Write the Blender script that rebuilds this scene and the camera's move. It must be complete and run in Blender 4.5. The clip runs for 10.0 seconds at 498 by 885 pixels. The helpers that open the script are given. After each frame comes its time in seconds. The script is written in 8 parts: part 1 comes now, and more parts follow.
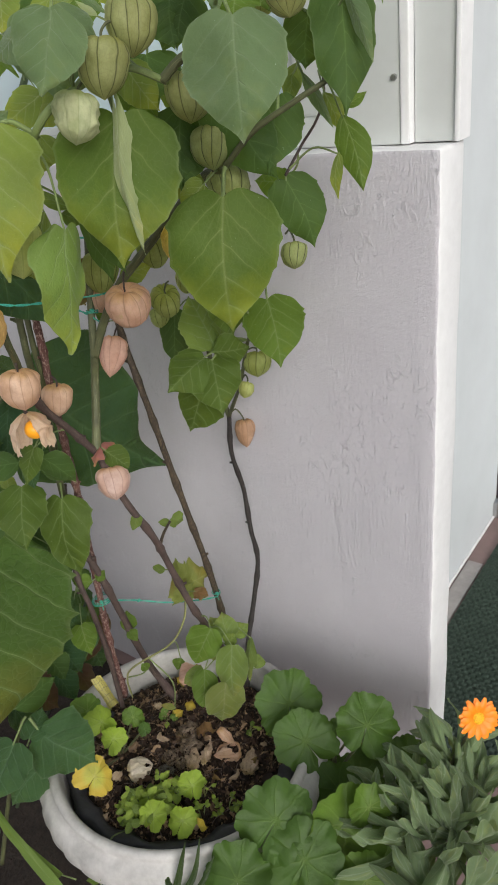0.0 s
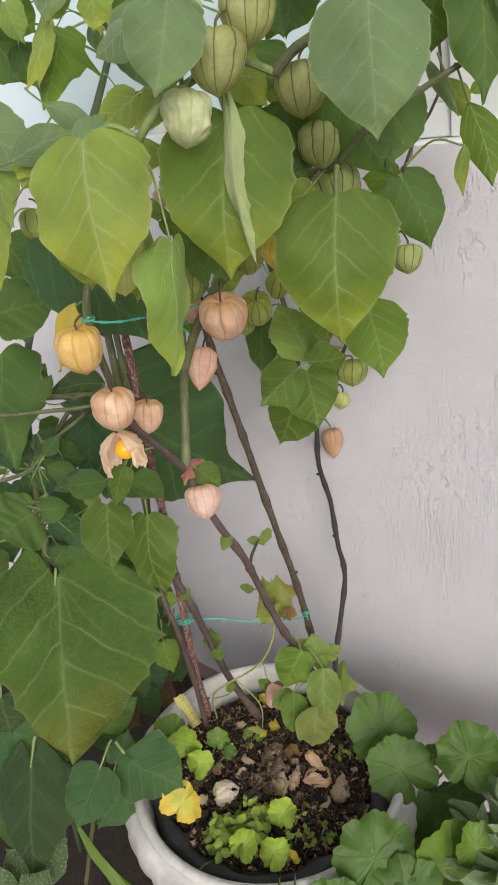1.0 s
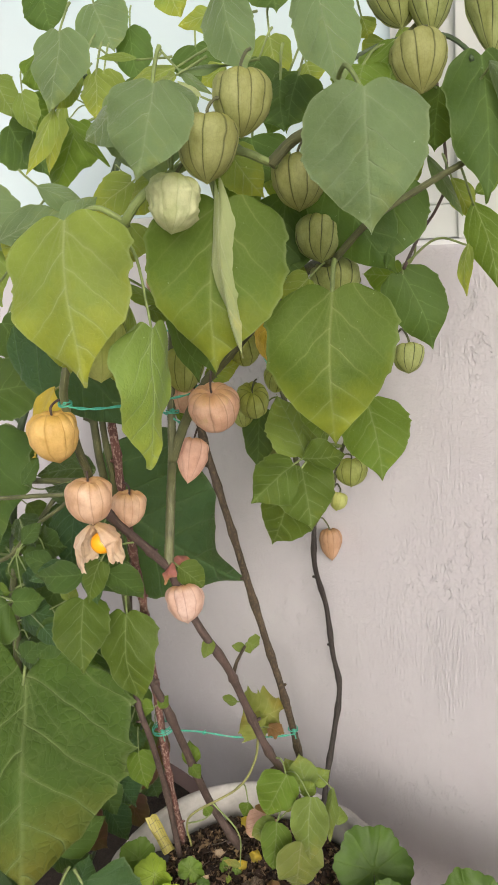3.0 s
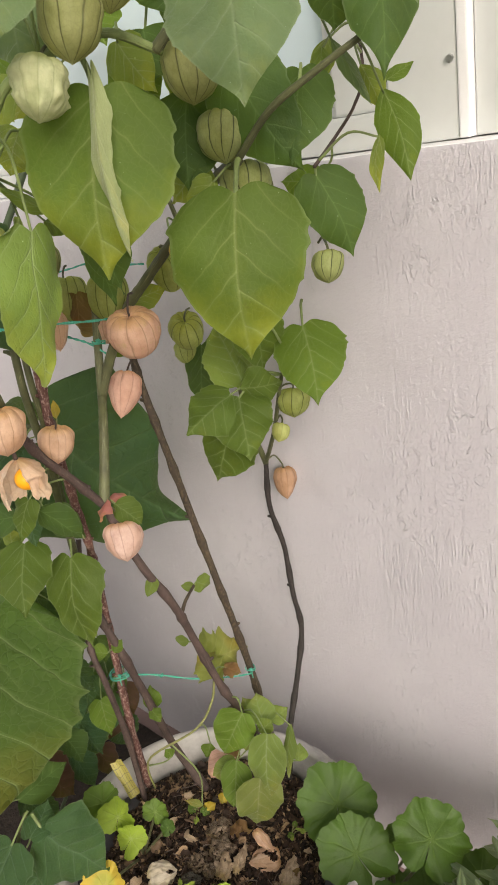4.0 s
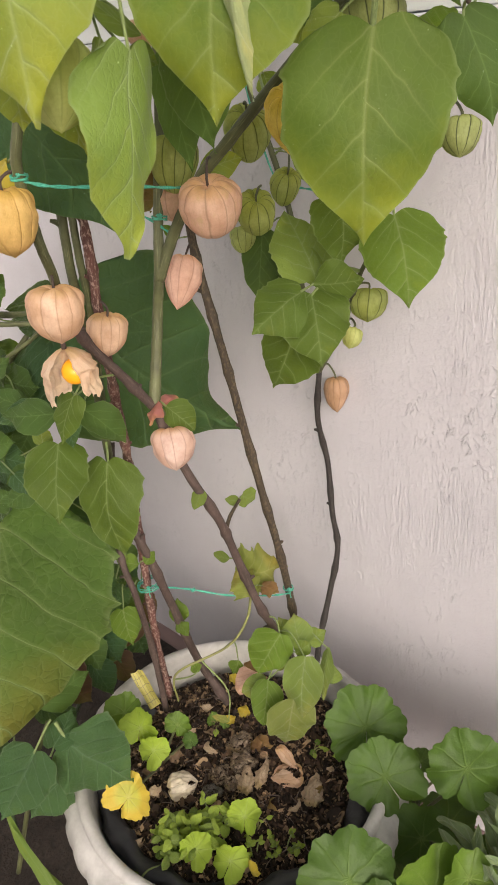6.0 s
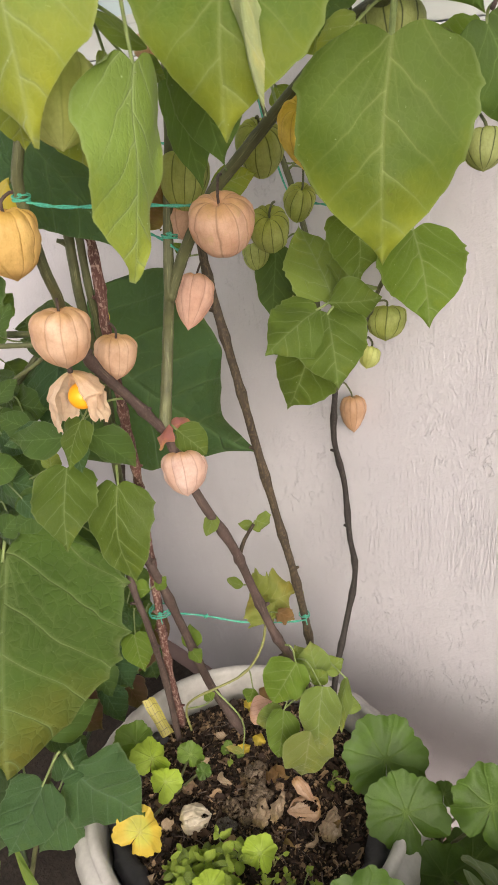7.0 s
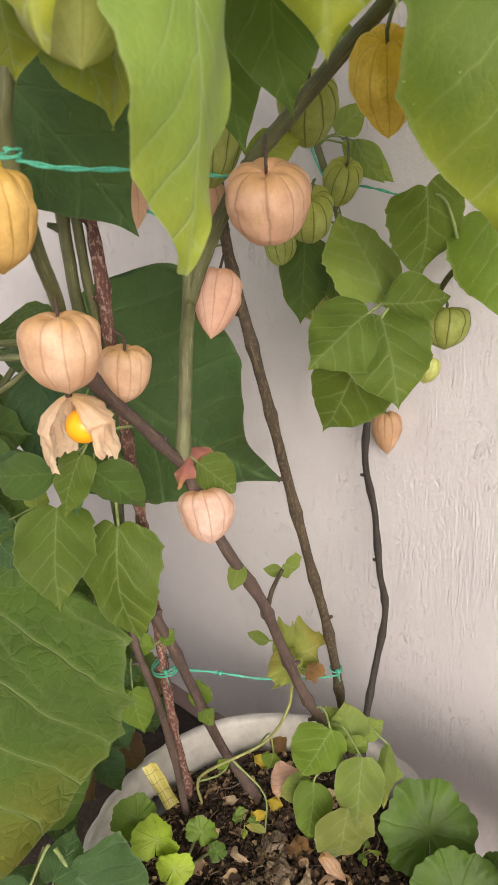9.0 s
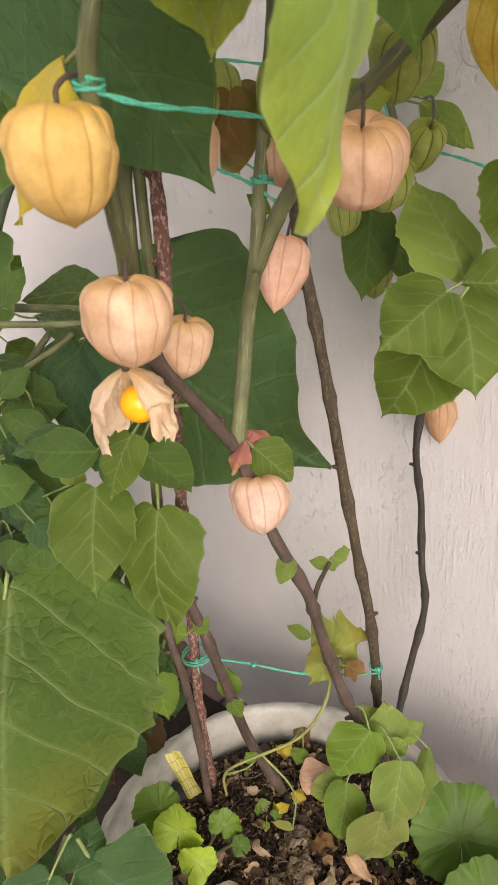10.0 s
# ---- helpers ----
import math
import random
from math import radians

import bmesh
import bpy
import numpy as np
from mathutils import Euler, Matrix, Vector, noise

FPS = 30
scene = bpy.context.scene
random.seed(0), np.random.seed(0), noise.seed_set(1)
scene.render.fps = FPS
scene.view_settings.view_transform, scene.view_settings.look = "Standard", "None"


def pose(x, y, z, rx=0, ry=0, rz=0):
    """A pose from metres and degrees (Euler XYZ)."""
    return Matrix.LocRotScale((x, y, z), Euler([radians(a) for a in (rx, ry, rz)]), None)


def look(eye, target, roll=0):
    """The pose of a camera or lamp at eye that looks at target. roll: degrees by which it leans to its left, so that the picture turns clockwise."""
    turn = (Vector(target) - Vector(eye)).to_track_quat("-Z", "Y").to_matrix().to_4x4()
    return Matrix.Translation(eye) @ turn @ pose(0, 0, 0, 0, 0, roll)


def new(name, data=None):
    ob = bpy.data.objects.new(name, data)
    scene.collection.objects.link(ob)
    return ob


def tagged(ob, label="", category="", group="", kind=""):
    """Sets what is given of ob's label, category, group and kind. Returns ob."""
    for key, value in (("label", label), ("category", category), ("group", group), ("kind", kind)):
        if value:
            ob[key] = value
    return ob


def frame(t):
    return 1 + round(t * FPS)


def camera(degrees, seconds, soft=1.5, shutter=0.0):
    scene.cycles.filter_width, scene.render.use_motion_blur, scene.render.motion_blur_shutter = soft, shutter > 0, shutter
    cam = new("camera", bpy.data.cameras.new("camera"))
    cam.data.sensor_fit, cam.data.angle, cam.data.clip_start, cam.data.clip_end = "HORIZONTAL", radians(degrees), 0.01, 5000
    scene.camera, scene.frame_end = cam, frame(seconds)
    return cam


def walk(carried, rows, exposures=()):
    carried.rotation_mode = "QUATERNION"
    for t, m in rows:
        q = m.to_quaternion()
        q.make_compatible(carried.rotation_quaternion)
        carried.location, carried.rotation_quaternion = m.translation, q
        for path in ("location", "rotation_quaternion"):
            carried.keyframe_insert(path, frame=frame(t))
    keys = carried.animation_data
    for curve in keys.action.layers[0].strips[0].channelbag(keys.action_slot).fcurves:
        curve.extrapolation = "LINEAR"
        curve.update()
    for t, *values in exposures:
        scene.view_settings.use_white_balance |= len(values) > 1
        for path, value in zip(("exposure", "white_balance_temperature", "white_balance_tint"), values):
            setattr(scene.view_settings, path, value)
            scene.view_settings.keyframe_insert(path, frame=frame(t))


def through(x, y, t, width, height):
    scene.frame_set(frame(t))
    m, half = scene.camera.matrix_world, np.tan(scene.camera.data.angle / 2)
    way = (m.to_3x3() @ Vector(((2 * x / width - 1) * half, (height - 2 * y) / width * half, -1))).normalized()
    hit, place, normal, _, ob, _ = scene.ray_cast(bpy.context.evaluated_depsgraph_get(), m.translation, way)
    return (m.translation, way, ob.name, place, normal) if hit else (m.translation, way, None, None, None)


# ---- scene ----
cam = camera(39.2, 10.0, soft=0.7)
cam.data.dof.use_dof, cam.data.dof.focus_distance, cam.data.dof.aperture_fstop = True, 0.52, 36.0
SUN, SKY = 2.2, 0.185
EXPOSURES = [(0, -0.65, 6350, 8), (0.7, -0.37, 6450, 9), (1.5, -0.14, 6600, 10), (2.2, -0.12, 6750, 10), (3.5, -0.23, 7100, 11), (5.0, -0.28, 7150, 12), (6.0, -0.11, 7150, 13), (8.5, 0.0, 7300, 12), (10, 0.06, 7400, 12)]
PATH = [
    (0, (0.551, -0.672, 1.097), (-0.562, 0.686, 0.14), -7.9),
    (0.5, (0.516, -0.662, 1.117), (-0.688, 0.685, 0.259), -7.9),
    (1, (0.482, -0.658, 1.103), (-0.741, 0.603, 0.147), -10.7),
    (1.5, (0.435, -0.659, 1.107), (-0.75, 0.597, 0.099), -9.6),
    (2, (0.414, -0.652, 1.112), (-0.749, 0.704, 0.213), -6.5),
    (2.2, (0.42, -0.648, 1.1), (-0.761, 0.761, 0.312), -8.1),
    (3.3, (0.487, -0.595, 1.082), (-0.825, 0.725, 0.349), -7.0),
    (3.5, (0.494, -0.582, 1.057), (-0.785, 0.703, 0.214), -7.3),
    (4, (0.508, -0.572, 1.04), (-0.774, 0.731, 0.229), -10.2),
    (4.5, (0.468, -0.569, 1.035), (-0.779, 0.729, 0.164), -7.0),
    (5, (0.442, -0.578, 1.048), (-0.728, 0.81, 0.208), -3.5),
    (5.5, (0.432, -0.575, 1.027), (-0.746, 0.714, 0.052), -4.6),
    (6, (0.413, -0.574, 1.015), (-0.783, 0.646, -0.026), -6.6),
    (6.2, (0.405, -0.572, 1.015), (-0.807, 0.649, -0.004), -6.8),
    (7.3, (0.392, -0.549, 1.009), (-0.85, 0.652, 0.001), -7.3),
    (7.5, (0.383, -0.545, 1.001), (-0.861, 0.638, -0.025), -5.8),
    (8, (0.354, -0.532, 0.99), (-0.873, 0.655, -0.051), -7.2),
    (8.5, (0.316, -0.519, 0.996), (-0.885, 0.717, -0.02), -7.4),
    (9, (0.291, -0.51, 0.981), (-0.879, 0.757, -0.031), -6.7),
    (9.5, (0.26, -0.516, 0.981), (-0.897, 0.74, -0.059), -4.1),
    (10, (0.246, -0.505, 0.97), (-0.926, 0.713, -0.099), -4.8),
]
walk(cam, [(t, look(eye, target, roll)) for t, eye, target, roll in PATH], EXPOSURES)

# ---- light: a bright overcast sky, brightest over the open doorway side ----
world = bpy.data.worlds.new("sky")
scene.world = world
world.use_nodes = True
wn = world.node_tree.nodes
sky = wn.new("ShaderNodeTexSky")
sky.sky_type, sky.sun_disc = "NISHITA", False
sky.sun_elevation, sky.sun_rotation = radians(27), radians(128)
sky.air_density, sky.dust_density = 1.0, 4.0
soft_sky = wn.new("ShaderNodeHueSaturation")
soft_sky.inputs["Saturation"].default_value = 0.35
world.node_tree.links.new(sky.outputs[0], soft_sky.inputs["Color"])
world.node_tree.links.new(soft_sky.outputs[0], wn["Background"].inputs[0])
wn["Background"].inputs[1].default_value = SKY
sun = new("sun", bpy.data.lights.new("sun", "SUN"))
sun.data.energy, sun.data.angle, sun.data.color = SUN, radians(40), (1.0, 0.96, 0.92)
sun.matrix_world = look((1.7, -1.33, 1.10), (0, 0, 0))

# ---- materials ----
def nodes_of(name):
    m = bpy.data.materials.new(name)
    m.use_nodes = True
    return m, m.node_tree.nodes, m.node_tree.links, m.node_tree.nodes["Principled BSDF"]


def math_node(n, links, op, a, b=None, clamp=False):
    q = n.new("ShaderNodeMath")
    q.operation, q.use_clamp = op, clamp
    for i, v in enumerate((a, b)):
        if v is None:
            continue
        if isinstance(v, (int, float)):
            q.inputs[i].default_value = v
        else:
            links.new(v, q.inputs[i])
    return q.outputs[0]


def mix_colour(n, links, fac, a, b, blend="MIX"):
    q = n.new("ShaderNodeMix")
    q.data_type, q.blend_type = "RGBA", blend
    for i, v in ((0, fac), (6, a), (7, b)):
        if isinstance(v, (int, float)):
            q.inputs[i].default_value = v
        elif isinstance(v, tuple):
            q.inputs[i].default_value = (*v[:3], 1)
        else:
            links.new(v, q.inputs[i])
    return q.outputs[2]


def noise_tex(n, links, scale, detail=4.0, rough=0.6, stretch=(1, 1, 1), coord="Object", distortion=0.0, turn=0.0):
    tc, mp, q = n.new("ShaderNodeTexCoord"), n.new("ShaderNodeMapping"), n.new("ShaderNodeTexNoise")
    mp.inputs["Scale"].default_value = stretch
    mp.inputs["Rotation"].default_value = (0, radians(turn), 0)
    links.new(tc.outputs[coord], mp.inputs[0])
    links.new(mp.outputs[0], q.inputs["Vector"])
    q.inputs["Scale"].default_value, q.inputs["Detail"].default_value = scale, detail
    q.inputs["Roughness"].default_value, q.inputs["Distortion"].default_value = rough, distortion
    return q.outputs["Fac"]


def ramp(n, links, fac, *stops):
    q = n.new("ShaderNodeValToRGB")
    e = q.color_ramp.elements
    while len(e) < len(stops):
        e.new(0.5)
    for el, (pos, col) in zip(e, stops):
        el.position = pos
        el.color = (col, col, col, 1) if isinstance(col, (int, float)) else (*col, 1)
    links.new(fac, q.inputs[0])
    return q.outputs[0]


def bump(n, links, bsdf, height, strength, distance, normal=None):
    q = n.new("ShaderNodeBump")
    q.inputs["Strength"].default_value, q.inputs["Distance"].default_value = strength, distance
    links.new(height, q.inputs["Height"])
    if normal is not None:
        links.new(normal, q.inputs["Normal"])
    if bsdf is not None:
        links.new(q.outputs[0], bsdf.inputs["Normal"])
    return q.outputs[0]


def plain(name, colour, rough=0.5, var=0.12, scale=30.0, bumpy=0.15, metal=0.0, depth=0.001, coord="Object"):
    m, n, l, b = nodes_of(name)
    f = noise_tex(n, l, scale, 5, 0.65, coord=coord)
    lo = tuple(c * (1 - var) for c in colour)
    hi = tuple(min(1, c * (1 + var)) for c in colour)
    l.new(mix_colour(n, l, ramp(n, l, f, (0.3, 0.0), (0.7, 1.0)), lo, hi), b.inputs["Base Color"])
    b.inputs["Roughness"].default_value, b.inputs["Metallic"].default_value = rough, metal
    bump(n, l, b, f, bumpy, depth)
    return m


def leaf_material(name, colour, tip=None, amount=0.0, vein=(0.30, 0.38, 0.16), rough=0.6, veins=4.4, quilt=0.35, hairy=0.06, spots=0.0, vein_amount=0.55, relief=0.0021, cells=19.0, puffed=0.10, rim=0.30, web=0.07, far_vein=0.22, sway_by=0.09, thin=1.0):
    """Veins run in the leaf's own map: u across from the midrib, v from stalk to tip; a second map holds the way out to the edge."""
    m, n, l, b = nodes_of(name)
    info = n.new("ShaderNodeObjectInfo")
    uv = n.new("ShaderNodeUVMap")
    uv.uv_map = "UVMap"
    edge_uv = n.new("ShaderNodeUVMap")
    edge_uv.uv_map = "Edge"
    sep, esep = n.new("ShaderNodeSeparateXYZ"), n.new("ShaderNodeSeparateXYZ")
    l.new(uv.outputs[0], sep.inputs[0])
    l.new(edge_uv.outputs[0], esep.inputs[0])
    sway = math_node(n, l, "MULTIPLY", math_node(n, l, "SUBTRACT", noise_tex(n, l, 3, 2, 0.5, coord="UV"), 0.5), 0.035)
    across = math_node(n, l, "ADD", math_node(n, l, "SUBTRACT", sep.outputs[0], 0.5), sway)
    x = math_node(n, l, "ABSOLUTE", across)
    y = sep.outputs[1]
    curve = math_node(n, l, "MULTIPLY", math_node(n, l, "POWER", x, 1.15), 0.95)
    wob = math_node(n, l, "MULTIPLY", noise_tex(n, l, 4, 2, 0.5, coord="UV"), sway_by)
    shift = math_node(n, l, "MULTIPLY", math_node(n, l, "GREATER_THAN", across, 0.0), 0.42)
    step = math_node(n, l, "ADD", math_node(n, l, "MULTIPLY", math_node(n, l, "ADD", math_node(n, l, "SUBTRACT", y, curve), wob), veins), math_node(n, l, "ADD", shift, info.outputs["Random"]))
    saw = math_node(n, l, "ABSOLUTE", math_node(n, l, "SUBTRACT", math_node(n, l, "FRACT", step), 0.5))
    fade = ramp(n, l, x, (0.02, 1.0), (0.40, far_vein))
    side = math_node(n, l, "MULTIPLY", ramp(n, l, saw, (0.0, 1.0), (0.02 * thin, 0.6), (0.05 * thin, 0.22), (0.16 * thin, 0.0)), fade)
    mid = ramp(n, l, x, (0.0, 1.0), (0.006, 0.8), (0.016, 0.25), (0.05, 0.0))
    mid = math_node(n, l, "MULTIPLY", mid, ramp(n, l, y, (0.0, 1.0), (1.0, 0.45)))
    # basal veins on each side fan out from the stalk
    fan = math_node(n, l, "ARCTAN2", x, math_node(n, l, "ADD", y, 0.02))
    away = math_node(n, l, "ADD", math_node(n, l, "MULTIPLY", y, 0.45), 0.55)
    for lean in (0.36, 0.78):
        gap = math_node(n, l, "ABSOLUTE", math_node(n, l, "SUBTRACT", fan, math_node(n, l, "MULTIPLY", away, lean)))
        basal = ramp(n, l, math_node(n, l, "MULTIPLY", gap, math_node(n, l, "MAXIMUM", math_node(n, l, "ADD", y, 0.1), 0.06)), (0.0, 1.0), (0.005, 0.5), (0.02, 0.0))
        side = math_node(n, l, "MAXIMUM", side, math_node(n, l, "MULTIPLY", basal, ramp(n, l, math_node(n, l, "ABSOLUTE", math_node(n, l, "SUBTRACT", y, 0.12)), (0.08, 0.28), (0.30, 0.0))))
    vor = n.new("ShaderNodeTexVoronoi")
    vor.feature = "DISTANCE_TO_EDGE"
    vor.inputs["Scale"].default_value = cells
    warp = n.new("ShaderNodeVectorMath")
    warp.operation = "ADD"
    jitter = n.new("ShaderNodeTexNoise")
    jitter.inputs["Scale"].default_value = 9
    l.new(uv.outputs[0], jitter.inputs["Vector"])
    shrink = n.new("ShaderNodeVectorMath")
    shrink.operation = "SCALE"
    shrink.inputs["Scale"].default_value = 0.10
    l.new(jitter.outputs["Color"], shrink.inputs[0])
    l.new(uv.outputs[0], warp.inputs[0])
    l.new(shrink.outputs[0], warp.inputs[1])
    l.new(warp.outputs[0], vor.inputs["Vector"])
    net = ramp(n, l, vor.outputs[0], (0.0, 1.0), (0.05, 0.3), (0.12, 0.0))
    puff = ramp(n, l, vor.outputs[0], (0.0, 0.0), (0.10, 0.55), (0.35, 1.0))
    big = noise_tex(n, l, 14, 4, 0.6)
    dark = tuple(c * 0.74 for c in colour)
    light = tuple(min(1, c * 1.32) for c in colour)
    base = mix_colour(n, l, ramp(n, l, big, (0.3, 0.0), (0.72, 1.0)), dark, light)
    base = mix_colour(n, l, math_node(n, l, "MULTIPLY", info.outputs["Random"], 0.35), base, tuple(c * 0.68 for c in colour))
    # yellower patches between the veins
    warm = math_node(n, l, "MULTIPLY", ramp(n, l, noise_tex(n, l, 4, 4, 0.6, coord="UV"), (0.5, 0.0), (0.75, 0.5)), ramp(n, l, y, (0.2, 0.1), (0.9, 1.0)))
    base = mix_colour(n, l, warm, base, (colour[0] * 2.1, colour[1] * 1.5, colour[2] * 0.8))
    if tip is not None:
        patch = math_node(n, l, "MULTIPLY", noise_tex(n, l, 3.5, 5, 0.65, coord="UV"), 0.7)
        edge = math_node(n, l, "ADD", math_node(n, l, "ADD", y, patch), math_node(n, l, "SUBTRACT", math_node(n, l, "MULTIPLY", x, 0.3), math_node(n, l, "MULTIPLY", side, 0.12)))
        base = mix_colour(n, l, ramp(n, l, math_node(n, l, "MULTIPLY", edge, 0.5), (0.58 - amount / 2, 0.0), (0.98 - amount / 2, 1.0)), base, tip)
    if spots:
        sp = noise_tex(n, l, 26, 4, 0.65, coord="UV")
        base = mix_colour(n, l, ramp(n, l, sp, (0.56, 0.0), (0.62, 1.0)), base, (0.52, 0.55, 0.42))
    base = mix_colour(n, l, math_node(n, l, "MULTIPLY", net, web), base, vein)
    base = mix_colour(n, l, math_node(n, l, "MULTIPLY", side, vein_amount), base, vein)
    base = mix_colour(n, l, math_node(n, l, "MULTIPLY", mid, 0.6), base, vein)
    # dust specks, brown flecks and the downy pale rim
    speck = ramp(n, l, noise_tex(n, l, 420, 2, 0.5), (0.74, 0.0), (0.80, 0.55))
    base = mix_colour(n, l, speck, base, tuple(min(1, 0.25 + 2 * c) for c in colour))
    fleck = ramp(n, l, noise_tex(n, l, 90, 3, 0.6), (0.72, 0.0), (0.79, 0.7))
    base = mix_colour(n, l, math_node(n, l, "MULTIPLY", fleck, ramp(n, l, y, (0.3, 0.1), (1.0, 1.0))), base, (0.10, 0.07, 0.03))
    down = math_node(n, l, "MULTIPLY", ramp(n, l, esep.outputs[0], (0.945, 0.0), (0.99, 1.0)), rim)
    base = mix_colour(n, l, down, base, tuple(min(1, 0.5 * c + 0.5 * v) for c, v in zip(colour, (0.5, 0.56, 0.34))))
    l.new(base, b.inputs["Base Color"])
    l.new(math_node(n, l, "ADD", math_node(n, l, "MULTIPLY", big, 0.2), rough - 0.1), b.inputs["Roughness"])
    b.inputs["Specular IOR Level"].default_value = 0.3
    b.inputs["Sheen Weight"].default_value = hairy
    b.inputs["Sheen Roughness"].default_value = 0.45
    grain = noise_tex(n, l, 300, 4, 0.7)
    h = math_node(n, l, "SUBTRACT", math_node(n, l, "MULTIPLY", grain, 0.3), math_node(n, l, "MULTIPLY", math_node(n, l, "ADD", side, mid), quilt))
    h = math_node(n, l, "ADD", h, math_node(n, l, "MULTIPLY", puff, puffed))
    blister = noise_tex(n, l, 50, 3, 0.55)
    h = math_node(n, l, "ADD", h, math_node(n, l, "MULTIPLY", blister, 1.1))
    bump(n, l, b, h, 0.7, relief)
    tr = n.new("ShaderNodeBsdfTranslucent")
    trc = mix_colour(n, l, 0.45, base, (0.30, 0.42, 0.03))
    l.new(trc, tr.inputs[0])
    mixer = n.new("ShaderNodeMixShader")
    mixer.inputs[0].default_value = 0.40
    l.new(b.outputs[0], mixer.inputs[1])
    l.new(tr.outputs[0], mixer.inputs[2])
    l.new(mixer.outputs[0], n["Material Output"].inputs[0])
    return m


def husk_material(name, colour, rib, rib_amount=0.5, through=0.3, spots=None, pale=None, lace=0.10):
    m, n, l, b = nodes_of(name)
    uv = n.new("ShaderNodeUVMap")
    sep = n.new("ShaderNodeSeparateXYZ")
    l.new(uv.outputs[0], sep.inputs[0])
    wob = math_node(n, l, "MULTIPLY", noise_tex(n, l, 60, 2, 0.5), 0.02)
    u = math_node(n, l, "MULTIPLY", math_node(n, l, "ADD", sep.outputs[0], wob), 10.0)
    saw = math_node(n, l, "ABSOLUTE", math_node(n, l, "SUBTRACT", math_node(n, l, "FRACT", u), 0.5))
    line = ramp(n, l, saw, (0.0, 1.0), (0.025, 0.75), (0.06, 0.12), (0.12, 0.0))
    vor = n.new("ShaderNodeTexVoronoi")
    vor.feature = "DISTANCE_TO_EDGE"
    vor.inputs["Scale"].default_value = 330
    tc = n.new("ShaderNodeTexCoord")
    l.new(tc.outputs["Object"], vor.inputs["Vector"])
    net = ramp(n, l, vor.outputs[0], (0.0, 1.0), (0.10, 0.0))
    big = noise_tex(n, l, 70, 4, 0.65)
    white = pale or tuple(min(1, c * 1.12 + 0.06) for c in colour)
    base = mix_colour(n, l, ramp(n, l, big, (0.32, 0.0), (0.62, 1.0)), tuple(c * 0.88 for c in colour), white)
    if spots is not None:
        sp = noise_tex(n, l, 90, 4, 0.7)
        base = mix_colour(n, l, ramp(n, l, sp, (0.55, 0.0), (0.68, 1.0)), base, spots)
    # each of the ten panels has its own tone, and the crown round the stalk is yellower
    sector = n.new("ShaderNodeTexWhiteNoise")
    sector.noise_dimensions = "2D"
    info = n.new("ShaderNodeObjectInfo")
    both = n.new("ShaderNodeCombineXYZ")
    l.new(math_node(n, l, "FLOOR", math_node(n, l, "SUBTRACT", u, 0.5)), both.inputs[0])
    l.new(info.outputs["Random"], both.inputs[1])
    l.new(both.outputs[0], sector.inputs["Vector"])
    base = mix_colour(n, l, math_node(n, l, "MULTIPLY", sector.outputs["Value"], 0.5), base, tuple(min(1, c * k) for c, k in zip(colour, (0.90, 0.82, 0.68))))
    base = mix_colour(n, l, ramp(n, l, math_node(n, l, "ADD", sep.outputs[1], math_node(n, l, "MULTIPLY", big, 0.12)), (0.04, 0.7), (0.22, 0.0)), base, tuple(min(1, c * k) for c, k in zip(colour, (0.90, 0.84, 0.45))))
    fibre = noise_tex(n, l, 1.0, 3, 0.6, (90, 5, 1), coord="UV")
    base = mix_colour(n, l, ramp(n, l, fibre, (0.52, 0.0), (0.68, 0.13)), base, rib)
    base = mix_colour(n, l, math_node(n, l, "MULTIPLY", net, lace), base, rib)
    base = mix_colour(n, l, math_node(n, l, "MULTIPLY", line, rib_amount), base, rib)
    l.new(base, b.inputs["Base Color"])
    b.inputs["Roughness"].default_value = 0.5
    b.inputs["Specular IOR Level"].default_value = 0.35
    crinkle = noise_tex(n, l, 160, 5, 0.7)
    folds = noise_tex(n, l, 45, 3, 0.5, distortion=0.8)
    h = math_node(n, l, "ADD", math_node(n, l, "MULTIPLY", line, -0.5), math_node(n, l, "ADD", math_node(n, l, "MULTIPLY", net, 0.05), math_node(n, l, "ADD", math_node(n, l, "MULTIPLY", fibre, 0.25), math_node(n, l, "ADD", crinkle, math_node(n, l, "MULTIPLY", folds, 1.8)))))
    bump(n, l, b, h, 0.5, 0.0011)
    tr = n.new("ShaderNodeBsdfTranslucent")
    l.new(base, tr.inputs[0])
    mixer = n.new("ShaderNodeMixShader")
    mixer.inputs[0].default_value = through
    l.new(b.outputs[0], mixer.inputs[1])
    l.new(tr.outputs[0], mixer.inputs[2])
    l.new(mixer.outputs[0], n["Material Output"].inputs[0])
    return m


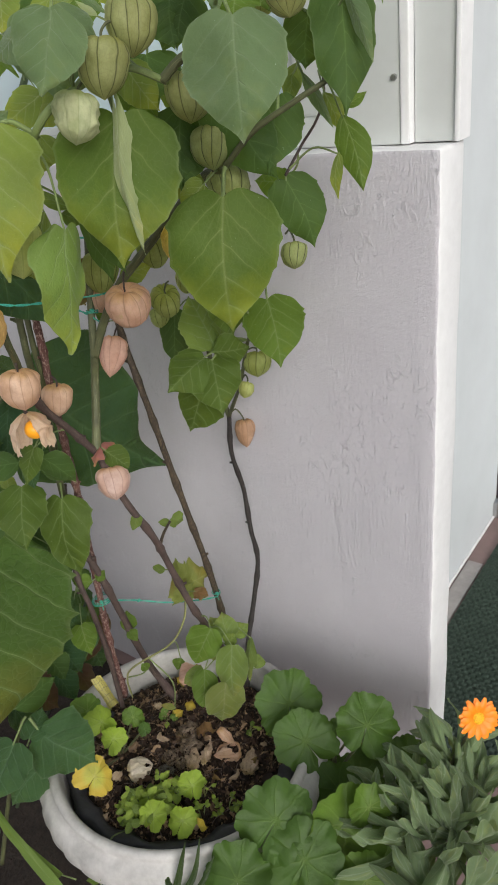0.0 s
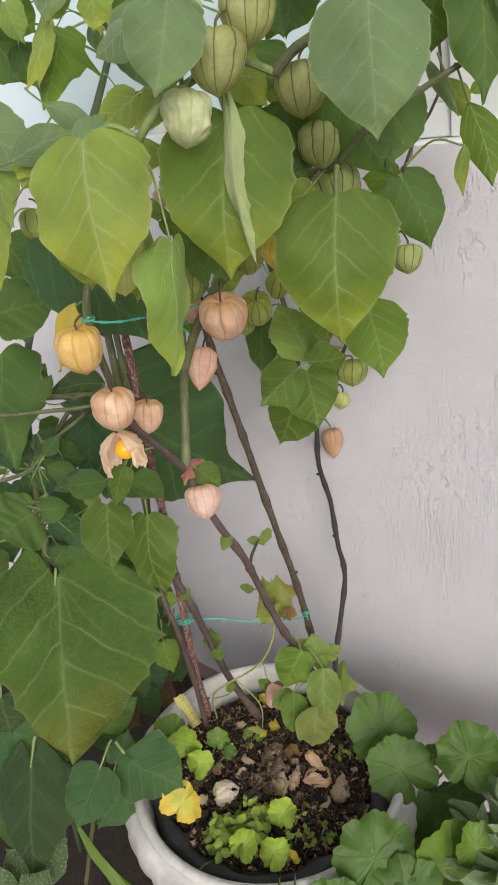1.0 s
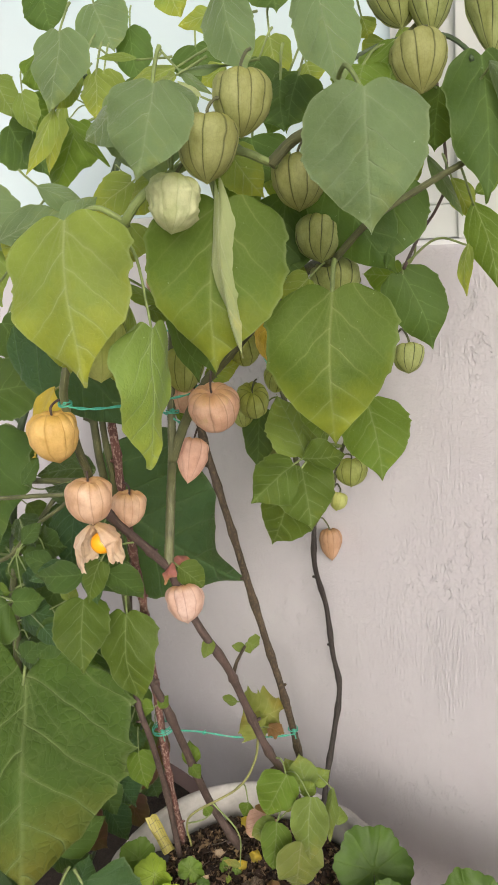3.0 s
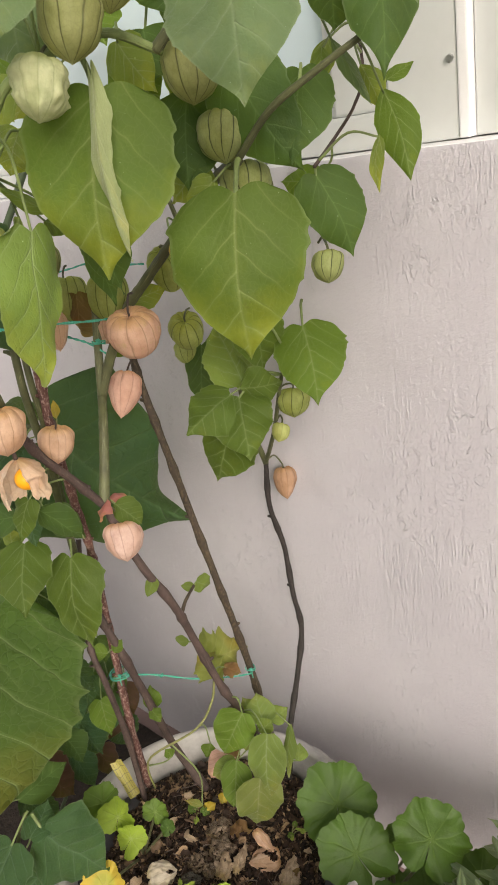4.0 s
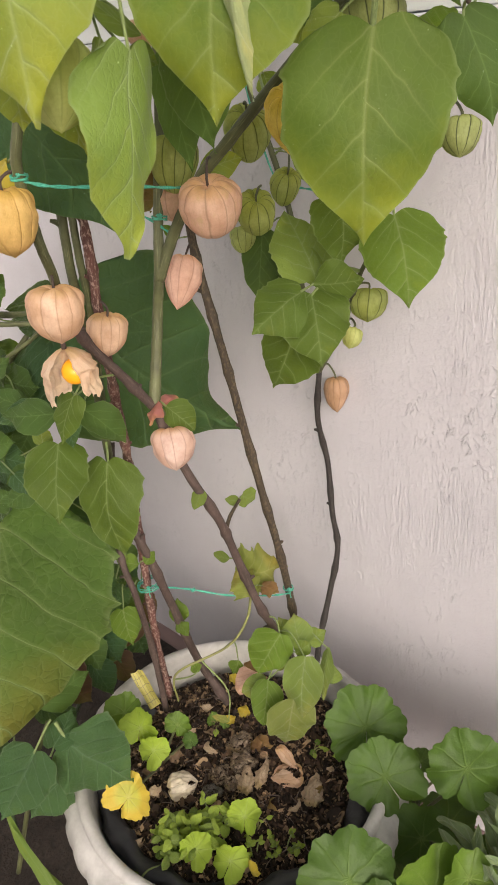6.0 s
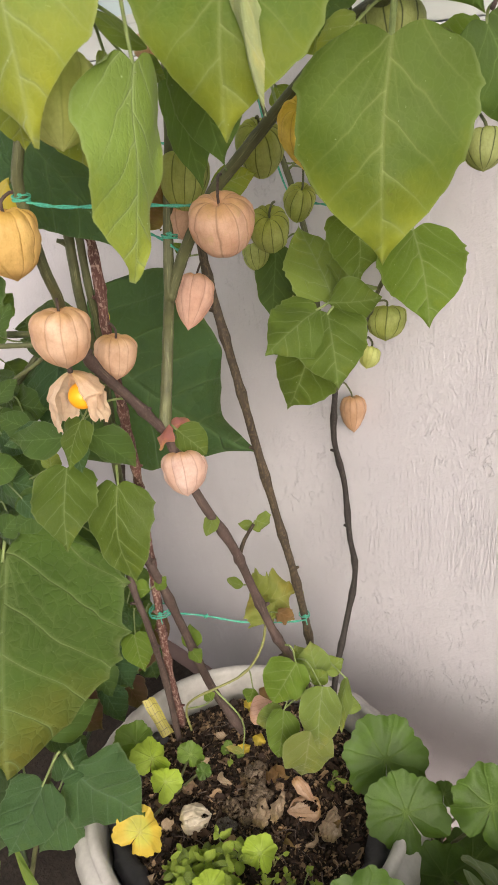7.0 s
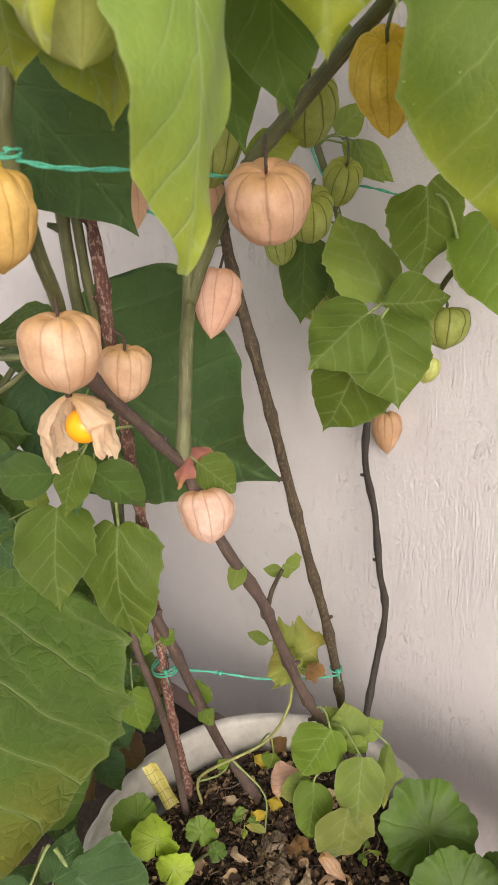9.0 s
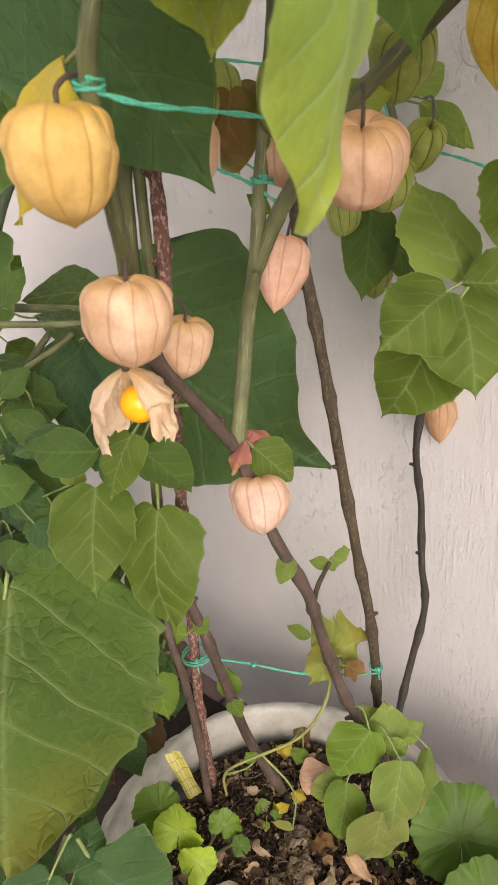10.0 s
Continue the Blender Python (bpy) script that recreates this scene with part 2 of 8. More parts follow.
def stem_material(name, colour, streak, rough=0.6, speckle=0.0, relief=0.0008):
    """Fine ridges run along the stem: u round it, v along it in metres."""
    m, n, l, b = nodes_of(name)
    f = noise_tex(n, l, 1.0, 5, 0.65, (9, 40, 1), coord="UV")
    blot = noise_tex(n, l, 45, 4, 0.6)
    base = mix_colour(n, l, ramp(n, l, blot, (0.3, 0.0), (0.7, 1.0)), tuple(c * 0.62 for c in colour), tuple(min(1, c * 1.35) for c in colour))
    base = mix_colour(n, l, ramp(n, l, f, (0.56, 0.0), (0.70, 0.75)), base, streak)
    grain = noise_tex(n, l, 420, 3, 0.7, (1, 1, 0.6))
    if speckle:
        base = mix_colour(n, l, ramp(n, l, grain, (0.52, 0.0), (0.60, speckle)), base, streak)
    l.new(base, b.inputs["Base Color"])
    b.inputs["Roughness"].default_value = rough
    h = math_node(n, l, "ADD", math_node(n, l, "MULTIPLY", f, 1.2), math_node(n, l, "ADD", math_node(n, l, "MULTIPLY", blot, 0.8), math_node(n, l, "MULTIPLY", grain, 0.6)))
    bump(n, l, b, h, 0.8, relief)
    return m


def radial_leaf_material(name, colour, vein, rim=None):
    """Veins spread from the stalk: u is the angle, v the way out to the edge."""
    m, n, l, b = nodes_of(name)
    uv = n.new("ShaderNodeUVMap")
    sep = n.new("ShaderNodeSeparateXYZ")
    l.new(uv.outputs[0], sep.inputs[0])
    wob = math_node(n, l, "MULTIPLY", noise_tex(n, l, 40, 2, 0.5), 0.05)
    u = math_node(n, l, "MULTIPLY", math_node(n, l, "ADD", sep.outputs[0], wob), 8.0)
    saw = math_node(n, l, "ABSOLUTE", math_node(n, l, "SUBTRACT", math_node(n, l, "FRACT", u), 0.5))
    far = math_node(n, l, "MULTIPLY", saw, math_node(n, l, "ADD", sep.outputs[1], 0.05))
    line = ramp(n, l, far, (0.0, 1.0), (0.025, 0.4), (0.06, 0.0))
    big = noise_tex(n, l, 25, 4, 0.6)
    base = mix_colour(n, l, ramp(n, l, big, (0.3, 0.0), (0.7, 1.0)), tuple(c * 0.75 for c in colour), tuple(min(1, c * 1.25) for c in colour))
    if rim is not None:
        base = mix_colour(n, l, ramp(n, l, math_node(n, l, "ADD", sep.outputs[1], math_node(n, l, "MULTIPLY", big, 0.5)), (0.7, 0.0), (1.3, 1.0)), base, rim)
    base = mix_colour(n, l, math_node(n, l, "MULTIPLY", math_node(n, l, "MULTIPLY", line, ramp(n, l, sep.outputs[1], (0.1, 1.0), (0.8, 0.2))), 0.36), base, vein)
    base = mix_colour(n, l, ramp(n, l, sep.outputs[1], (0.02, 0.35), (0.22, 0.0)), base, vein)
    l.new(base, b.inputs["Base Color"])
    b.inputs["Roughness"].default_value = 0.55
    h = math_node(n, l, "SUBTRACT", math_node(n, l, "MULTIPLY", noise_tex(n, l, 120, 4, 0.7), 1.0), math_node(n, l, "MULTIPLY", line, 0.4))
    bump(n, l, b, h, 0.6, 0.0024)
    tr = n.new("ShaderNodeBsdfTranslucent")
    l.new(mix_colour(n, l, 0.35, base, (0.20, 0.32, 0.03)), tr.inputs[0])
    mixer = n.new("ShaderNodeMixShader")
    mixer.inputs[0].default_value = 0.28
    l.new(b.outputs[0], mixer.inputs[1])
    l.new(tr.outputs[0], mixer.inputs[2])
    l.new(mixer.outputs[0], n["Material Output"].inputs[0])
    return m


LEAF_GREEN = leaf_material("leaf_green", (0.102, 0.176, 0.020))
LEAF_MOSS = leaf_material("leaf_moss_green", (0.084, 0.138, 0.020), vein=(0.27, 0.35, 0.14))
LEAF_LIGHT = leaf_material("leaf_light_green", (0.172, 0.245, 0.050), vein=(0.34, 0.42, 0.2))
LEAF_DARK = leaf_material("leaf_dark_green", (0.056, 0.112, 0.026), vein=(0.16, 0.26, 0.08))
LEAF_DEEP = leaf_material("leaf_deep_green", (0.032, 0.086, 0.036), vein=(0.11, 0.20, 0.09), rough=0.62, veins=4.6, relief=0.0050, vein_amount=0.7, cells=12, puffed=0.30, rim=0.15, far_vein=0.5, quilt=0.9, sway_by=0.05)
LEAF_TIP = leaf_material("leaf_yellowing_tip", (0.105, 0.175, 0.028), tip=(0.34, 0.36, 0.03), amount=0.28, vein=(0.32, 0.38, 0.14))
LEAF_YELLOW = leaf_material("leaf_yellow_green", (0.20, 0.268, 0.048), tip=(0.37, 0.385, 0.03), amount=0.34, vein=(0.42, 0.47, 0.22), hairy=0.2)
LEAF_LEMON = leaf_material("leaf_lemon", (0.58, 0.44, 0.06), tip=(0.64, 0.45, 0.05), amount=0.5, vein=(0.6, 0.52, 0.2))
LEAF_PALE = leaf_material("leaf_pale", (0.175, 0.272, 0.055), tip=(0.36, 0.40, 0.05), amount=0.30, vein=(0.36, 0.45, 0.22), hairy=0.12)
LEAF_GREY = leaf_material("leaf_grey_green", (0.135, 0.205, 0.095), tip=(0.28, 0.33, 0.10), amount=0.0, vein=(0.28, 0.35, 0.2), hairy=0.35)
LEAF_ROUGH = leaf_material("leaf_rough", (0.060, 0.120, 0.021), tip=(0.24, 0.18, 0.03), amount=0.22, vein=(0.29, 0.38, 0.15), rough=0.70, veins=4.4, quilt=1.3, hairy=0.0, vein_amount=0.95, relief=0.0055, cells=20, puffed=0.42, rim=0.2, web=0.13, far_vein=0.75, sway_by=0.10, thin=0.62)
LEAF_ROUGHDARK = leaf_material("leaf_rough_dark", (0.034, 0.068, 0.024), vein=(0.2, 0.28, 0.12), rough=0.62, veins=3.4, quilt=1.0, hairy=0.12, vein_amount=0.35, relief=0.005, cells=9, puffed=0.4, rim=0.2)
LEAF_DULL = leaf_material("leaf_dull_green", (0.052, 0.122, 0.044), vein=(0.20, 0.32, 0.17), rough=0.6, veins=4.6, puffed=0.25, vein_amount=0.5, relief=0.003, quilt=1.2, far_vein=0.5, sway_by=0.05)
LEAF_LIME = leaf_material("leaf_lime", (0.32, 0.44, 0.07), vein=(0.45, 0.55, 0.2))
LEAF_MAROON = leaf_material("leaf_maroon", (0.09, 0.03, 0.03), vein=(0.2, 0.08, 0.07))
LEAF_UNDER = leaf_material("leaf_underside", (0.36, 0.42, 0.20), vein=(0.5, 0.55, 0.35), hairy=0.3)
LEAF_SAGE = leaf_material("leaf_sage", (0.185, 0.262, 0.130), vein=(0.48, 0.54, 0.38), rough=0.55, veins=3.0, hairy=0.3, rim=0.7)
LEAF_SPOT = leaf_material("leaf_variegated", (0.05, 0.10, 0.03), vein=(0.2, 0.25, 0.1), spots=1.0)
LEAF_BLADE = leaf_material("leaf_blade", (0.16, 0.25, 0.05), vein=(0.3, 0.38, 0.14), veins=0.5)
LEAF_DRY = leaf_material("leaf_dry", (0.20, 0.10, 0.045), tip=(0.34, 0.20, 0.09), amount=0.4, vein=(0.4, 0.25, 0.12), rough=0.8, relief=0.004)
LEAF_BASAL = leaf_material("leaf_basal_shoot", (0.160, 0.230, 0.052), tip=(0.30, 0.29, 0.08), amount=0.2, vein=(0.32, 0.38, 0.2), hairy=0.15)
LEAF_BUFF = leaf_material("leaf_buff_green", (0.165, 0.20, 0.048), vein=(0.32, 0.33, 0.17), hairy=0.15)
LEAF_BUD = leaf_material("leaf_pink_bract", (0.46, 0.17, 0.16), tip=(0.46, 0.30, 0.09), amount=0.25, vein=(0.42, 0.10, 0.10))
LEAF_OLIVE = leaf_material("leaf_olive_patched", (0.22, 0.25, 0.06), tip=(0.34, 0.20, 0.05), amount=0.30, vein=(0.4, 0.4, 0.16))
GERANIUM = radial_leaf_material("geranium_leaf", (0.056, 0.118, 0.013), (0.19, 0.30, 0.07))
GERANIUM_LIGHT = radial_leaf_material("geranium_leaf_light", (0.105, 0.185, 0.022), (0.34, 0.45, 0.14))
LIME_LEAF = radial_leaf_material("lime_leaf", (0.30, 0.42, 0.05), (0.42, 0.50, 0.2))
YELLOW_LEAF = radial_leaf_material("yellowed_leaf", (0.50, 0.49, 0.08), (0.6, 0.56, 0.22), rim=(0.60, 0.44, 0.06))

HUSK_PEACH = husk_material("husk_peach", (0.77, 0.525, 0.365), (0.46, 0.25, 0.15), 0.5, 0.45, pale=(0.90, 0.69, 0.53))
HUSK_ROSE = husk_material("husk_rose", (0.79, 0.535, 0.45), (0.46, 0.24, 0.18), 0.52, 0.45, pale=(0.92, 0.74, 0.66))
HUSK_PINK = husk_material("husk_pink", (0.79, 0.50, 0.405), (0.45, 0.22, 0.155), 0.52, 0.45, pale=(0.92, 0.69, 0.58))
HUSK_TAN = husk_material("husk_tan", (0.74, 0.48, 0.36), (0.33, 0.19, 0.12), 0.5, 0.45, spots=(0.66, 0.52, 0.32), pale=(0.80, 0.59, 0.46))
HUSK_GREEN = husk_material("husk_green", (0.44, 0.50, 0.15), (0.07, 0.10, 0.02), 0.8, 0.5)
HUSK_VEIN = husk_material("husk_veined_green", (0.33, 0.38, 0.13), (0.03, 0.04, 0.02), 0.9, 0.45)
HUSK_PALE = husk_material("husk_pale_green", (0.49, 0.57, 0.30), (0.30, 0.36, 0.15), 0.3, 0.4, pale=(0.70, 0.73, 0.46))
HUSK_OLIVE = husk_material("husk_olive_green", (0.40, 0.43, 0.17), (0.05, 0.06, 0.02), 0.75, 0.5)
HUSK_LIME = husk_material("husk_lime", (0.52, 0.56, 0.20), (0.28, 0.34, 0.09), 0.4, 0.5)
HUSK_YELLOW = husk_material("husk_golden", (0.70, 0.47, 0.16), (0.46, 0.25, 0.06), 0.5, 0.3)
HUSK_AMBER = husk_material("husk_amber", (0.88, 0.72, 0.20), (0.40, 0.22, 0.04), 0.55, 0.55, spots=(0.60, 0.54, 0.12))
HUSK_BROWN = husk_material("husk_brown", (0.42, 0.25, 0.15), (0.20, 0.12, 0.07), 0.6, 0.2)
HUSK_DRY = husk_material("husk_bleached", (0.46, 0.35, 0.24), (0.2, 0.13, 0.08), 0.55, 0.2, lace=0.3)
HUSK_BLEACHED = husk_material("husk_white", (0.74, 0.66, 0.54), (0.42, 0.33, 0.23), 0.4, 0.2)
HUSK_LEAF = husk_material("papery_scrap", (0.21, 0.135, 0.08), (0.2, 0.12, 0.07), 0.4, 0.2)
HUSK_NET = husk_material("husk_skeleton", (0.20, 0.145, 0.095), (0.06, 0.04, 0.028), 0.7, 0.15, lace=0.75)
HUSK_GREY = husk_material("husk_grey_skeleton", (0.12, 0.105, 0.09), (0.03, 0.025, 0.02), 0.7, 0.15, lace=0.7)
TORN_PAPER = husk_material("torn_husk_paper", (0.80, 0.60, 0.43), (0.5, 0.32, 0.2), 0.3, 0.4, pale=(0.88, 0.73, 0.58))
BERRY = plain("berry_orange", (0.92, 0.40, 0.02), 0.32, 0.08, 60, 0.05)

BARK_DARK = stem_material("bark_dark", (0.021, 0.016, 0.015), (0.08, 0.068, 0.057), 0.7, 0.25, 0.0012)
BARK_BROWN = stem_material("bark_brown", (0.040, 0.028, 0.018), (0.16, 0.12, 0.065), 0.7, 0.40, 0.0012)
BARK_PURPLE = stem_material("bark_purplish", (0.062, 0.040, 0.035), (0.17, 0.125, 0.10), 0.65, 0.2)
BARK_RED = stem_material("bark_reddish", (0.115, 0.046, 0.038), (0.36, 0.25, 0.21), 0.75, 0.8, 0.0016)
STEM_GREEN = stem_material("stem_green", (0.090, 0.098, 0.042), (0.26, 0.27, 0.14), 0.55)
STEM_DARK = stem_material("stem_dark_green", (0.055, 0.085, 0.040), (0.12, 0.16, 0.08), 0.55)
STEM_LIGHT = stem_material("stem_light_green", (0.19, 0.25, 0.085), (0.34, 0.39, 0.2), 0.55)
TENDRIL = plain("tendril", (0.21, 0.215, 0.075), 0.6, 0.2, 150, 0.2)
TWINE = plain("twine_green", (0.055, 0.36, 0.26), 0.5, 0.3, 600, 0.8, depth=0.0006)

# painted render with combed vertical trowel marks and small chips
PLASTER, pn, pl, pb = nodes_of("white_painted_render")
tone = noise_tex(pn, pl, 4.5, 4, 0.6)
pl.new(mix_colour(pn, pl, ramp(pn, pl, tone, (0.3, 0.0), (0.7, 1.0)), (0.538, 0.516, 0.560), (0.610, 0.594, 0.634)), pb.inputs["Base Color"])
pb.inputs["Roughness"].default_value = 0.6
comb = ramp(pn, pl, noise_tex(pn, pl, 84, 4, 0.6, (5, 5, 0.42), distortion=0.3), (0.46, 0.0), (0.66, 1.0))
slant = ramp(pn, pl, noise_tex(pn, pl, 80, 4, 0.6, (5, 5, 0.5), distortion=0.3, turn=52), (0.46, 0.0), (0.66, 1.0))
swept = ramp(pn, pl, noise_tex(pn, pl, 80, 4, 0.65, (5, 5, 0.55), distortion=0.3, turn=-68), (0.46, 0.0), (0.66, 1.0))
where = ramp(pn, pl, noise_tex(pn, pl, 8, 3, 0.6, (1, 1, 0.6)), (0.50, 0.0), (0.66, 1.0))
where_slant = ramp(pn, pl, noise_tex(pn, pl, 6.5, 3, 0.6, (1.2, 1, 0.9), turn=20), (0.55, 0.0), (0.68, 1.0))
where_swept = ramp(pn, pl, noise_tex(pn, pl, 5.0, 3, 0.6, (0.8, 1, 1.3), turn=70), (0.55, 0.0), (0.68, 1.0))
lumps = noise_tex(pn, pl, 26, 6, 0.68, (1, 1, 0.6))
skew = noise_tex(pn, pl, 85, 5, 0.6, (1.0, 1.0, 0.5), distortion=1.2)
scabs = ramp(pn, pl, skew, (0.57, 0.0), (0.63, 1.0))
dabs = ramp(pn, pl, noise_tex(pn, pl, 9, 3, 0.5), (0.45, 0.0), (0.6, 1.0))
fine = noise_tex(pn, pl, 150, 5, 0.75, (1, 1, 0.7))
rel = math_node(pn, pl, "MULTIPLY", lumps, 0.42)
for stroke, patch, deep in ((comb, where, 0.13), (slant, where_slant, 0.15), (swept, where_swept, 0.15), (scabs, dabs, 0.19), (fine, 1.0, 0.38)):
    rel = math_node(pn, pl, "ADD", rel, math_node(pn, pl, "MULTIPLY", math_node(pn, pl, "MULTIPLY", stroke, patch), deep))
bump(pn, pl, pb, rel, 0.9, 0.0062)

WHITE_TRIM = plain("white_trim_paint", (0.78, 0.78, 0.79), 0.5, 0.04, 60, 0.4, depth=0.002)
FRAME_PAINT = plain("window_frame_paint", (0.58, 0.60, 0.59), 0.45, 0.05, 12, 0.1)
PANEL_PAINT = plain("partition_paint", (0.55, 0.58, 0.60), 0.5, 0.05, 6, 0.1)
# pale paint of the unseen walls, set to throw light back
BOUNCE_PAINT = plain("bounce_wall_paint", (0.60, 0.60, 0.60), 0.7, 0.15, 5, 0.2)
STEEL = plain("screw_steel", (0.5, 0.5, 0.5), 0.4, 0.2, 300, 0.2, metal=1.0)
POT_WHITE = plain("pot_white_plastic", (0.50, 0.485, 0.47), 0.5, 0.32, 22, 0.5, depth=0.0014)
LINER = plain("black_liner", (0.028, 0.028, 0.032), 0.45, 0.4, 30, 0.5, depth=0.004)
SOIL = plain("potting_soil", (0.022, 0.015, 0.011), 0.95, 0.6, 140, 1.0, depth=0.006)
TAG_YELLOW = plain("tag_yellow", (0.52, 0.46, 0.13), 0.5, 0.1, 80, 0.1)
TAG_BLACK = plain("tag_black", (0.22, 0.20, 0.10), 0.5, 0.1, 80, 0.1)
MAT_GREEN = plain("mat_green", (0.036, 0.058, 0.042), 0.9, 0.4, 400, 0.9, depth=0.003)
CONCRETE = plain("concrete", (0.30, 0.28, 0.27), 0.85, 0.15, 40, 0.4, depth=0.002)
TILE_RED = plain("tile_red", (0.20, 0.135, 0.125), 0.6, 0.2, 9, 0.2, depth=0.002)
GROUT = plain("grout", (0.16, 0.14, 0.13), 0.9, 0.2, 60, 0.4)
PETAL = plain("petal_orange", (0.95, 0.25, 0.004), 0.5, 0.12, 90, 0.2)
DISC = plain("flower_disc", (0.85, 0.42, 0.01), 0.7, 0.3, 500, 0.8)
TWIG = plain("twig_grey", (0.16, 0.12, 0.10), 0.8, 0.2, 200, 0.4)

# chips on the soil: each island takes its own shade
CHIPS, cn, cl, cb = nodes_of("bark_chips")
geo = cn.new("ShaderNodeNewGeometry")
shade = cn.new("ShaderNodeValToRGB")
e = shade.color_ramp.elements
e[0].color, e[1].color = (0.016, 0.010, 0.007, 1), (0.46, 0.31, 0.18, 1)
mid_el = e.new(0.76)
mid_el.color = (0.060, 0.032, 0.019, 1)
cl.new(geo.outputs["Random Per Island"], shade.inputs[0])
cl.new(mix_colour(cn, cl, 0.5, shade.outputs[0], noise_tex(cn, cl, 200, 3, 0.6), "SOFT_LIGHT"), cb.inputs["Base Color"])
cb.inputs["Roughness"].default_value = 0.85
bump(cn, cl, cb, noise_tex(cn, cl, 350, 3, 0.7), 0.5, 0.001)

# the sky mirrored in the pane is put into its pale blue base colour
GLASS, gn, gl, gb = nodes_of("sky_coloured_glass")
gb.inputs["Base Color"].default_value = (0.56, 0.68, 0.73, 1)
gb.inputs["Roughness"].default_value = 0.25
bump(gn, gl, gb, noise_tex(gn, gl, 3, 2, 0.5), 0.05, 0.01)

# ---- builders ----
FACE = Vector((0.52, -0.72, 0.46)).normalized()


def mesh_of(name, verts, faces, material, uvs=None, smooth=True, edges=None):
    me = bpy.data.meshes.new(name)
    me.from_pydata([tuple(v) for v in verts], [], faces)
    if uvs is not None:
        layer = me.uv_layers.new(name="UVMap")
        for loop in me.loops:
            layer.data[loop.index].uv = uvs[loop.vertex_index]
    if edges is not None:
        layer = me.uv_layers.new(name="Edge")
        for loop in me.loops:
            layer.data[loop.index].uv = edges[loop.vertex_index]
    me.materials.append(material)
    if smooth:
        me.polygons.foreach_set("use_smooth", [True] * len(me.polygons))
    return me


def part(name, me, parent, label=""):
    ob = new(name, me)
    ob.parent = parent
    if label:
        tagged(ob, label)
    return ob


def thing(name, at, label, category, group="", kind=""):
    ob = new(name)
    ob.location = at
    ob.empty_display_size = 0.02
    return tagged(ob, label, category, group, kind)


def child(name, me, parent, label=""):
    """A part whose mesh is in world places: its parent stands unrotated."""
    base = Vector((0, 0, 0))
    q = parent
    while q is not None:
        base += q.location
        q = q.parent
    me.transform(Matrix.Translation(-base))
    return part(name, me, parent, label)


def box_mesh(name, lo, hi, material, bevel=0.0, segments=2):
    bm = bmesh.new()
    bmesh.ops.create_cube(bm, size=1)
    for v in bm.verts:
        v.co = Vector([(a + b) / 2 + c * (b - a) for a, b, c in zip(lo, hi, v.co)])
    if bevel:
        bmesh.ops.bevel(bm, geom=bm.edges[:], offset=bevel, segments=segments, affect="EDGES", profile=0.6)
    me = bpy.data.meshes.new(name)
    bm.to_mesh(me)
    bm.free()
    me.materials.append(material)
    return me


def smooth_path(points, per=6):
    """A Catmull-Rom line through the points."""
    p = [Vector(q) for q in points]
    p = [2 * p[0] - p[1]] + p + [2 * p[-1] - p[-2]]
    out = []
    for i in range(1, len(p) - 2):
        for k in range(per):
            t = k / per
            a, b, c, d = p[i - 1], p[i], p[i + 1], p[i + 2]
            out.append(0.5 * (2 * b + (c - a) * t + (2 * a - 5 * b + 4 * c - d) * t ** 2 + (3 * b - a - 3 * c + d) * t ** 3))
    return out + [p[-2]]


def tube_mesh(name, path, r0, r1, material, sides=10, nodes=0, rough=0.06, seed=0):
    rnd = random.Random(seed)
    n = len(path)
    verts, faces, uvs, run = [], [], [], 0.0
    bulge = [0.0] * n
    for k in range(nodes):
        i = int((k + 0.3 + 0.4 * rnd.random()) / max(nodes, 1) * (n - 1))
        for j, a in ((i - 1, 0.12), (i, 0.32), (i + 1, 0.12)):
            if 0 <= j < n:
                bulge[j] = max(bulge[j], a)
    side = Vector((1, 0.2, 0.1))
    for i, c in enumerate(path):
        d = (path[min(i + 1, n - 1)] - path[max(i - 1, 0)]).normalized()
        side = (side - d * side.dot(d)).normalized()
        other = d.cross(side)
        r = r0 + (r1 - r0) * i / (n - 1)
        for k in range(sides):
            a = 2 * math.pi * k / sides
            q = r * (1 + bulge[i] + rough * (rnd.random() - 0.5) * 2)
            verts.append(c + (side * math.cos(a) + other * math.sin(a)) * q)
            uvs.append((abs(2 * k / sides - 1), run))
        run += (path[min(i + 1, n - 1)] - c).length
    for i in range(n - 1):
        for k in range(sides):
            a, b = i * sides + k, i * sides + (k + 1) % sides
            faces.append((a, b, b + sides, a + sides))
    faces += [tuple(range(sides - 1, -1, -1)), tuple(range((n - 1) * sides, n * sides))]
    return mesh_of(name, verts, faces, material, uvs)


STALKS = {}
COUNT = [0]


def stem(plant, name, material, points, r0, r1, nodes=0, rough=0.06):
    COUNT[0] += 1
    path = smooth_path(points, 7)
    ob = child(name, tube_mesh(name, path, r0, r1, material, 12, nodes, rough, COUNT[0]), plant)
    STALKS.setdefault(plant.name, []).extend(path)
    if nodes:
        rnd = random.Random(COUNT[0] * 7)
        for k in range(max(2, nodes // 2)):
            i = int((k + rnd.random()) / max(2, nodes // 2) * (len(path) - 2))
            d = (path[i + 1] - path[i]).normalized()
            out = d.cross(FACE).normalized() * rnd.choice((-1, 1)) + FACE * rnd.uniform(-0.3, 0.5)
            tip = path[i] + out.normalized() * r0 * rnd.uniform(1.5, 2.2) + d * r0 * 0.9
            child("bud_scar", tube_mesh("bud_scar", [path[i], (path[i] + tip) / 2 + d * r0 * 0.2, tip], r0 * 0.7, r0 * 0.32, material, 6), ob)
    return ob


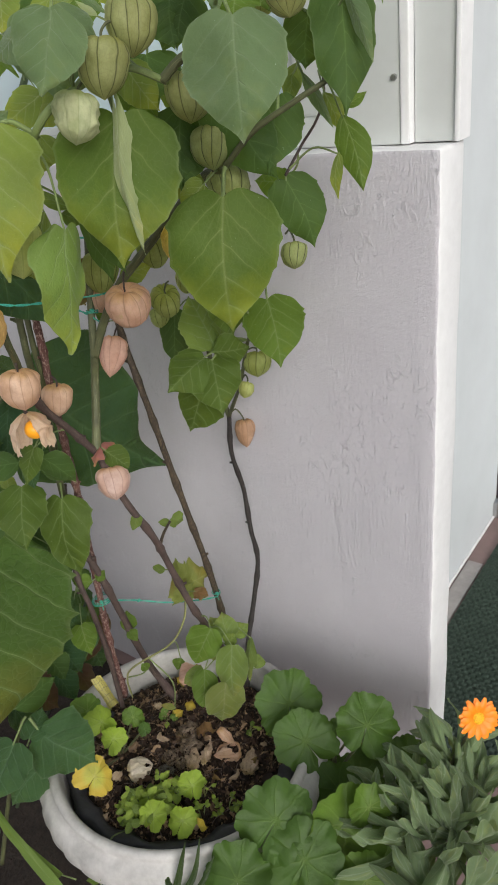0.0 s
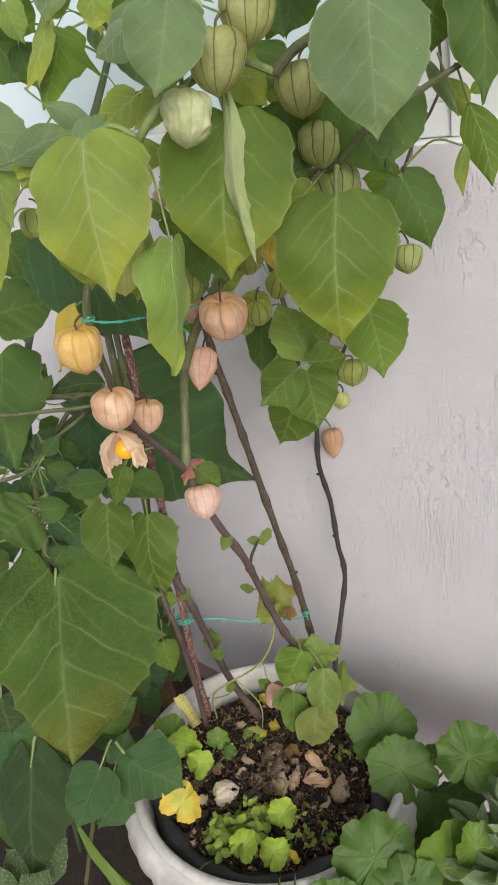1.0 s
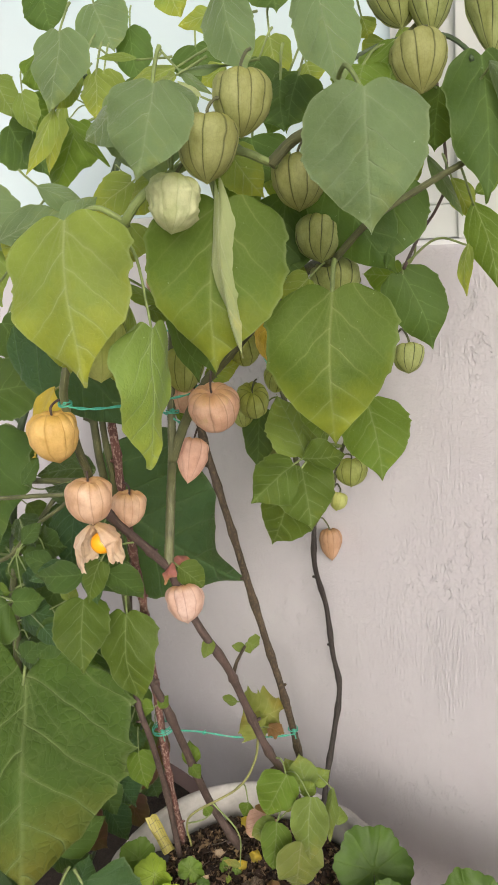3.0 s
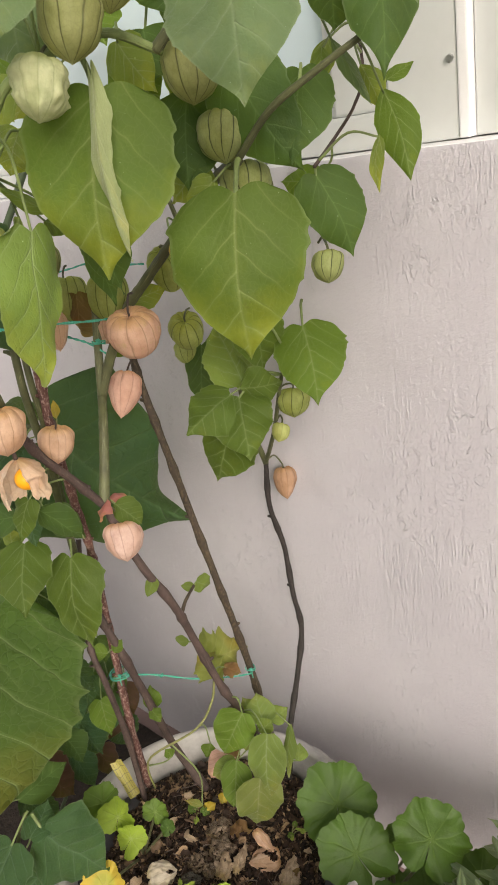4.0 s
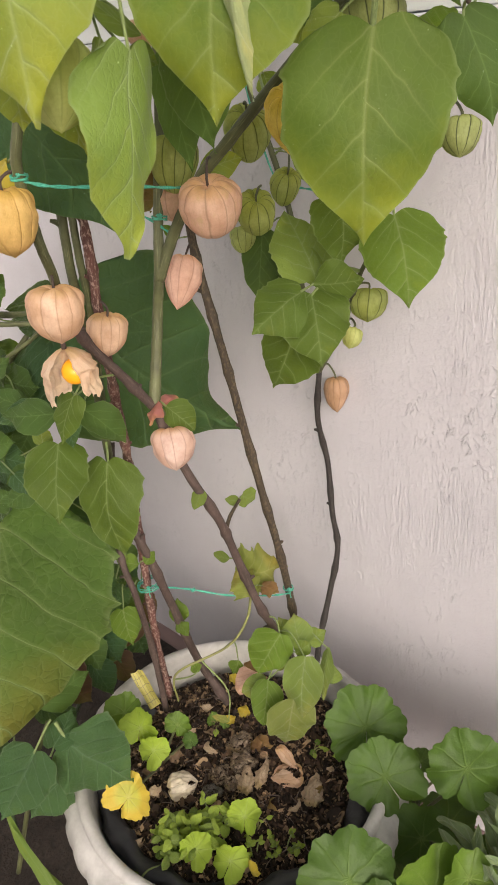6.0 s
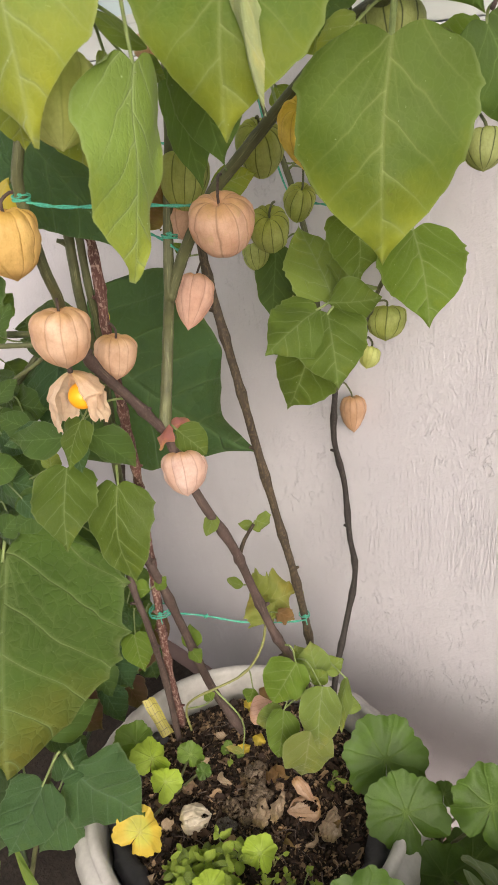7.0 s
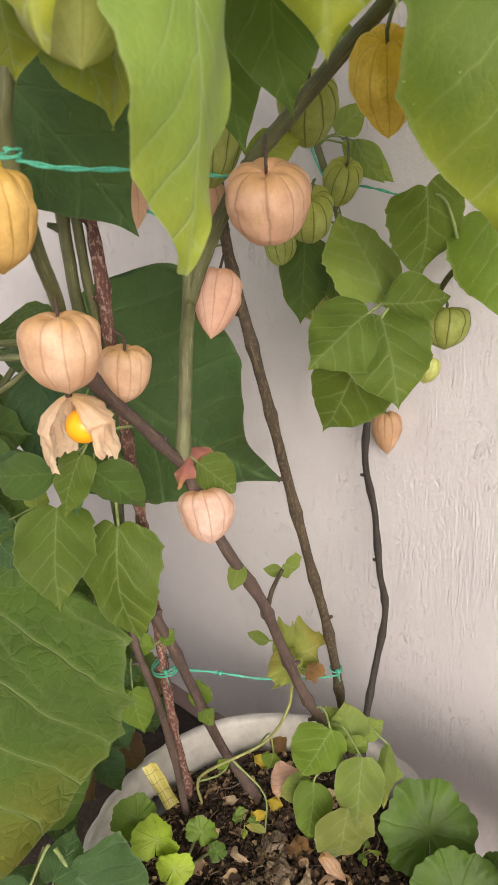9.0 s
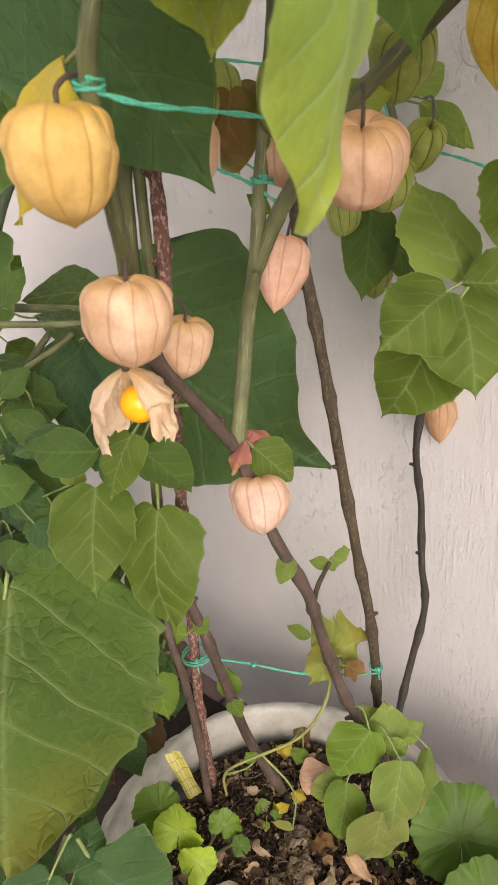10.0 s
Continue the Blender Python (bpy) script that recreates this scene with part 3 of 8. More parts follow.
HEART = ((0, .56), (.03, .74), (.08, .88), (.17, .98), (.29, 1.0), (.42, .98), (.55, .89), (.67, .71), (.78, .46), (.87, .22), (.93, .09), (1, 0))
OVATE = ((0, .10), (.06, .35), (.15, .66), (.28, .93), (.40, 1.0), (.54, .93), (.68, .72), (.80, .46), (.90, .22), (.96, .09), (1, 0))
BROAD = ((0, .60), (.05, .82), (.12, .95), (.23, 1.0), (.36, .97), (.48, .90), (.60, .76), (.72, .58), (.82, .38), (.91, .19), (1, 0))
DELTA = ((0, .72), (.04, .88), (.10, .97), (.18, 1.0), (.30, .95), (.43, .83), (.56, .66), (.70, .45), (.82, .25), (.92, .10), (1, 0))
ROUND = ((0, .35), (.08, .72), (.22, .96), (.40, 1.0), (.58, .92), (.76, .68), (.89, .40), (.96, .18), (1, 0))
RAGGED = ((0, .5), (.10, .85), (.25, 1.0), (.40, .86), (.55, .92), (.70, .6), (.85, .32), (.95, .12), (1, 0))
LANCE = ((0, .30), (.15, .44), (.36, .74), (.55, .96), (.70, 1.0), (.83, .80), (.93, .45), (1, .04))
BLADE = ((0, .7), (.1, .9), (.3, 1.0), (.6, .8), (.85, .4), (1, 0))


def leaf_mesh(name, material, base, tip, width, turn, bow, fold, kind, seed, curl=0.0, wave=1.0, nv=26, nu=14, lean=None):
    rnd = random.Random(seed)
    base, tip = Vector(base), Vector(tip)
    d = tip - base
    length = d.length
    d.normalize()
    nrm = FACE - d * FACE.dot(d)
    if nrm.length < 0.15:
        nrm = Vector((0.3, -0.4, 1)) - d * Vector((0.3, -0.4, 1)).dot(d)
    nrm = Matrix.Rotation(radians(turn + rnd.uniform(-6, 6)), 3, d) @ nrm.normalized()
    side = d.cross(nrm).normalized()
    outline = smooth_path([(a, b, 0) for a, b in kind], 6)
    vs, ws = [max(0.0, q.x) for q in outline], [max(0.0, q.y) for q in outline]
    lobe = 0.20 if kind in (BROAD, DELTA) else 0.055 if kind is HEART else 0.10 if ws[0] > 0.4 and kind is not BLADE else 0.0
    ph = [rnd.uniform(0, 6.28) for _ in range(6)]
    ragged = {id(BROAD): 0.035, id(DELTA): 0.035, id(HEART): 0.06, id(OVATE): 0.06, id(RAGGED): 0.08}.get(id(kind), 0.03)
    skew = rnd.uniform(-0.16, 0.16) if kind is LANCE else rnd.uniform(-0.05, 0.05)
    lop = rnd.uniform(-0.07, 0.07) if lean is None else lean
    sag = rnd.uniform(0.0, 0.45) if kind is LANCE else 0.0
    if width > 0.05:
        nv, nu = 56, 18
    elif width > 0.03:
        nv, nu = 40, 14
    # a few blunt teeth at uneven places along each edge
    count = {id(BROAD): 5, id(DELTA): 3, id(HEART): 5, id(RAGGED): 4}.get(id(kind), 1)
    size = {id(BROAD): 0.17, id(DELTA): 0.09, id(RAGGED): 0.40}.get(id(kind), 0.075)
    if width > 0.03 and kind is OVATE:
        count, size = 3, 0.08
    teeth = [[(0.14 + 0.72 * (k + rnd.uniform(0.15, 0.85)) / count, size * rnd.uniform(0.5, 1.2), rnd.uniform(0.022, 0.04)) for k in range(count)] for _ in range(2)]
    verts, uvs, edges, faces = [], [], [], []
    for i in range(nv + 1):
        v = i / nv
        v = v + 0.10 * v * (1 - v) if kind is not BLADE else v  # rows close up towards the tip
        w = float(np.interp(v, vs, ws))
        for j in range(nu + 1):
            u = 2 * j / nu - 1
            s = 1 if u > 0 else 0
            out = noise.noise(Vector((v * 4.2, seed * 3.7 + s * 11, 0.5))) + 0.55 * noise.noise(Vector((v * 13, seed * 1.9 + s * 17, 2.5))) + 0.3 * noise.noise(Vector((v * 30, seed * 2.3 + s * 5, 4.5)))
            tooth = 1 + ragged * out
            for tv, ta, tw in teeth[s]:
                gap = (v - tv) / tw
                if -2.2 < gap < 1.0:
                    tooth += ta * (1 - gap if gap > 0 else max(0.0, 1 + gap / 2.2)) ** 1.5 * (0.45 + 0.55 * (1 - v))
            tooth = 1 + (tooth - 1) * abs(u) ** 2.5
            x = u * w * width / 2 * (tooth if v > 0.02 else 1) * (1 + lop * (1 if u > 0 else -1))
            along = v * length - lobe * length * math.sin(math.pi * min(1, abs(u) * 0.92)) * (1 - v) ** 3
            arch = bow * length * math.sin(math.pi * v) - curl * length * v * v
            h = arch - fold * abs(x) ** 1.25 / max(width, 1e-4) ** 0.25 * 1.8
            h += wave * width * 0.068 * u * u * (noise.noise(Vector((v * 3.2, seed * 7.3 + s * 9, 0.2))) * 1.5 + 0.6 * math.sin(v * 14 + ph[3] + 2 * s))
            h += wave * width * 0.075 * noise.noise(Vector((u * 1.3 * w + seed, v * 2.4, seed * 0.61)))
            h += 0.010 * width * math.cos(2 * math.pi * 4.4 * (v - 0.35 * abs(u) * w) + ph[4]) * min(1, abs(u) * 3) * (1 - abs(u) * 0.5)
            bend = skew * length * math.sin(math.pi * v)
            verts.append(base + d * along + side * (x + bend) + nrm * h + Vector((0, 0, sag * length * (0.75 * v - 1.05 * v ** 2.4))))
            uvs.append((0.5 + u * w * 0.5, along / length))
            edges.append((max(abs(u), 0.0 if v < 0.9 else (v - 0.9) * 9.6), v))
    for i in range(nv):
        for j in range(nu):
            a = i * (nu + 1) + j
            faces.append((a, a + 1, a + nu + 2, a + nu + 1))
    return mesh_of(name, verts, faces, material, uvs, edges=edges)


def leaf(plant, material, base, tip, width, turn=0, bow=0.05, fold=0.1, kind=HEART, stripe=False, name="leaf", curl=0.0, wave=1.0, reach=0.13, lean=None):
    seed = int(abs(base[0] * 7919 + base[1] * 10473 + base[2] * 12997) * 1000) % 9973
    ob = child(name, leaf_mesh(name, material, base, tip, width, turn, bow, fold, kind, seed, curl, wave, lean=lean), plant)
    b, t = Vector(base), Vector(tip)
    if stripe:
        # one edge rolled over, showing the paler underside
        away = FACE.cross(t - b).normalized()
        child("rolled_edge", leaf_mesh("rolled_edge", LEAF_UNDER, b + away * width * 0.02 + FACE * 0.012, b.lerp(t, 0.92) + away * width * 0.22 + FACE * 0.010, width * 0.17, 25, 0.06, 0.5, RAGGED, seed + 900, wave=3.0), ob)
    near = None
    for q in STALKS.get(plant.name, ()):
        far = (q - b).length - 0.25 * (q.z - b.z)
        if near is None or far < near[0]:
            near = (far, q)
    back = (b - t).normalized()
    if near is not None and (near[1] - b).length < reach:
        q = near[1]
    else:
        q = b + back * 0.022 + Vector((0, 0.006, 0.006)) - FACE * 0.008
    if (q - b).length > 0.003:
        m = (q + b) / 2 + back * (q - b).length * 0.18 + Vector((0, 0, 0.08)) * (q - b).length - FACE * 0.004
        r = min(0.0020, max(0.0009, width * 0.022))
        child("petiole", tube_mesh("petiole", smooth_path([b + (t - b) * 0.03 - FACE * 0.001, m, q], 5), r * 0.8, r * 1.15, STEM_LIGHT if material is not LEAF_LEMON else TENDRIL, 7), ob)
    return ob


def husk(plant, material, top, tip, width, stalk=None, short=False):
    """A papery lantern of five ribbed sides that hangs from a thin stalk."""
    rnd = random.Random(int(abs(top[0] * 7919 + top[1] * 10473 + top[2] * 12997) * 1000))
    top, tip = Vector(top), Vector(tip)
    d = tip - top
    length = d.length
    d.normalize()
    side = d.cross(FACE).normalized()
    other = d.cross(side)
    prof = ((.075, .05), (.045, .16), (.015, .30), (.0, .46), (.012, .62), (.05, .77), (.11, .89), (.19, .965), (.29, 1.0), (.40, .995), (.51, .965), (.62, .90), (.72, .795), (.80, .665), (.87, .49), (.925, .30), (.965, .13), (1, .015))
    if short:
        prof = ((0, .2), (.1, .7), (.35, 1.0), (.6, .85), (.82, .45), (1, .02))
    prof = [(q.x, q.y) for q in smooth_path([(a, b, 0) for a, b in prof], 2)]
    fallen = plant.name.startswith("fallen")
    taper = min(0.5, max(0.0, length / width - 1) * 0.75)
    nseg = 90
    spin = rnd.uniform(0, 6.28)
    verts, uvs, faces = [], [], []
    ring = nseg + 1
    creased = (0.07 if material in (HUSK_BLEACHED, HUSK_PEACH) else 0.20) if fallen else 0.10 if material is HUSK_PALE else 0.030
    u1, u2 = rnd.uniform(0, 6.28), rnd.uniform(0, 6.28)
    dent = [rnd.uniform(0.93, 1.05) for _ in range(6)]
    for i, (v, r) in enumerate(prof):
        for k in range(ring):
            a0 = 2 * math.pi * k / nseg
            a = a0 + 0.10 * math.sin(2 * a0 + u1) + 0.06 * math.sin(3 * a0 + u2)
            five = math.cos(5 * (a - spin))
            pleat = 0.13 * max(0.0, 1 - v / 0.30) + 0.032 * max(0.0, 1 - v)
            depth = pleat * (abs(math.sin(5 * (a - spin))) ** 0.7 - 0.7) + 0.010 * (abs(math.sin(10 * (a - spin) + 0.6)) ** 0.5 - 0.7)
            turn = (a - spin) % (2 * math.pi) / (2 * math.pi) * 5
            side_dent = dent[int(turn) % 5] + (dent[(int(turn) + 1) % 5] - dent[int(turn) % 5]) * (turn % 1.0)
            lump = 1 + (side_dent - 1) * math.sin(math.pi * min(1.0, max(0.0, v)))
            q = r * (1 - taper * max(0.0, v - 0.42) / 0.58) * width / 2 * (1 + depth) * lump
            drop = v * length + (0.035 * length * five * (1 - r) if v < 0.1 and i < 12 else 0)
            sway = 0.02 * width * math.sin(v * 4 + spin)
            p = Vector((math.cos(a0), math.sin(a0), v * 2.2))
            q *= 1 + creased * 2.2 * (noise.noise(p * 1.7 + Vector((spin * 9, 0, 0))) + 0.6 * noise.noise(p * 4.1 + Vector((0, spin * 9, 0))) + (0.45 * noise.noise(p * 8.3 + Vector((spin, 0, 4))) if fallen else 0)) * min(1, max(0.0, v) * 5)
            verts.append(top + d * drop + (side * math.cos(a0) + other * math.sin(a0)) * q + side * sway)
            uvs.append(((a - spin) / (2 * math.pi) + 0.05, v))
    if fallen:
        # crushed flat, crumpled and torn
        low = min(v.z for v in verts)
        worn = 0.35 if material in (HUSK_BLEACHED, HUSK_PEACH) else 1.0
        for v in verts:
            v.z = low + (v.z - low) * 0.75
            for scale, deep in ((120, 0.0032 * worn), (290, 0.0016 * worn), (620, 0.0007 * worn)):
                v += Vector((noise.noise(v * scale + Vector((7, 1, spin))), noise.noise(v * scale + Vector((2, 9, spin))), noise.noise(v * scale + Vector((4, 5, spin))))) * deep
    lacy = fallen and material in (HUSK_NET, HUSK_GREY)
    for i in range(len(prof) - 1):
        for k in range(nseg):
            a = i * ring + k
            if fallen and noise.noise(Vector((k * 0.11, i * 0.10, spin * 7))) > 0.44:
                continue
            if lacy and k % 9 not in (0, 1) and noise.noise(Vector((k * 0.9, i * 0.9, spin * 3))) > 0.22:
                continue
            faces.append((a, a + 1, a + ring + 1, a + ring))
    ob = child("husk" if not short else "flower_bud", mesh_of("husk", verts, faces, material, uvs), plant)
    if stalk is not None:
        s = Vector(stalk)
        m = (s + top) / 2 - d * min(0.012, (s - top).length * 0.3)
        child("pedicel", tube_mesh("pedicel", smooth_path([top + d * length * 0.06, top - d * 0.004, m, s], 6), 0.0009, 0.0010, BARK_PURPLE if material in (HUSK_PEACH, HUSK_PINK, HUSK_TAN, HUSK_YELLOW) else STEM_GREEN, 7), ob)
    return ob


def open_husk(plant, top, fruit, radius, span):
    """A split lantern: two torn cupped halves hang open on either side of the ripe berry."""
    top, fruit = Vector(top), Vector(fruit)
    right = Vector((0, 0, -1)).cross(FACE).normalized() * -1
    down = Vector((0, 0, -1))
    front = right.cross(down)
    if front.dot(FACE) < 0:
        front = -front
    holder = child("open_husk", tube_mesh("open_husk", smooth_path([top + Vector((-0.004, 0.004, 0.022)), top + Vector((0, 0, 0.008)), top], 4), 0.0013, 0.002, BARK_PURPLE, 8), plant, "split papery husk round a ripe orange berry")
    # each flap: start and end of its arc, its length, how far it swings out
    for k, (a0, a1, long, swing, seed) in enumerate(((108, 246, 1.0, 0.12, 3), (-60, 72, 0.86, 0.12, 8), (50, 130, 0.6, 0.02, 14))):
        verts, uvs, faces, nv, nu = [], [], [], 22, 26
        for i in range(nv + 1):
            v = i / nv
            for j in range(nu + 1):
                a = radians(a0 + (a1 - a0) * j / nu)
                rip = 1 - 0.20 * max(0, noise.noise(Vector((j * 0.23, seed * 3.1, 0.3)))) - 0.10 * abs(noise.noise(Vector((j * 0.9, seed, 1.3))))
                vv = v * rip
                r = 0.40 * span * min(1, (vv * 3.0) ** 0.6) * (1 - 0.25 * vv) * (1 + 0.10 * (abs(math.sin(a * 2.5 + seed)) ** 0.5 - 0.7)) + 0.03 * span
                r *= 1 + 0.10 * noise.noise(Vector((j * 0.35, i * 0.22, seed)))
                c = top + down * vv * long * span + (right * (1 if k == 1 else -1 if k == 0 else 0) * swing * vv * span)
                q = c + (right * math.cos(a) - front * math.sin(a)) * r * (1.0 if k < 2 else 0.8)
                for scale, deep in ((110, 0.0030), (260, 0.0015), (600, 0.0006)):
                    q += Vector((noise.noise(q * scale), noise.noise(q * scale + Vector((5, 2, 1))), noise.noise(q * scale + Vector((1, 8, 3))))) * deep * min(1.0, v * 3)
                verts.append(q)
                uvs.append((j / nu * 0.42 + k * 0.33, v))
        for i in range(nv):
            for j in range(nu):
                q = i * (nu + 1) + j
                faces.append((q, q + 1, q + nu + 2, q + nu + 1))
        child("torn_lobe", mesh_of("torn_lobe", verts, faces, TORN_PAPER, uvs), holder)
    bm = bmesh.new()
    bmesh.ops.create_uvsphere(bm, u_segments=28, v_segments=16, radius=radius)
    for v in bm.verts:
        v.co.z *= 0.97
        v.co += fruit + Vector((0.006, 0.0, 0.003))
    me = bpy.data.meshes.new("berry")
    bm.to_mesh(me)
    bm.free()
    me.materials.append(BERRY)
    me.polygons.foreach_set("use_smooth", [True] * len(me.polygons))
    child("berry", me, holder, "ripe glossy orange berry")


def withered(plant, base, tip, width):
    COUNT[0] += 1
    child("withered_leaf", leaf_mesh("withered_leaf", LEAF_DRY, base, tip, width, 20, 0.25, 0.5, HEART, COUNT[0], curl=0.15, wave=3.5), plant, "withered rust-brown leaf")


def round_leaf(plant, material, centre, width, face=(0.45, -0.6, 0.65), cup=0.05, name="leaf", stalk=True):
    """A round scalloped leaf with a notch where its stalk joins."""
    rnd = random.Random(int(abs(centre[0] * 7919 + centre[1] * 10473 + centre[2] * 12997) * 1000))
    c, nrm = Vector(centre), Vector(face).normalized()
    down = Vector((0, 0, -1)) - nrm * nrm.dot(Vector((0, 0, -1)))
    down = Matrix.Rotation(rnd.uniform(-0.8, 0.8), 3, nrm) @ down.normalized()
    side = nrm.cross(down)
    rings, seg = 8, 96
    verts, uvs, faces = [c.copy()], [(0, 0)], []
    ph = rnd.uniform(0, 6)
    for i in range(1, rings + 1):
        r = i / rings
        for k in range(seg + 1):
            a = -math.pi + 0.03 + (2 * math.pi - 0.06) * k / seg
            edge = 1 + (0.13 * (abs(math.sin(a * 3.5 + 0.3 * math.sin(a + ph))) ** 1.2 - 0.6) + 0.07 * abs(math.sin(a * 11 + ph)) ** 0.7 + 0.05 * math.sin(2 * a + ph)) * r ** 2.5
            notch = 1 - 0.36 * math.exp(-((math.pi - abs(a)) / 0.20) ** 2)
            q = r * width / 2 * edge * notch
            h = cup * width * 0.5 * r * r * (0.2 + 0.8 * math.cos(2 * a + ph)) + 0.17 * width * r * r * noise.noise(Vector((math.cos(a) * 1.6 * r, math.sin(a) * 1.6 * r, ph * 5))) + 0.06 * width * r ** 3 * noise.noise(Vector((math.cos(a) * 4, math.sin(a) * 4, ph * 3))) + (0.0045 * math.cos(8 * a + 3.14) * r + 0.014 * math.sin(11 * a + ph * 2) * r ** 5) * width
            verts.append(c + (-down * math.cos(a) + side * math.sin(a)) * q + nrm * h)
            uvs.append(((a + math.pi) / (2 * math.pi), r))
    for k in range(seg):
        faces.append((0, 1 + k, 2 + k))
    for i in range(rings - 1):
        for k in range(seg):
            a = 1 + i * (seg + 1) + k
            faces.append((a, a + seg + 1, a + seg + 2, a + 1))
    ob = child(name, mesh_of(name, verts, faces, material, uvs), plant)
    if stalk:
        root = Vector((plant.location.x, plant.location.y, max(plant.location.z, c.z - 0.14)))
        root = c + (root - c) * min(1.0, 0.10 / max((root - c).length, 0.01))
        m = (c + root) / 2 - nrm * 0.012
        child("petiole", tube_mesh("petiole", smooth_path([c - nrm * 0.0005, c - nrm * 0.008, m, root], 4), 0.0012, 0.0017, STEM_GREEN, 7), ob)
    return ob


def twine(points):
    COUNT[0] += 1
    path = smooth_path(points, 12)
    rnd = random.Random(COUNT[0])
    verts, faces = [], []
    strands = []
    for s in (0, math.pi):
        line = []
        for i, p in enumerate(path):
            a = i * 0.5 + s
            line.append(p + Vector((math.cos(a) * 0.5, math.sin(a) * 0.5, math.sin(a))) * 0.0005 + Vector((0, 0, 0.0006 * math.sin(i * 0.21 + COUNT[0]))))
        strands.append(line)
    a, b = (tube_mesh("twine", s, 0.00062, 0.00062, TWINE, 6) for s in strands)
    bm = bmesh.new()
    bm.from_mesh(a)
    bm.from_mesh(b)
    bm.to_mesh(a)
    bm.free()
    a.polygons.foreach_set("use_smooth", [True] * len(a.polygons))
    ob = new("twine", a)
    tagged(ob, "thin green twisted plastic twine tying the stems together", "twine", "ties on the plant")


# ---- large structure ----
def grid_wall(name, lo, hi, material, label, uneven=0.0012, step=0.025):
    """A slab with softly uneven faces and worn edges."""
    bm = bmesh.new()
    bmesh.ops.create_cube(bm, size=1)
    for v in bm.verts:
        v.co = Vector([(a + b) / 2 + c * (b - a) for a, b, c in zip(lo, hi, v.co)])
    bmesh.ops.bevel(bm, geom=bm.edges[:], offset=0.005, segments=2, affect="EDGES", profile=0.6)
    for axis in range(3):
        x = lo[axis] + step
        while x < hi[axis] - step / 2:
            co, no = Vector((0, 0, 0)), Vector((0, 0, 0))
            co[axis], no[axis] = x, 1
            bmesh.ops.bisect_plane(bm, geom=bm.verts[:] + bm.edges[:] + bm.faces[:], plane_co=co, plane_no=no)
            x += step
    for v in bm.verts:
        n = noise.noise(v.co * 9) + 0.6 * noise.noise(v.co * 27)
        if v.co.x > 0.2:
            v.co.x += (v.co.x - 0.2) / 0.073 * (0.0115 * v.co.z - 0.003)
            if v.co.y < 0.012 and v.co.z < 0.99:
                v.co.x += 0.0022 * noise.noise(Vector((0, 3, v.co.z * 60)))
        v.co += Vector((n, noise.noise(v.co * 11 + Vector((5, 0, 0))) + 0.6 * noise.noise(v.co * 31), n * 0.7)) * uneven
    me = bpy.data.meshes.new(name)
    bm.to_mesh(me)
    bm.free()
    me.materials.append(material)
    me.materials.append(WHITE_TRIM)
    # white paint on top and end also carries the stronger light on them
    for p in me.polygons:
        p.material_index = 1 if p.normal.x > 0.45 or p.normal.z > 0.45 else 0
    me.polygons.foreach_set("use_smooth", [True] * len(me.polygons))
    return tagged(new(name, me), label, "wall", kind="structure")


grid_wall("wall_parapet", (-1.0, 0.0, -0.02), (0.271, 0.062, 1.002), PLASTER, "low parapet wall of rough render, end and top painted whiter as the brighter-lit sides")

ground = tagged(new("ground", box_mesh("ground", (-60, -60, -0.06), (60, 60, -0.012), GROUT)), "dark ground under the patio tiles", "ground", kind="structure")
floor = tagged(new("floor", box_mesh("floor", (-2.2, -2.4, -0.0115), (2.2, 2.2, -0.006), GROUT)), "patio floor of reddish tiles with grey joints", "floor", kind="structure")
tile_me = box_mesh("tile", (-0.1475, -0.1475, -0.006), (0.1475, 0.1475, 0.0), TILE_RED, 0.002, 1)
for i in range(-6, 7):
    for j in range(-7, 7):
        t = new("tile", tile_me)
        t.location = (0.12 + i * 0.3, 0.16 + j * 0.3, 0.0)
        t.parent = floor

# dark sheet over the tiles: the plants' shade on the ground, as soil colour
shaded_ground_me = bpy.data.meshes.new("flower_bed")
bm = bmesh.new()
bmesh.ops.create_grid(bm, x_segments=90, y_segments=90, size=0.5)
for v in bm.verts:
    v.co = Vector((v.co.x * 1.7 - 0.89, v.co.y * 1.46 - 0.76, 0.004 + 0.022 * min(1, (0.5 - max(abs(v.co.x), abs(v.co.y))) * 14) + 0.006 * noise.noise(v.co * 40)))
bm.to_mesh(shaded_ground_me)
bm.free()
shaded_ground_me.materials.append(SOIL)
tagged(new("flower_bed", shaded_ground_me), "dark soil-coloured sheet, added for the plant-shaded ground along the wall", "soil", kind="structure")

# window in its frame on the wall, the post beside it and the partition behind
window = thing("window_1", (0, 0.03, 1.003), "white-framed window above the wall, the sky's reflection coloured into its glass", "window", kind="structure")
child("window_frame", box_mesh("bottom_rail", (-1.0, 0.030, 1.003), (0.160, 0.066, 1.034), FRAME_PAINT, 0.003), window)
child("window_frame", box_mesh("stile", (0.100, 0.033, 1.034), (0.160, 0.066, 2.2), FRAME_PAINT, 0.003), window)
child("window_sill", box_mesh("bead", (-1.0, 0.037, 1.034), (0.100, 0.060, 1.044), FRAME_PAINT, 0.002), window)
child("window_bead", box_mesh("bead", (0.092, 0.037, 1.044), (0.100, 0.060, 2.2), FRAME_PAINT, 0.002), window)
child("pane", box_mesh("pane", (-1.0, 0.047, 1.044), (0.092, 0.051, 2.2), GLASS), window)
post = thing("window_post", (0.2, 0.04, 1.003), "pale grey metal post beside the window", "post", kind="structure")
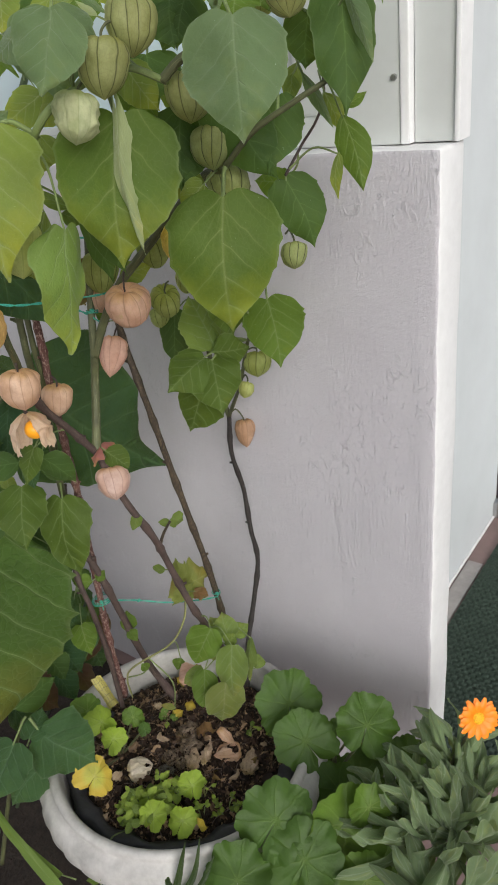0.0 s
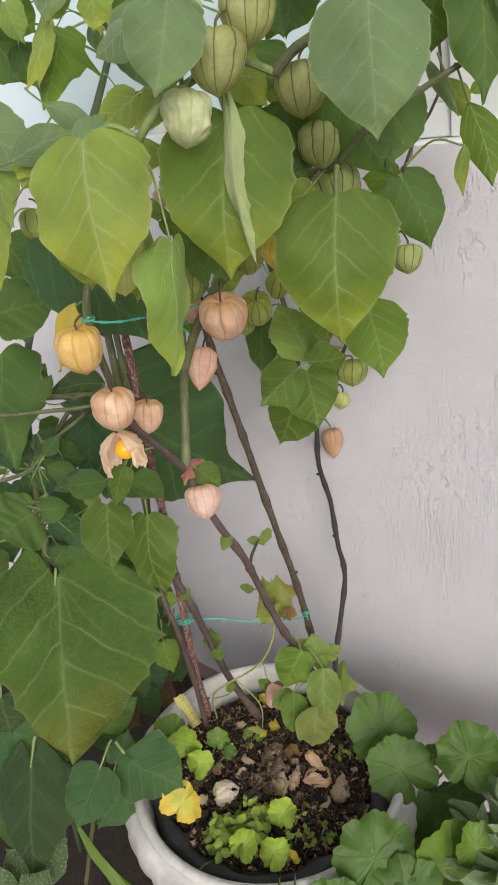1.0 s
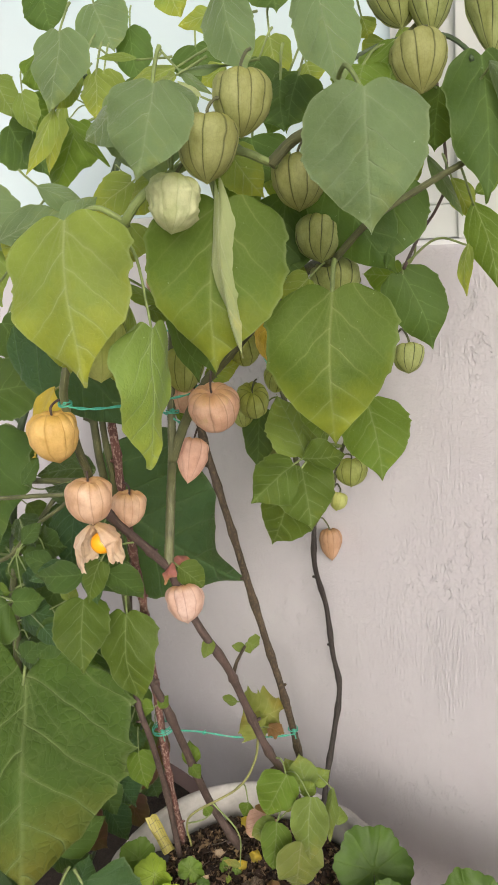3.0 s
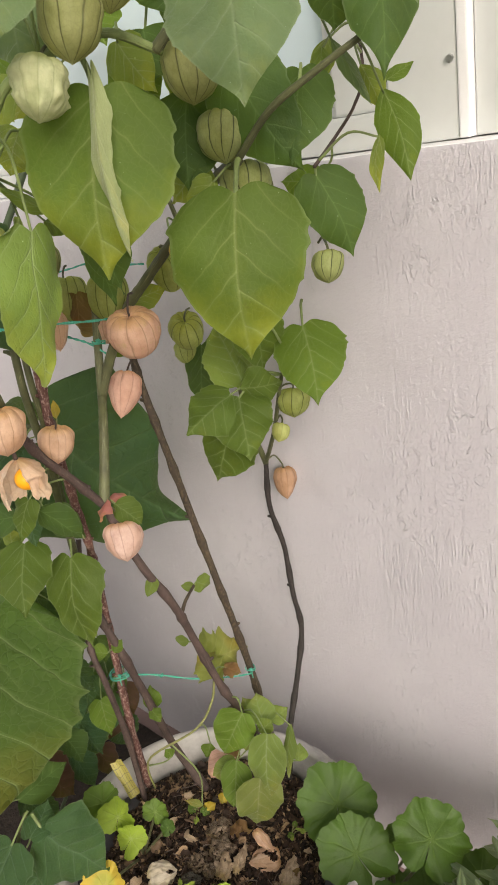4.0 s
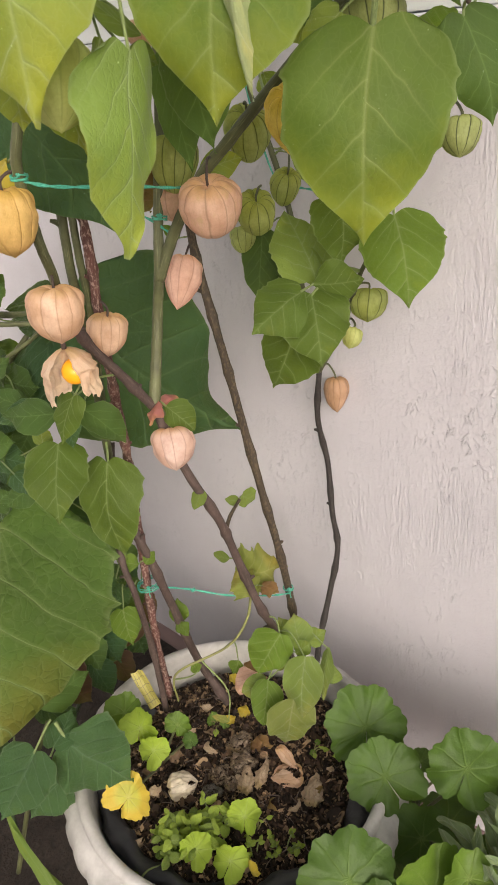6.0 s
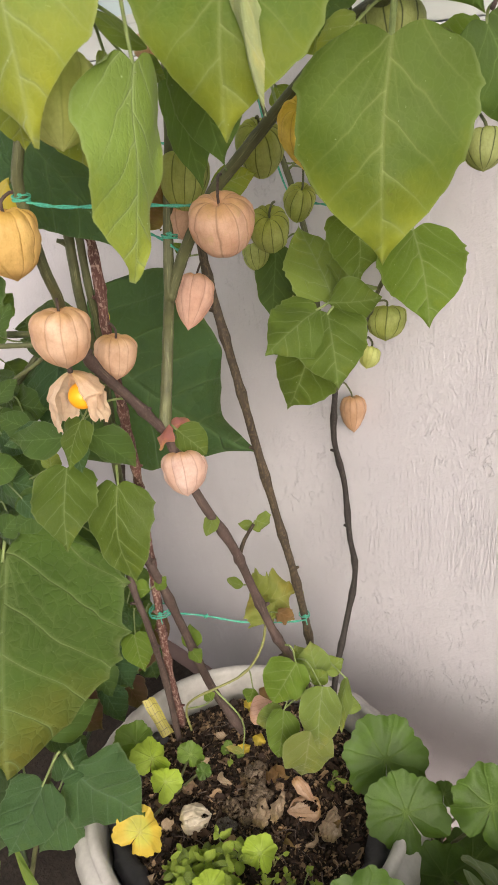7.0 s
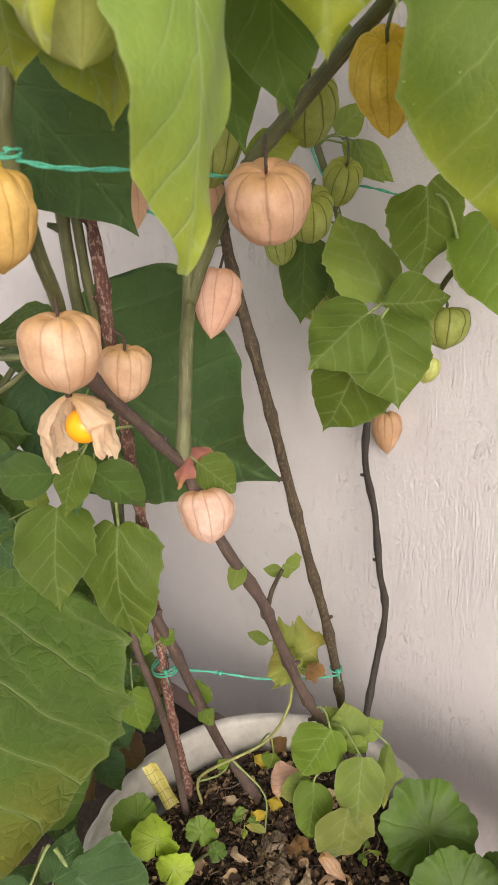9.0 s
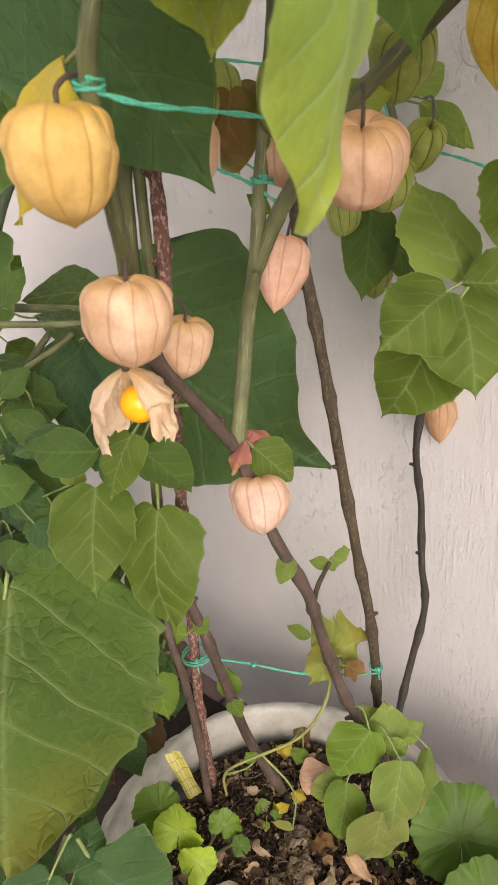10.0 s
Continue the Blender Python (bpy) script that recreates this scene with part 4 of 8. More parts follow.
child("cover_strip", box_mesh("cover_strip", (0.1615, 0.026, 1.003), (0.2265, 0.066, 2.2), FRAME_PAINT, 0.002), post)
child("post_panel", box_mesh("post_panel", (0.2375, 0.034, 1.003), (0.279, 0.066, 2.2), FRAME_PAINT, 0.002), post)
child("bead", box_mesh("bead", (0.2270, 0.024, 1.003), (0.2370, 0.066, 2.2), WHITE_TRIM, 0.002), post)
child("edge_strip", box_mesh("edge_strip", (0.2795, 0.030, 1.003), (0.2850, 0.060, 2.2), WHITE_TRIM, 0.002), post)
bm = bmesh.new()
bmesh.ops.create_cone(bm, cap_ends=True, segments=20, radius1=0.0034, radius2=0.0028, depth=0.003, matrix=Matrix.Translation((0.2205, 0.0250, 1.0640)) @ Matrix.Rotation(radians(90), 4, "X"))
me = bpy.data.meshes.new("screw")
bm.to_mesh(me)
bm.free()
me.materials.append(STEEL)
child("screw", me, post, "small steel screw head")

partition = tagged(new("wall_partition", box_mesh("partition", (0.035, 0.075, 0.0), (0.095, 0.84, 2.4), PANEL_PAINT, 0.003)), "smooth pale blue-grey partition inside the doorway", "wall", kind="structure")
tagged(new("wall_back", box_mesh("back", (0.10, 0.86, 0.0), (2.2, 0.92, 2.4), PANEL_PAINT, 0.003)), "pale grey wall at the back of the porch", "wall", kind="structure")
# slab out of view, added so the partition and mat get less sun
tagged(new("ceiling", box_mesh("ceiling", (-1.0, 0.075, 2.41), (2.2, 0.92, 2.47), PANEL_PAINT)), "unseen plain pale ceiling, added to shade the porch", "ceiling", kind="structure")
tagged(new("baseboard", box_mesh("baseboard", (0.0955, 0.30, 0.0), (0.101, 0.84, 0.005), WHITE_TRIM, 0.002)), "white sealant line along the foot of the partition", "baseboard", kind="structure")
tagged(new("threshold", box_mesh("threshold", (0.105, 0.10, 0.001), (0.140, 0.62, 0.006), CONCRETE, 0.002)), "grey cement strip beside the partition", "threshold", kind="structure")
hinge = thing("hinge", (0.1, 0.83, 0.0), "small grey door hinge at the foot of the partition", "hinge")
child("leaf_plate", box_mesh("plate", (0.0955, 0.815, 0.0), (0.108, 0.838, 0.045), STEEL, 0.002), hinge)
child("pin", tube_mesh("pin", [Vector((0.110, 0.826, 0.0)), Vector((0.110, 0.826, 0.03)), Vector((0.110, 0.826, 0.06))], 0.004, 0.004, STEEL, 10), hinge)


def doormat():
    mat = thing("doormat", (0.6, 0.5, 0.0), "dark green woven doormat lying in the doorway", "doormat")
    child("backing", box_mesh("backing", (0.144, 0.10, 0.001), (1.0, 0.83, 0.007), MAT_GREEN, 0.002), mat)
    verts, faces = [], []
    for j in range(70):
        y = 0.106 + j * 0.0102
        for i in range(58):
            x = 0.150 + i * 0.0142 + (0.0071 if j % 2 else 0)
            k = len(verts)
            for dx, dy, dz in ((-.006, -.0042, .0068), (.006, -.0042, .0068), (.006, .0042, .0068), (-.006, .0042, .0068), (-.0035, -.002, .0115), (.0035, -.002, .0115), (.0035, .002, .0115), (-.0035, .002, .0115)):
                verts.append((x + dx, y + dy, dz))
            faces += [(k, k + 1, k + 5, k + 4), (k + 1, k + 2, k + 6, k + 5), (k + 2, k + 3, k + 7, k + 6), (k + 3, k, k + 4, k + 7), (k + 4, k + 5, k + 6, k + 7)]
    tagged(child("woven_surface", mesh_of("woven_surface", verts, faces, MAT_GREEN, smooth=False), mat), kind="stuff")


doormat()

# unseen walls, added to hold off low sky light and bounce some back
tagged(new("wall_behind", box_mesh("behind", (-2.2, -2.5, 0.0), (2.2, -2.4, 1.1), BOUNCE_PAINT)), "unseen plain pale wall, added to block low sky and bounce light", "wall", kind="structure")
tagged(new("wall_side", box_mesh("side", (-1.15, -2.399, 0.0), (-1.05, 0.3, 1.5), BOUNCE_PAINT)), "unseen plain pale side wall, added to block low sky and bounce light", "wall", kind="structure")

# ---- the planter ----
PX, PY = 0.009, -0.247
LEAN = -0.10  # the planter leans a little towards the wall
planter = thing("planter", (PX, PY, 0.0), "round white fluted plastic planter on the patio floor", "plant pot")


def planter_mesh():
    # foot, fluted belly, scalloped shoulder, groove, thin lip, inner wall
    prof = ((0.118, 0.000), (0.124, 0.010), (0.126, 0.030), (0.136, 0.080), (0.152, 0.140), (0.168, 0.185), (0.185, 0.212), (0.197, 0.230), (0.2015, 0.243), (0.201, 0.254),
            (0.196, 0.264), (0.189, 0.2715), (0.1825, 0.274), (0.1825, 0.279), (0.181, 0.2835), (0.177, 0.286), (0.1715, 0.285), (0.169, 0.281), (0.167, 0.262), (0.164, 0.235), (0.160, 0.200), (0.150, 0.120), (0.0, 0.115))
    seg = 256
    verts, faces = [], []
    for r, z in prof[:-1]:
        i = len(verts) // seg
        for k in range(seg):
            a = 2 * math.pi * k / seg
            q, h = r, 0.0
            if 3 <= i <= 10:
                lobe = abs(math.sin(a * 18))
                deep = (0.4, 0.7, 1.0, 1.0, 1.0, 1.0, 0.9, 0.5)[i - 3]
                q += 0.0036 * (lobe ** 0.6 - 0.75) * deep
                h = 0.003 * (lobe - 0.6) * (deep if i > 6 else 0)
            verts.append((PX + q * math.cos(a), PY + q * math.sin(a), z + h + 0.0008 * math.sin(5 * a) + LEAN * q * math.sin(a) * z / 0.29))
    n = len(prof) - 1
    for i in range(n - 1):
        for k in range(seg):
            a, b = i * seg + k, i * seg + (k + 1) % seg
            faces.append((a, b, b + seg, a + seg))
    faces += [tuple(range(seg - 1, -1, -1)), tuple(range((n - 1) * seg, n * seg))]
    return mesh_of("body", verts, faces, POT_WHITE)


child("body", planter_mesh(), planter)


def liner_mesh():
    rnd = random.Random(5)
    verts, faces = [], []
    n = 60
    for i, (r, z) in enumerate(((0.159, 0.200), (0.164, 0.240), (0.161, 0.262), (0.152, 0.266), (0.142, 0.257), (0.136, 0.225))):
        for k in range(n + 1):
            a = radians(-178 + 208 * k / n)
            q = r + (0.004 if i > 1 else 0.001) * math.sin(k * 0.9 + i) + rnd.uniform(-0.002, 0.001)
            fade = 0.022 * max(0, abs(k / n - 0.5) * 2 - 0.75)
            verts.append((PX + q * math.cos(a), PY + q * math.sin(a), z - fade * 3 * (1 if i in (1, 2, 3) else 0.2) + rnd.uniform(-0.004, 0.004) + LEAN * q * math.sin(a)))
    for i in range(5):
        for k in range(n):
            a = i * (n + 1) + k
            faces.append((a, a + 1, a + n + 2, a + n + 1))
    return mesh_of("liner", verts, faces, LINER)


child("liner", liner_mesh(), planter, "crumpled black plastic liner")


def soil_z(x, y):
    r = math.hypot(x - PX, y - PY)
    return 0.240 + LEAN * (y - PY) + 0.014 * max(0, 1 - (r / 0.16) ** 2) + 0.005 * noise.noise(Vector((x * 22, y * 22, 0.4)))


def soil():
    verts, faces, n, seg = [(PX, PY, soil_z(PX, PY))], [], 34, 96
    for i in range(1, n + 1):
        r = 0.158 * i / n
        for k in range(seg):
            a = 2 * math.pi * k / seg
            x, y = PX + r * math.cos(a), PY + r * math.sin(a)
            z = soil_z(x, y) + 0.0035 * noise.noise(Vector((x * 150, y * 150, 1))) + 0.002 * noise.noise(Vector((x * 380, y * 380, 2)))
            verts.append((x, y, z))
    for k in range(seg):
        faces.append((0, 1 + k, 1 + (k + 1) % seg))
    for i in range(n - 1):
        for k in range(seg):
            a, b = 1 + i * seg + k, 1 + i * seg + (k + 1) % seg
            faces.append((a, a + seg, b + seg, b))
    bed = tagged(new("soil", mesh_of("soil", verts, faces, SOIL)), "dark crumbly potting soil filling the planter", "soil", kind="stuff")
    # chips of bark, perlite-pale crumbs and leaf litter strewn over it
    rnd = random.Random(11)
    verts, faces = [], []
    for k in range(13000):
        a, r = rnd.uniform(0, 6.283), 0.153 * math.sqrt(rnd.random())
        x, y = PX + r * math.cos(a), PY + r * math.sin(a)
        c = Vector((x, y, soil_z(x, y) + rnd.uniform(0, 0.005)))
        size = rnd.choice((0.0007, 0.0009, 0.0012, 0.0016, 0.0022, 0.0030)) * rnd.uniform(0.7, 1.3)
        turn = Euler((rnd.uniform(0, 6.3), rnd.uniform(0, 6.3), rnd.uniform(0, 6.3))).to_matrix()
        shape = Vector((size * rnd.uniform(0.8, 1.8), size * rnd.uniform(0.4, 0.9), size * rnd.uniform(0.12, 0.4)))
        base = len(verts)
        for sx, sy, sz in ((-1, -.6, -1), (1, -1, -1), (.8, 1, -1), (-1, .8, -1), (-.8, -.8, 1), (.9, -.6, 1), (1, .7, 1), (-.7, 1, 1)):
            verts.append(c + turn @ Vector((sx * shape.x, sy * shape.y, sz * shape.z)))
        faces += [tuple(base + q for q in f) for f in ((0, 3, 2, 1), (4, 5, 6, 7), (0, 1, 5, 4), (1, 2, 6, 5), (2, 3, 7, 6), (3, 0, 4, 7))]
    tagged(new("leaf_litter", mesh_of("leaf_litter", verts, faces, CHIPS, smooth=False)), "brown bark chips and crumbled leaf litter on the soil", "litter", kind="stuff")
    # curled flakes of dead leaf and husk, thickest in the middle
    verts, faces = [], []
    for k in range(420):
        a, r = rnd.uniform(0, 6.283), 0.150 * rnd.random() ** 0.75
        x, y = PX + r * math.cos(a), PY + r * math.sin(a)
        size = rnd.choice((0.0022, 0.003, 0.004, 0.005, 0.008)) * rnd.uniform(0.8, 1.25)
        c = Vector((x, y, soil_z(x, y) + 0.003 + rnd.uniform(0, 0.004)))
        turn = Euler((rnd.gauss(0, 0.5), rnd.gauss(0, 0.5), rnd.uniform(0, 6.3))).to_matrix()
        roll, thin = rnd.uniform(0.4, 1.9), rnd.uniform(0.35, 0.8)
        base = len(verts)
        for i in range(4):
            for j in range(4):
                u, v = (i / 3 - 0.5) * 2, (j / 3 - 0.5) * 2
                edge = 1 + 0.35 * noise.noise(Vector((k * 1.7, u * 2, v * 2)))
                bent = v * roll
                p = Vector((u * size * edge * (1 - 0.4 * v * v), math.sin(bent) / roll * size * thin * edge, (1 - math.cos(bent)) / roll * size * thin + 0.18 * size * noise.noise(Vector((k, u * 1.5, v * 1.5)))))
                verts.append(c + turn @ p)
        faces += [(base + i * 4 + j, base + i * 4 + j + 1, base + i * 4 + j + 5, base + i * 4 + j + 4) for i in range(3) for j in range(3)]
    tagged(new("dead_leaf_flakes", mesh_of("dead_leaf_flakes", verts, faces, CHIPS)), "curled brown and straw flakes of dead leaves on the soil", "litter", kind="stuff")
    # fine dry roots and stalks lying over the litter
    bm = bmesh.new()
    for k in range(70):
        a, r = rnd.uniform(0, 6.283), 0.14 * math.sqrt(rnd.random())
        p = Vector((PX + r * math.cos(a), PY + r * math.sin(a), 0))
        go, line = rnd.uniform(0, 6.283), []
        for i in range(5):
            if math.hypot(p.x - PX, p.y - PY) < 0.152:
                line.append(Vector((p.x, p.y, soil_z(p.x, p.y) + 0.003 + rnd.uniform(0, 0.005))))
            go += rnd.uniform(-0.7, 0.7)
            p += Vector((math.cos(go), math.sin(go), 0)) * rnd.uniform(0.004, 0.013)
        if len(line) > 2:
            thin = rnd.uniform(0.0003, 0.0008)
            me = tube_mesh("root", smooth_path(line, 3), thin, thin * 0.6, TWIG, 5)
            bm.from_mesh(me)
            bpy.data.meshes.remove(me)
    me = bpy.data.meshes.new("dry_roots")
    bm.to_mesh(me)
    bm.free()
    me.materials.append(TWIG)
    tagged(new("dry_roots", me), "thin dry roots and broken stalks on the soil", "litter", kind="stuff")


soil()

# ---- the physalis in the planter ----
physalis = thing("physalis", (PX, PY, 0.25), "tall cape gooseberry plant with papery lanterns, tied with twine", "plant")
tree_tomato = thing("broad_leaved_plant", (-0.16, -0.33, 0.0), "leafy plant with large rough leaves beside the planter", "plant")
young_plant = thing("young_plant", (-0.10, -0.42, 0.0), "low young plant with dull green leaves beside the planter", "plant")
stem(physalis, "stem", BARK_DARK, [(0.053, -0.145, 0.303), (0.035, -0.109, 0.347), (0.025, -0.070, 0.395), (0.023, -0.045, 0.454), (0.013, -0.039, 0.503), (0.003, -0.030, 0.564), (-0.001, -0.039, 0.627), (0.001, -0.035, 0.683)], 0.0036, 0.003, nodes=7)
stem(physalis, "branch", STEM_GREEN, [(0.001, -0.035, 0.683), (0.003, -0.053, 0.743), (-0.007, -0.048, 0.800), (-0.019, -0.040, 0.843), (-0.042, -0.033, 0.898), (-0.060, -0.038, 0.953), (-0.063, -0.046, 0.987)], 0.0035, 0.0025)
stem(physalis, "branch", STEM_GREEN, [(0.001, -0.035, 0.683), (0.033, -0.055, 0.723), (0.063, -0.077, 0.760), (0.088, -0.086, 0.816), (0.107, -0.093, 0.843)], 0.0026, 0.0018)
stem(physalis, "stem", BARK_BROWN, [(0.058, -0.160, 0.330), (0.038, -0.151, 0.425), (0.037, -0.156, 0.484), (0.034, -0.163, 0.548), (0.023, -0.165, 0.608), (0.013, -0.169, 0.676), (0.004, -0.173, 0.743), (-0.002, -0.175, 0.782), (-0.012, -0.175, 0.829), (-0.024, -0.169, 0.868), (-0.034, -0.160, 0.926)], 0.0041, 0.0036, nodes=9)
stem(physalis, "stem", BARK_PURPLE, [(0.066, -0.178, 0.376), (0.044, -0.190, 0.452), (0.036, -0.201, 0.492), (0.028, -0.209, 0.537), (0.023, -0.219, 0.588), (0.023, -0.229, 0.622), (0.010, -0.246, 0.680), (-0.003, -0.257, 0.744)], 0.0045, 0.004, nodes=6)
stem(physalis, "branch", STEM_GREEN, [(-0.003, -0.257, 0.744), (-0.010, -0.240, 0.780), (-0.014, -0.227, 0.815), (-0.008, -0.223, 0.850), (-0.011, -0.210, 0.900), (-0.014, -0.195, 0.949), (-0.016, -0.185, 0.997), (-0.018, -0.178, 1.042)], 0.0050, 0.003)
stem(physalis, "branch", STEM_GREEN, [(-0.009, -0.224, 0.842), (0.003, -0.214, 0.874), (0.022, -0.210, 0.902), (0.040, -0.206, 0.924), (0.056, -0.199, 0.940), (0.080, -0.187, 0.965), (0.107, -0.180, 0.989), (0.137, -0.178, 1.012), (0.171, -0.192, 1.021)], 0.0046, 0.0038)
stem(physalis, "branch", STEM_GREEN, [(0.178, -0.198, 1.023), (0.208, -0.198, 1.047), (0.238, -0.189, 1.063), (0.271, -0.176, 1.079)], 0.0026, 0.002)
stem(physalis, "branch", BARK_PURPLE, [(-0.003, -0.257, 0.744), (-0.007, -0.277, 0.779), (-0.006, -0.304, 0.820), (0.006, -0.325, 0.862)], 0.004, 0.0036, nodes=2)
stem(physalis, "branch", STEM_GREEN, [(0.006, -0.325, 0.862), (0.026, -0.338, 0.888), (0.040, -0.350, 0.912), (0.048, -0.357, 0.950), (0.055, -0.357, 0.970), (0.062, -0.340, 1.010), (0.078, -0.320, 1.039)], 0.0034, 0.0028)
stem(physalis, "branch", STEM_LIGHT, [(0.078, -0.320, 1.039), (0.123, -0.334, 1.069), (0.141, -0.322, 1.087), (0.153, -0.272, 1.102), (0.167, -0.239, 1.089)], 0.003, 0.0026)
stem(physalis, "branch", STEM_GREEN, [(0.165, -0.243, 1.090), (0.178, -0.237, 1.101), (0.195, -0.232, 1.109), (0.208, -0.207, 1.130)], 0.0036, 0.003)
stem(physalis, "stem", BARK_PURPLE, [(-0.035, -0.207, 0.292), (-0.063, -0.219, 0.365), (-0.072, -0.233, 0.462), (-0.079, -0.245, 0.539), (-0.099, -0.250, 0.594), (-0.107, -0.245, 0.645)], 0.0048, 0.0044, nodes=5)
stem(physalis, "stem", STEM_GREEN, [(-0.107, -0.245, 0.645), (-0.085, -0.256, 0.720), (-0.060, -0.268, 0.790), (-0.047, -0.277, 0.860), (-0.047, -0.272, 0.920), (-0.052, -0.262, 0.985)], 0.0042, 0.0034, nodes=2)
stem(physalis, "stem", STEM_GREEN, [(-0.098, -0.246, 0.690), (-0.066, -0.260, 0.775), (-0.046, -0.268, 0.830), (-0.041, -0.271, 0.870), (-0.043, -0.266, 0.930), (-0.047, -0.258, 0.990)], 0.0034, 0.0028)
stem(physalis, "stem", BARK_RED, [(-0.080, -0.258, 0.322), (-0.088, -0.252, 0.420), (-0.090, -0.245, 0.512), (-0.094, -0.236, 0.600), (-0.088, -0.236, 0.660), (-0.060, -0.254, 0.745), (-0.040, -0.267, 0.805), (-0.035, -0.266, 0.860), (-0.036, -0.262, 0.925), (-0.038, -0.258, 0.988)], 0.0040, 0.0033, nodes=20, rough=0.25)
stem(physalis, "stem", BARK_PURPLE, [(-0.069, -0.274, 0.322), (-0.076, -0.268, 0.414), (-0.074, -0.274, 0.503), (-0.083, -0.274, 0.543), (-0.099, -0.262, 0.577), (-0.117, -0.242, 0.612), (-0.130, -0.223, 0.650)], 0.0036, 0.003, nodes=3)
stem(physalis, "tendril", TENDRIL, [(0.019, -0.194, 0.502), (0.019, -0.206, 0.469), (0.007, -0.228, 0.439), (-0.028, -0.267, 0.416), (-0.043, -0.272, 0.389), (-0.050, -0.267, 0.346)], 0.0014, 0.0012)
stem(physalis, "twig", BARK_BROWN, [(0.023, -0.222, 0.600), (0.018, -0.208, 0.608), (0.016, -0.191, 0.616)], 0.0022, 0.0015)
stem(physalis, "twig", BARK_PURPLE, [(0.210, -0.160, 1.009), (0.193, -0.104, 1.025), (0.199, -0.087, 1.042), (0.205, -0.081, 1.064), (0.202, -0.082, 1.108), (0.199, -0.086, 1.148)], 0.0013, 0.0011)
twine([(0.047, -0.361, 0.951), (0.056, -0.345, 0.945), (0.062, -0.318, 0.938), (0.058, -0.275, 0.929), (0.042, -0.230, 0.918), (0.032, -0.210, 0.913)])
twine([(-0.066, -0.030, 0.969), (-0.054, -0.048, 0.954), (-0.030, -0.049, 0.885), (-0.015, -0.041, 0.875), (0.001, -0.030, 0.869), (0.028, -0.024, 0.862)])
twine([(-0.034, -0.228, 0.898), (-0.024, -0.222, 0.892), (-0.012, -0.217, 0.886), (0.004, -0.214, 0.878)])
twine([(-0.099, -0.246, 0.486), (-0.075, -0.236, 0.486), (-0.045, -0.220, 0.487), (-0.010, -0.198, 0.480), (0.020, -0.172, 0.476), (0.041, -0.158, 0.481)])
twine([(-0.161, -0.144, 0.932), (-0.146, -0.128, 0.934), (-0.126, -0.121, 0.938), (-0.089, -0.107, 0.932), (-0.070, -0.091, 0.930)])
twine([(-0.120, -0.132, 0.901), (-0.089, -0.148, 0.886), (-0.055, -0.157, 0.876), (-0.026, -0.161, 0.868)])
husk(physalis, HUSK_PEACH, (0.030, -0.342, 0.881), (0.032, -0.348, 0.845), 0.038, (0.026, -0.338, 0.892))
husk(physalis, HUSK_PEACH, (-0.012, -0.277, 0.832), (-0.013, -0.284, 0.799), 0.031, (-0.016, -0.278, 0.842))
husk(physalis, HUSK_ROSE, (0.006, -0.252, 0.725), (0.018, -0.262, 0.691), 0.036, (0.003, -0.255, 0.743))
husk(physalis, HUSK_PINK, (-0.017, -0.185, 0.848), (-0.007, -0.211, 0.813), 0.031, (-0.030, -0.162, 0.852))
husk(physalis, HUSK_TAN, (0.064, -0.229, 0.922), (0.056, -0.221, 0.882), 0.042, (0.052, -0.212, 0.934))
husk(physalis, HUSK_GREEN, (0.044, -0.161, 0.955), (0.028, -0.146, 0.917), 0.035, (0.052, -0.172, 0.962))
husk(physalis, HUSK_GREEN, (0.020, -0.132, 0.886), (0.003, -0.116, 0.852), 0.034, (0.014, -0.118, 0.893))
husk(physalis, HUSK_GREEN, (0.021, -0.090, 0.898), (0.006, -0.083, 0.867), 0.026, (0.005, -0.070, 0.910))
husk(physalis, HUSK_GREEN, (-0.058, -0.068, 0.838), (-0.049, -0.078, 0.816), 0.027, (-0.047, -0.068, 0.844))
husk(physalis, HUSK_GREEN, (0.086, -0.068, 0.799), (0.090, -0.076, 0.771), 0.034, (0.078, -0.076, 0.803))
husk(physalis, HUSK_LIME, (0.086, -0.093, 0.771), (0.088, -0.104, 0.756), 0.018, (0.063, -0.077, 0.760))
husk(physalis, HUSK_BROWN, (0.002, -0.008, 0.664), (0.011, -0.018, 0.627), 0.028, (0.001, -0.029, 0.686))
husk(physalis, HUSK_GREEN, (-0.040, -0.052, 0.795), (-0.034, -0.060, 0.766), 0.028, (-0.030, -0.060, 0.805))
husk(physalis, HUSK_YELLOW, (0.044, -0.367, 0.947), (0.045, -0.371, 0.910), 0.036, (0.045, -0.357, 0.954))
husk(physalis, HUSK_AMBER, (0.112, -0.196, 0.972), (0.098, -0.172, 0.926), 0.034, (0.112, -0.184, 0.986))
husk(physalis, HUSK_LIME, (0.098, -0.351, 1.012), (0.110, -0.366, 0.976), 0.036, (0.092, -0.346, 1.022))
husk(physalis, HUSK_PALE, (0.158, -0.319, 1.090), (0.158, -0.331, 1.060), 0.032, (0.165, -0.305, 1.098))
husk(physalis, HUSK_OLIVE, (0.165, -0.213, 1.093), (0.167, -0.221, 1.058), 0.038, (0.171, -0.207, 1.103))
husk(physalis, HUSK_VEIN, (0.162, -0.189, 1.052), (0.166, -0.198, 1.020), 0.037, (0.168, -0.186, 1.060))
husk(physalis, HUSK_VEIN, (0.156, -0.170, 1.014), (0.166, -0.182, 0.990), 0.038, (0.160, -0.180, 1.020))
husk(physalis, HUSK_OLIVE, (0.233, -0.175, 1.150), (0.244, -0.187, 1.118), 0.034, (0.237, -0.166, 1.156))
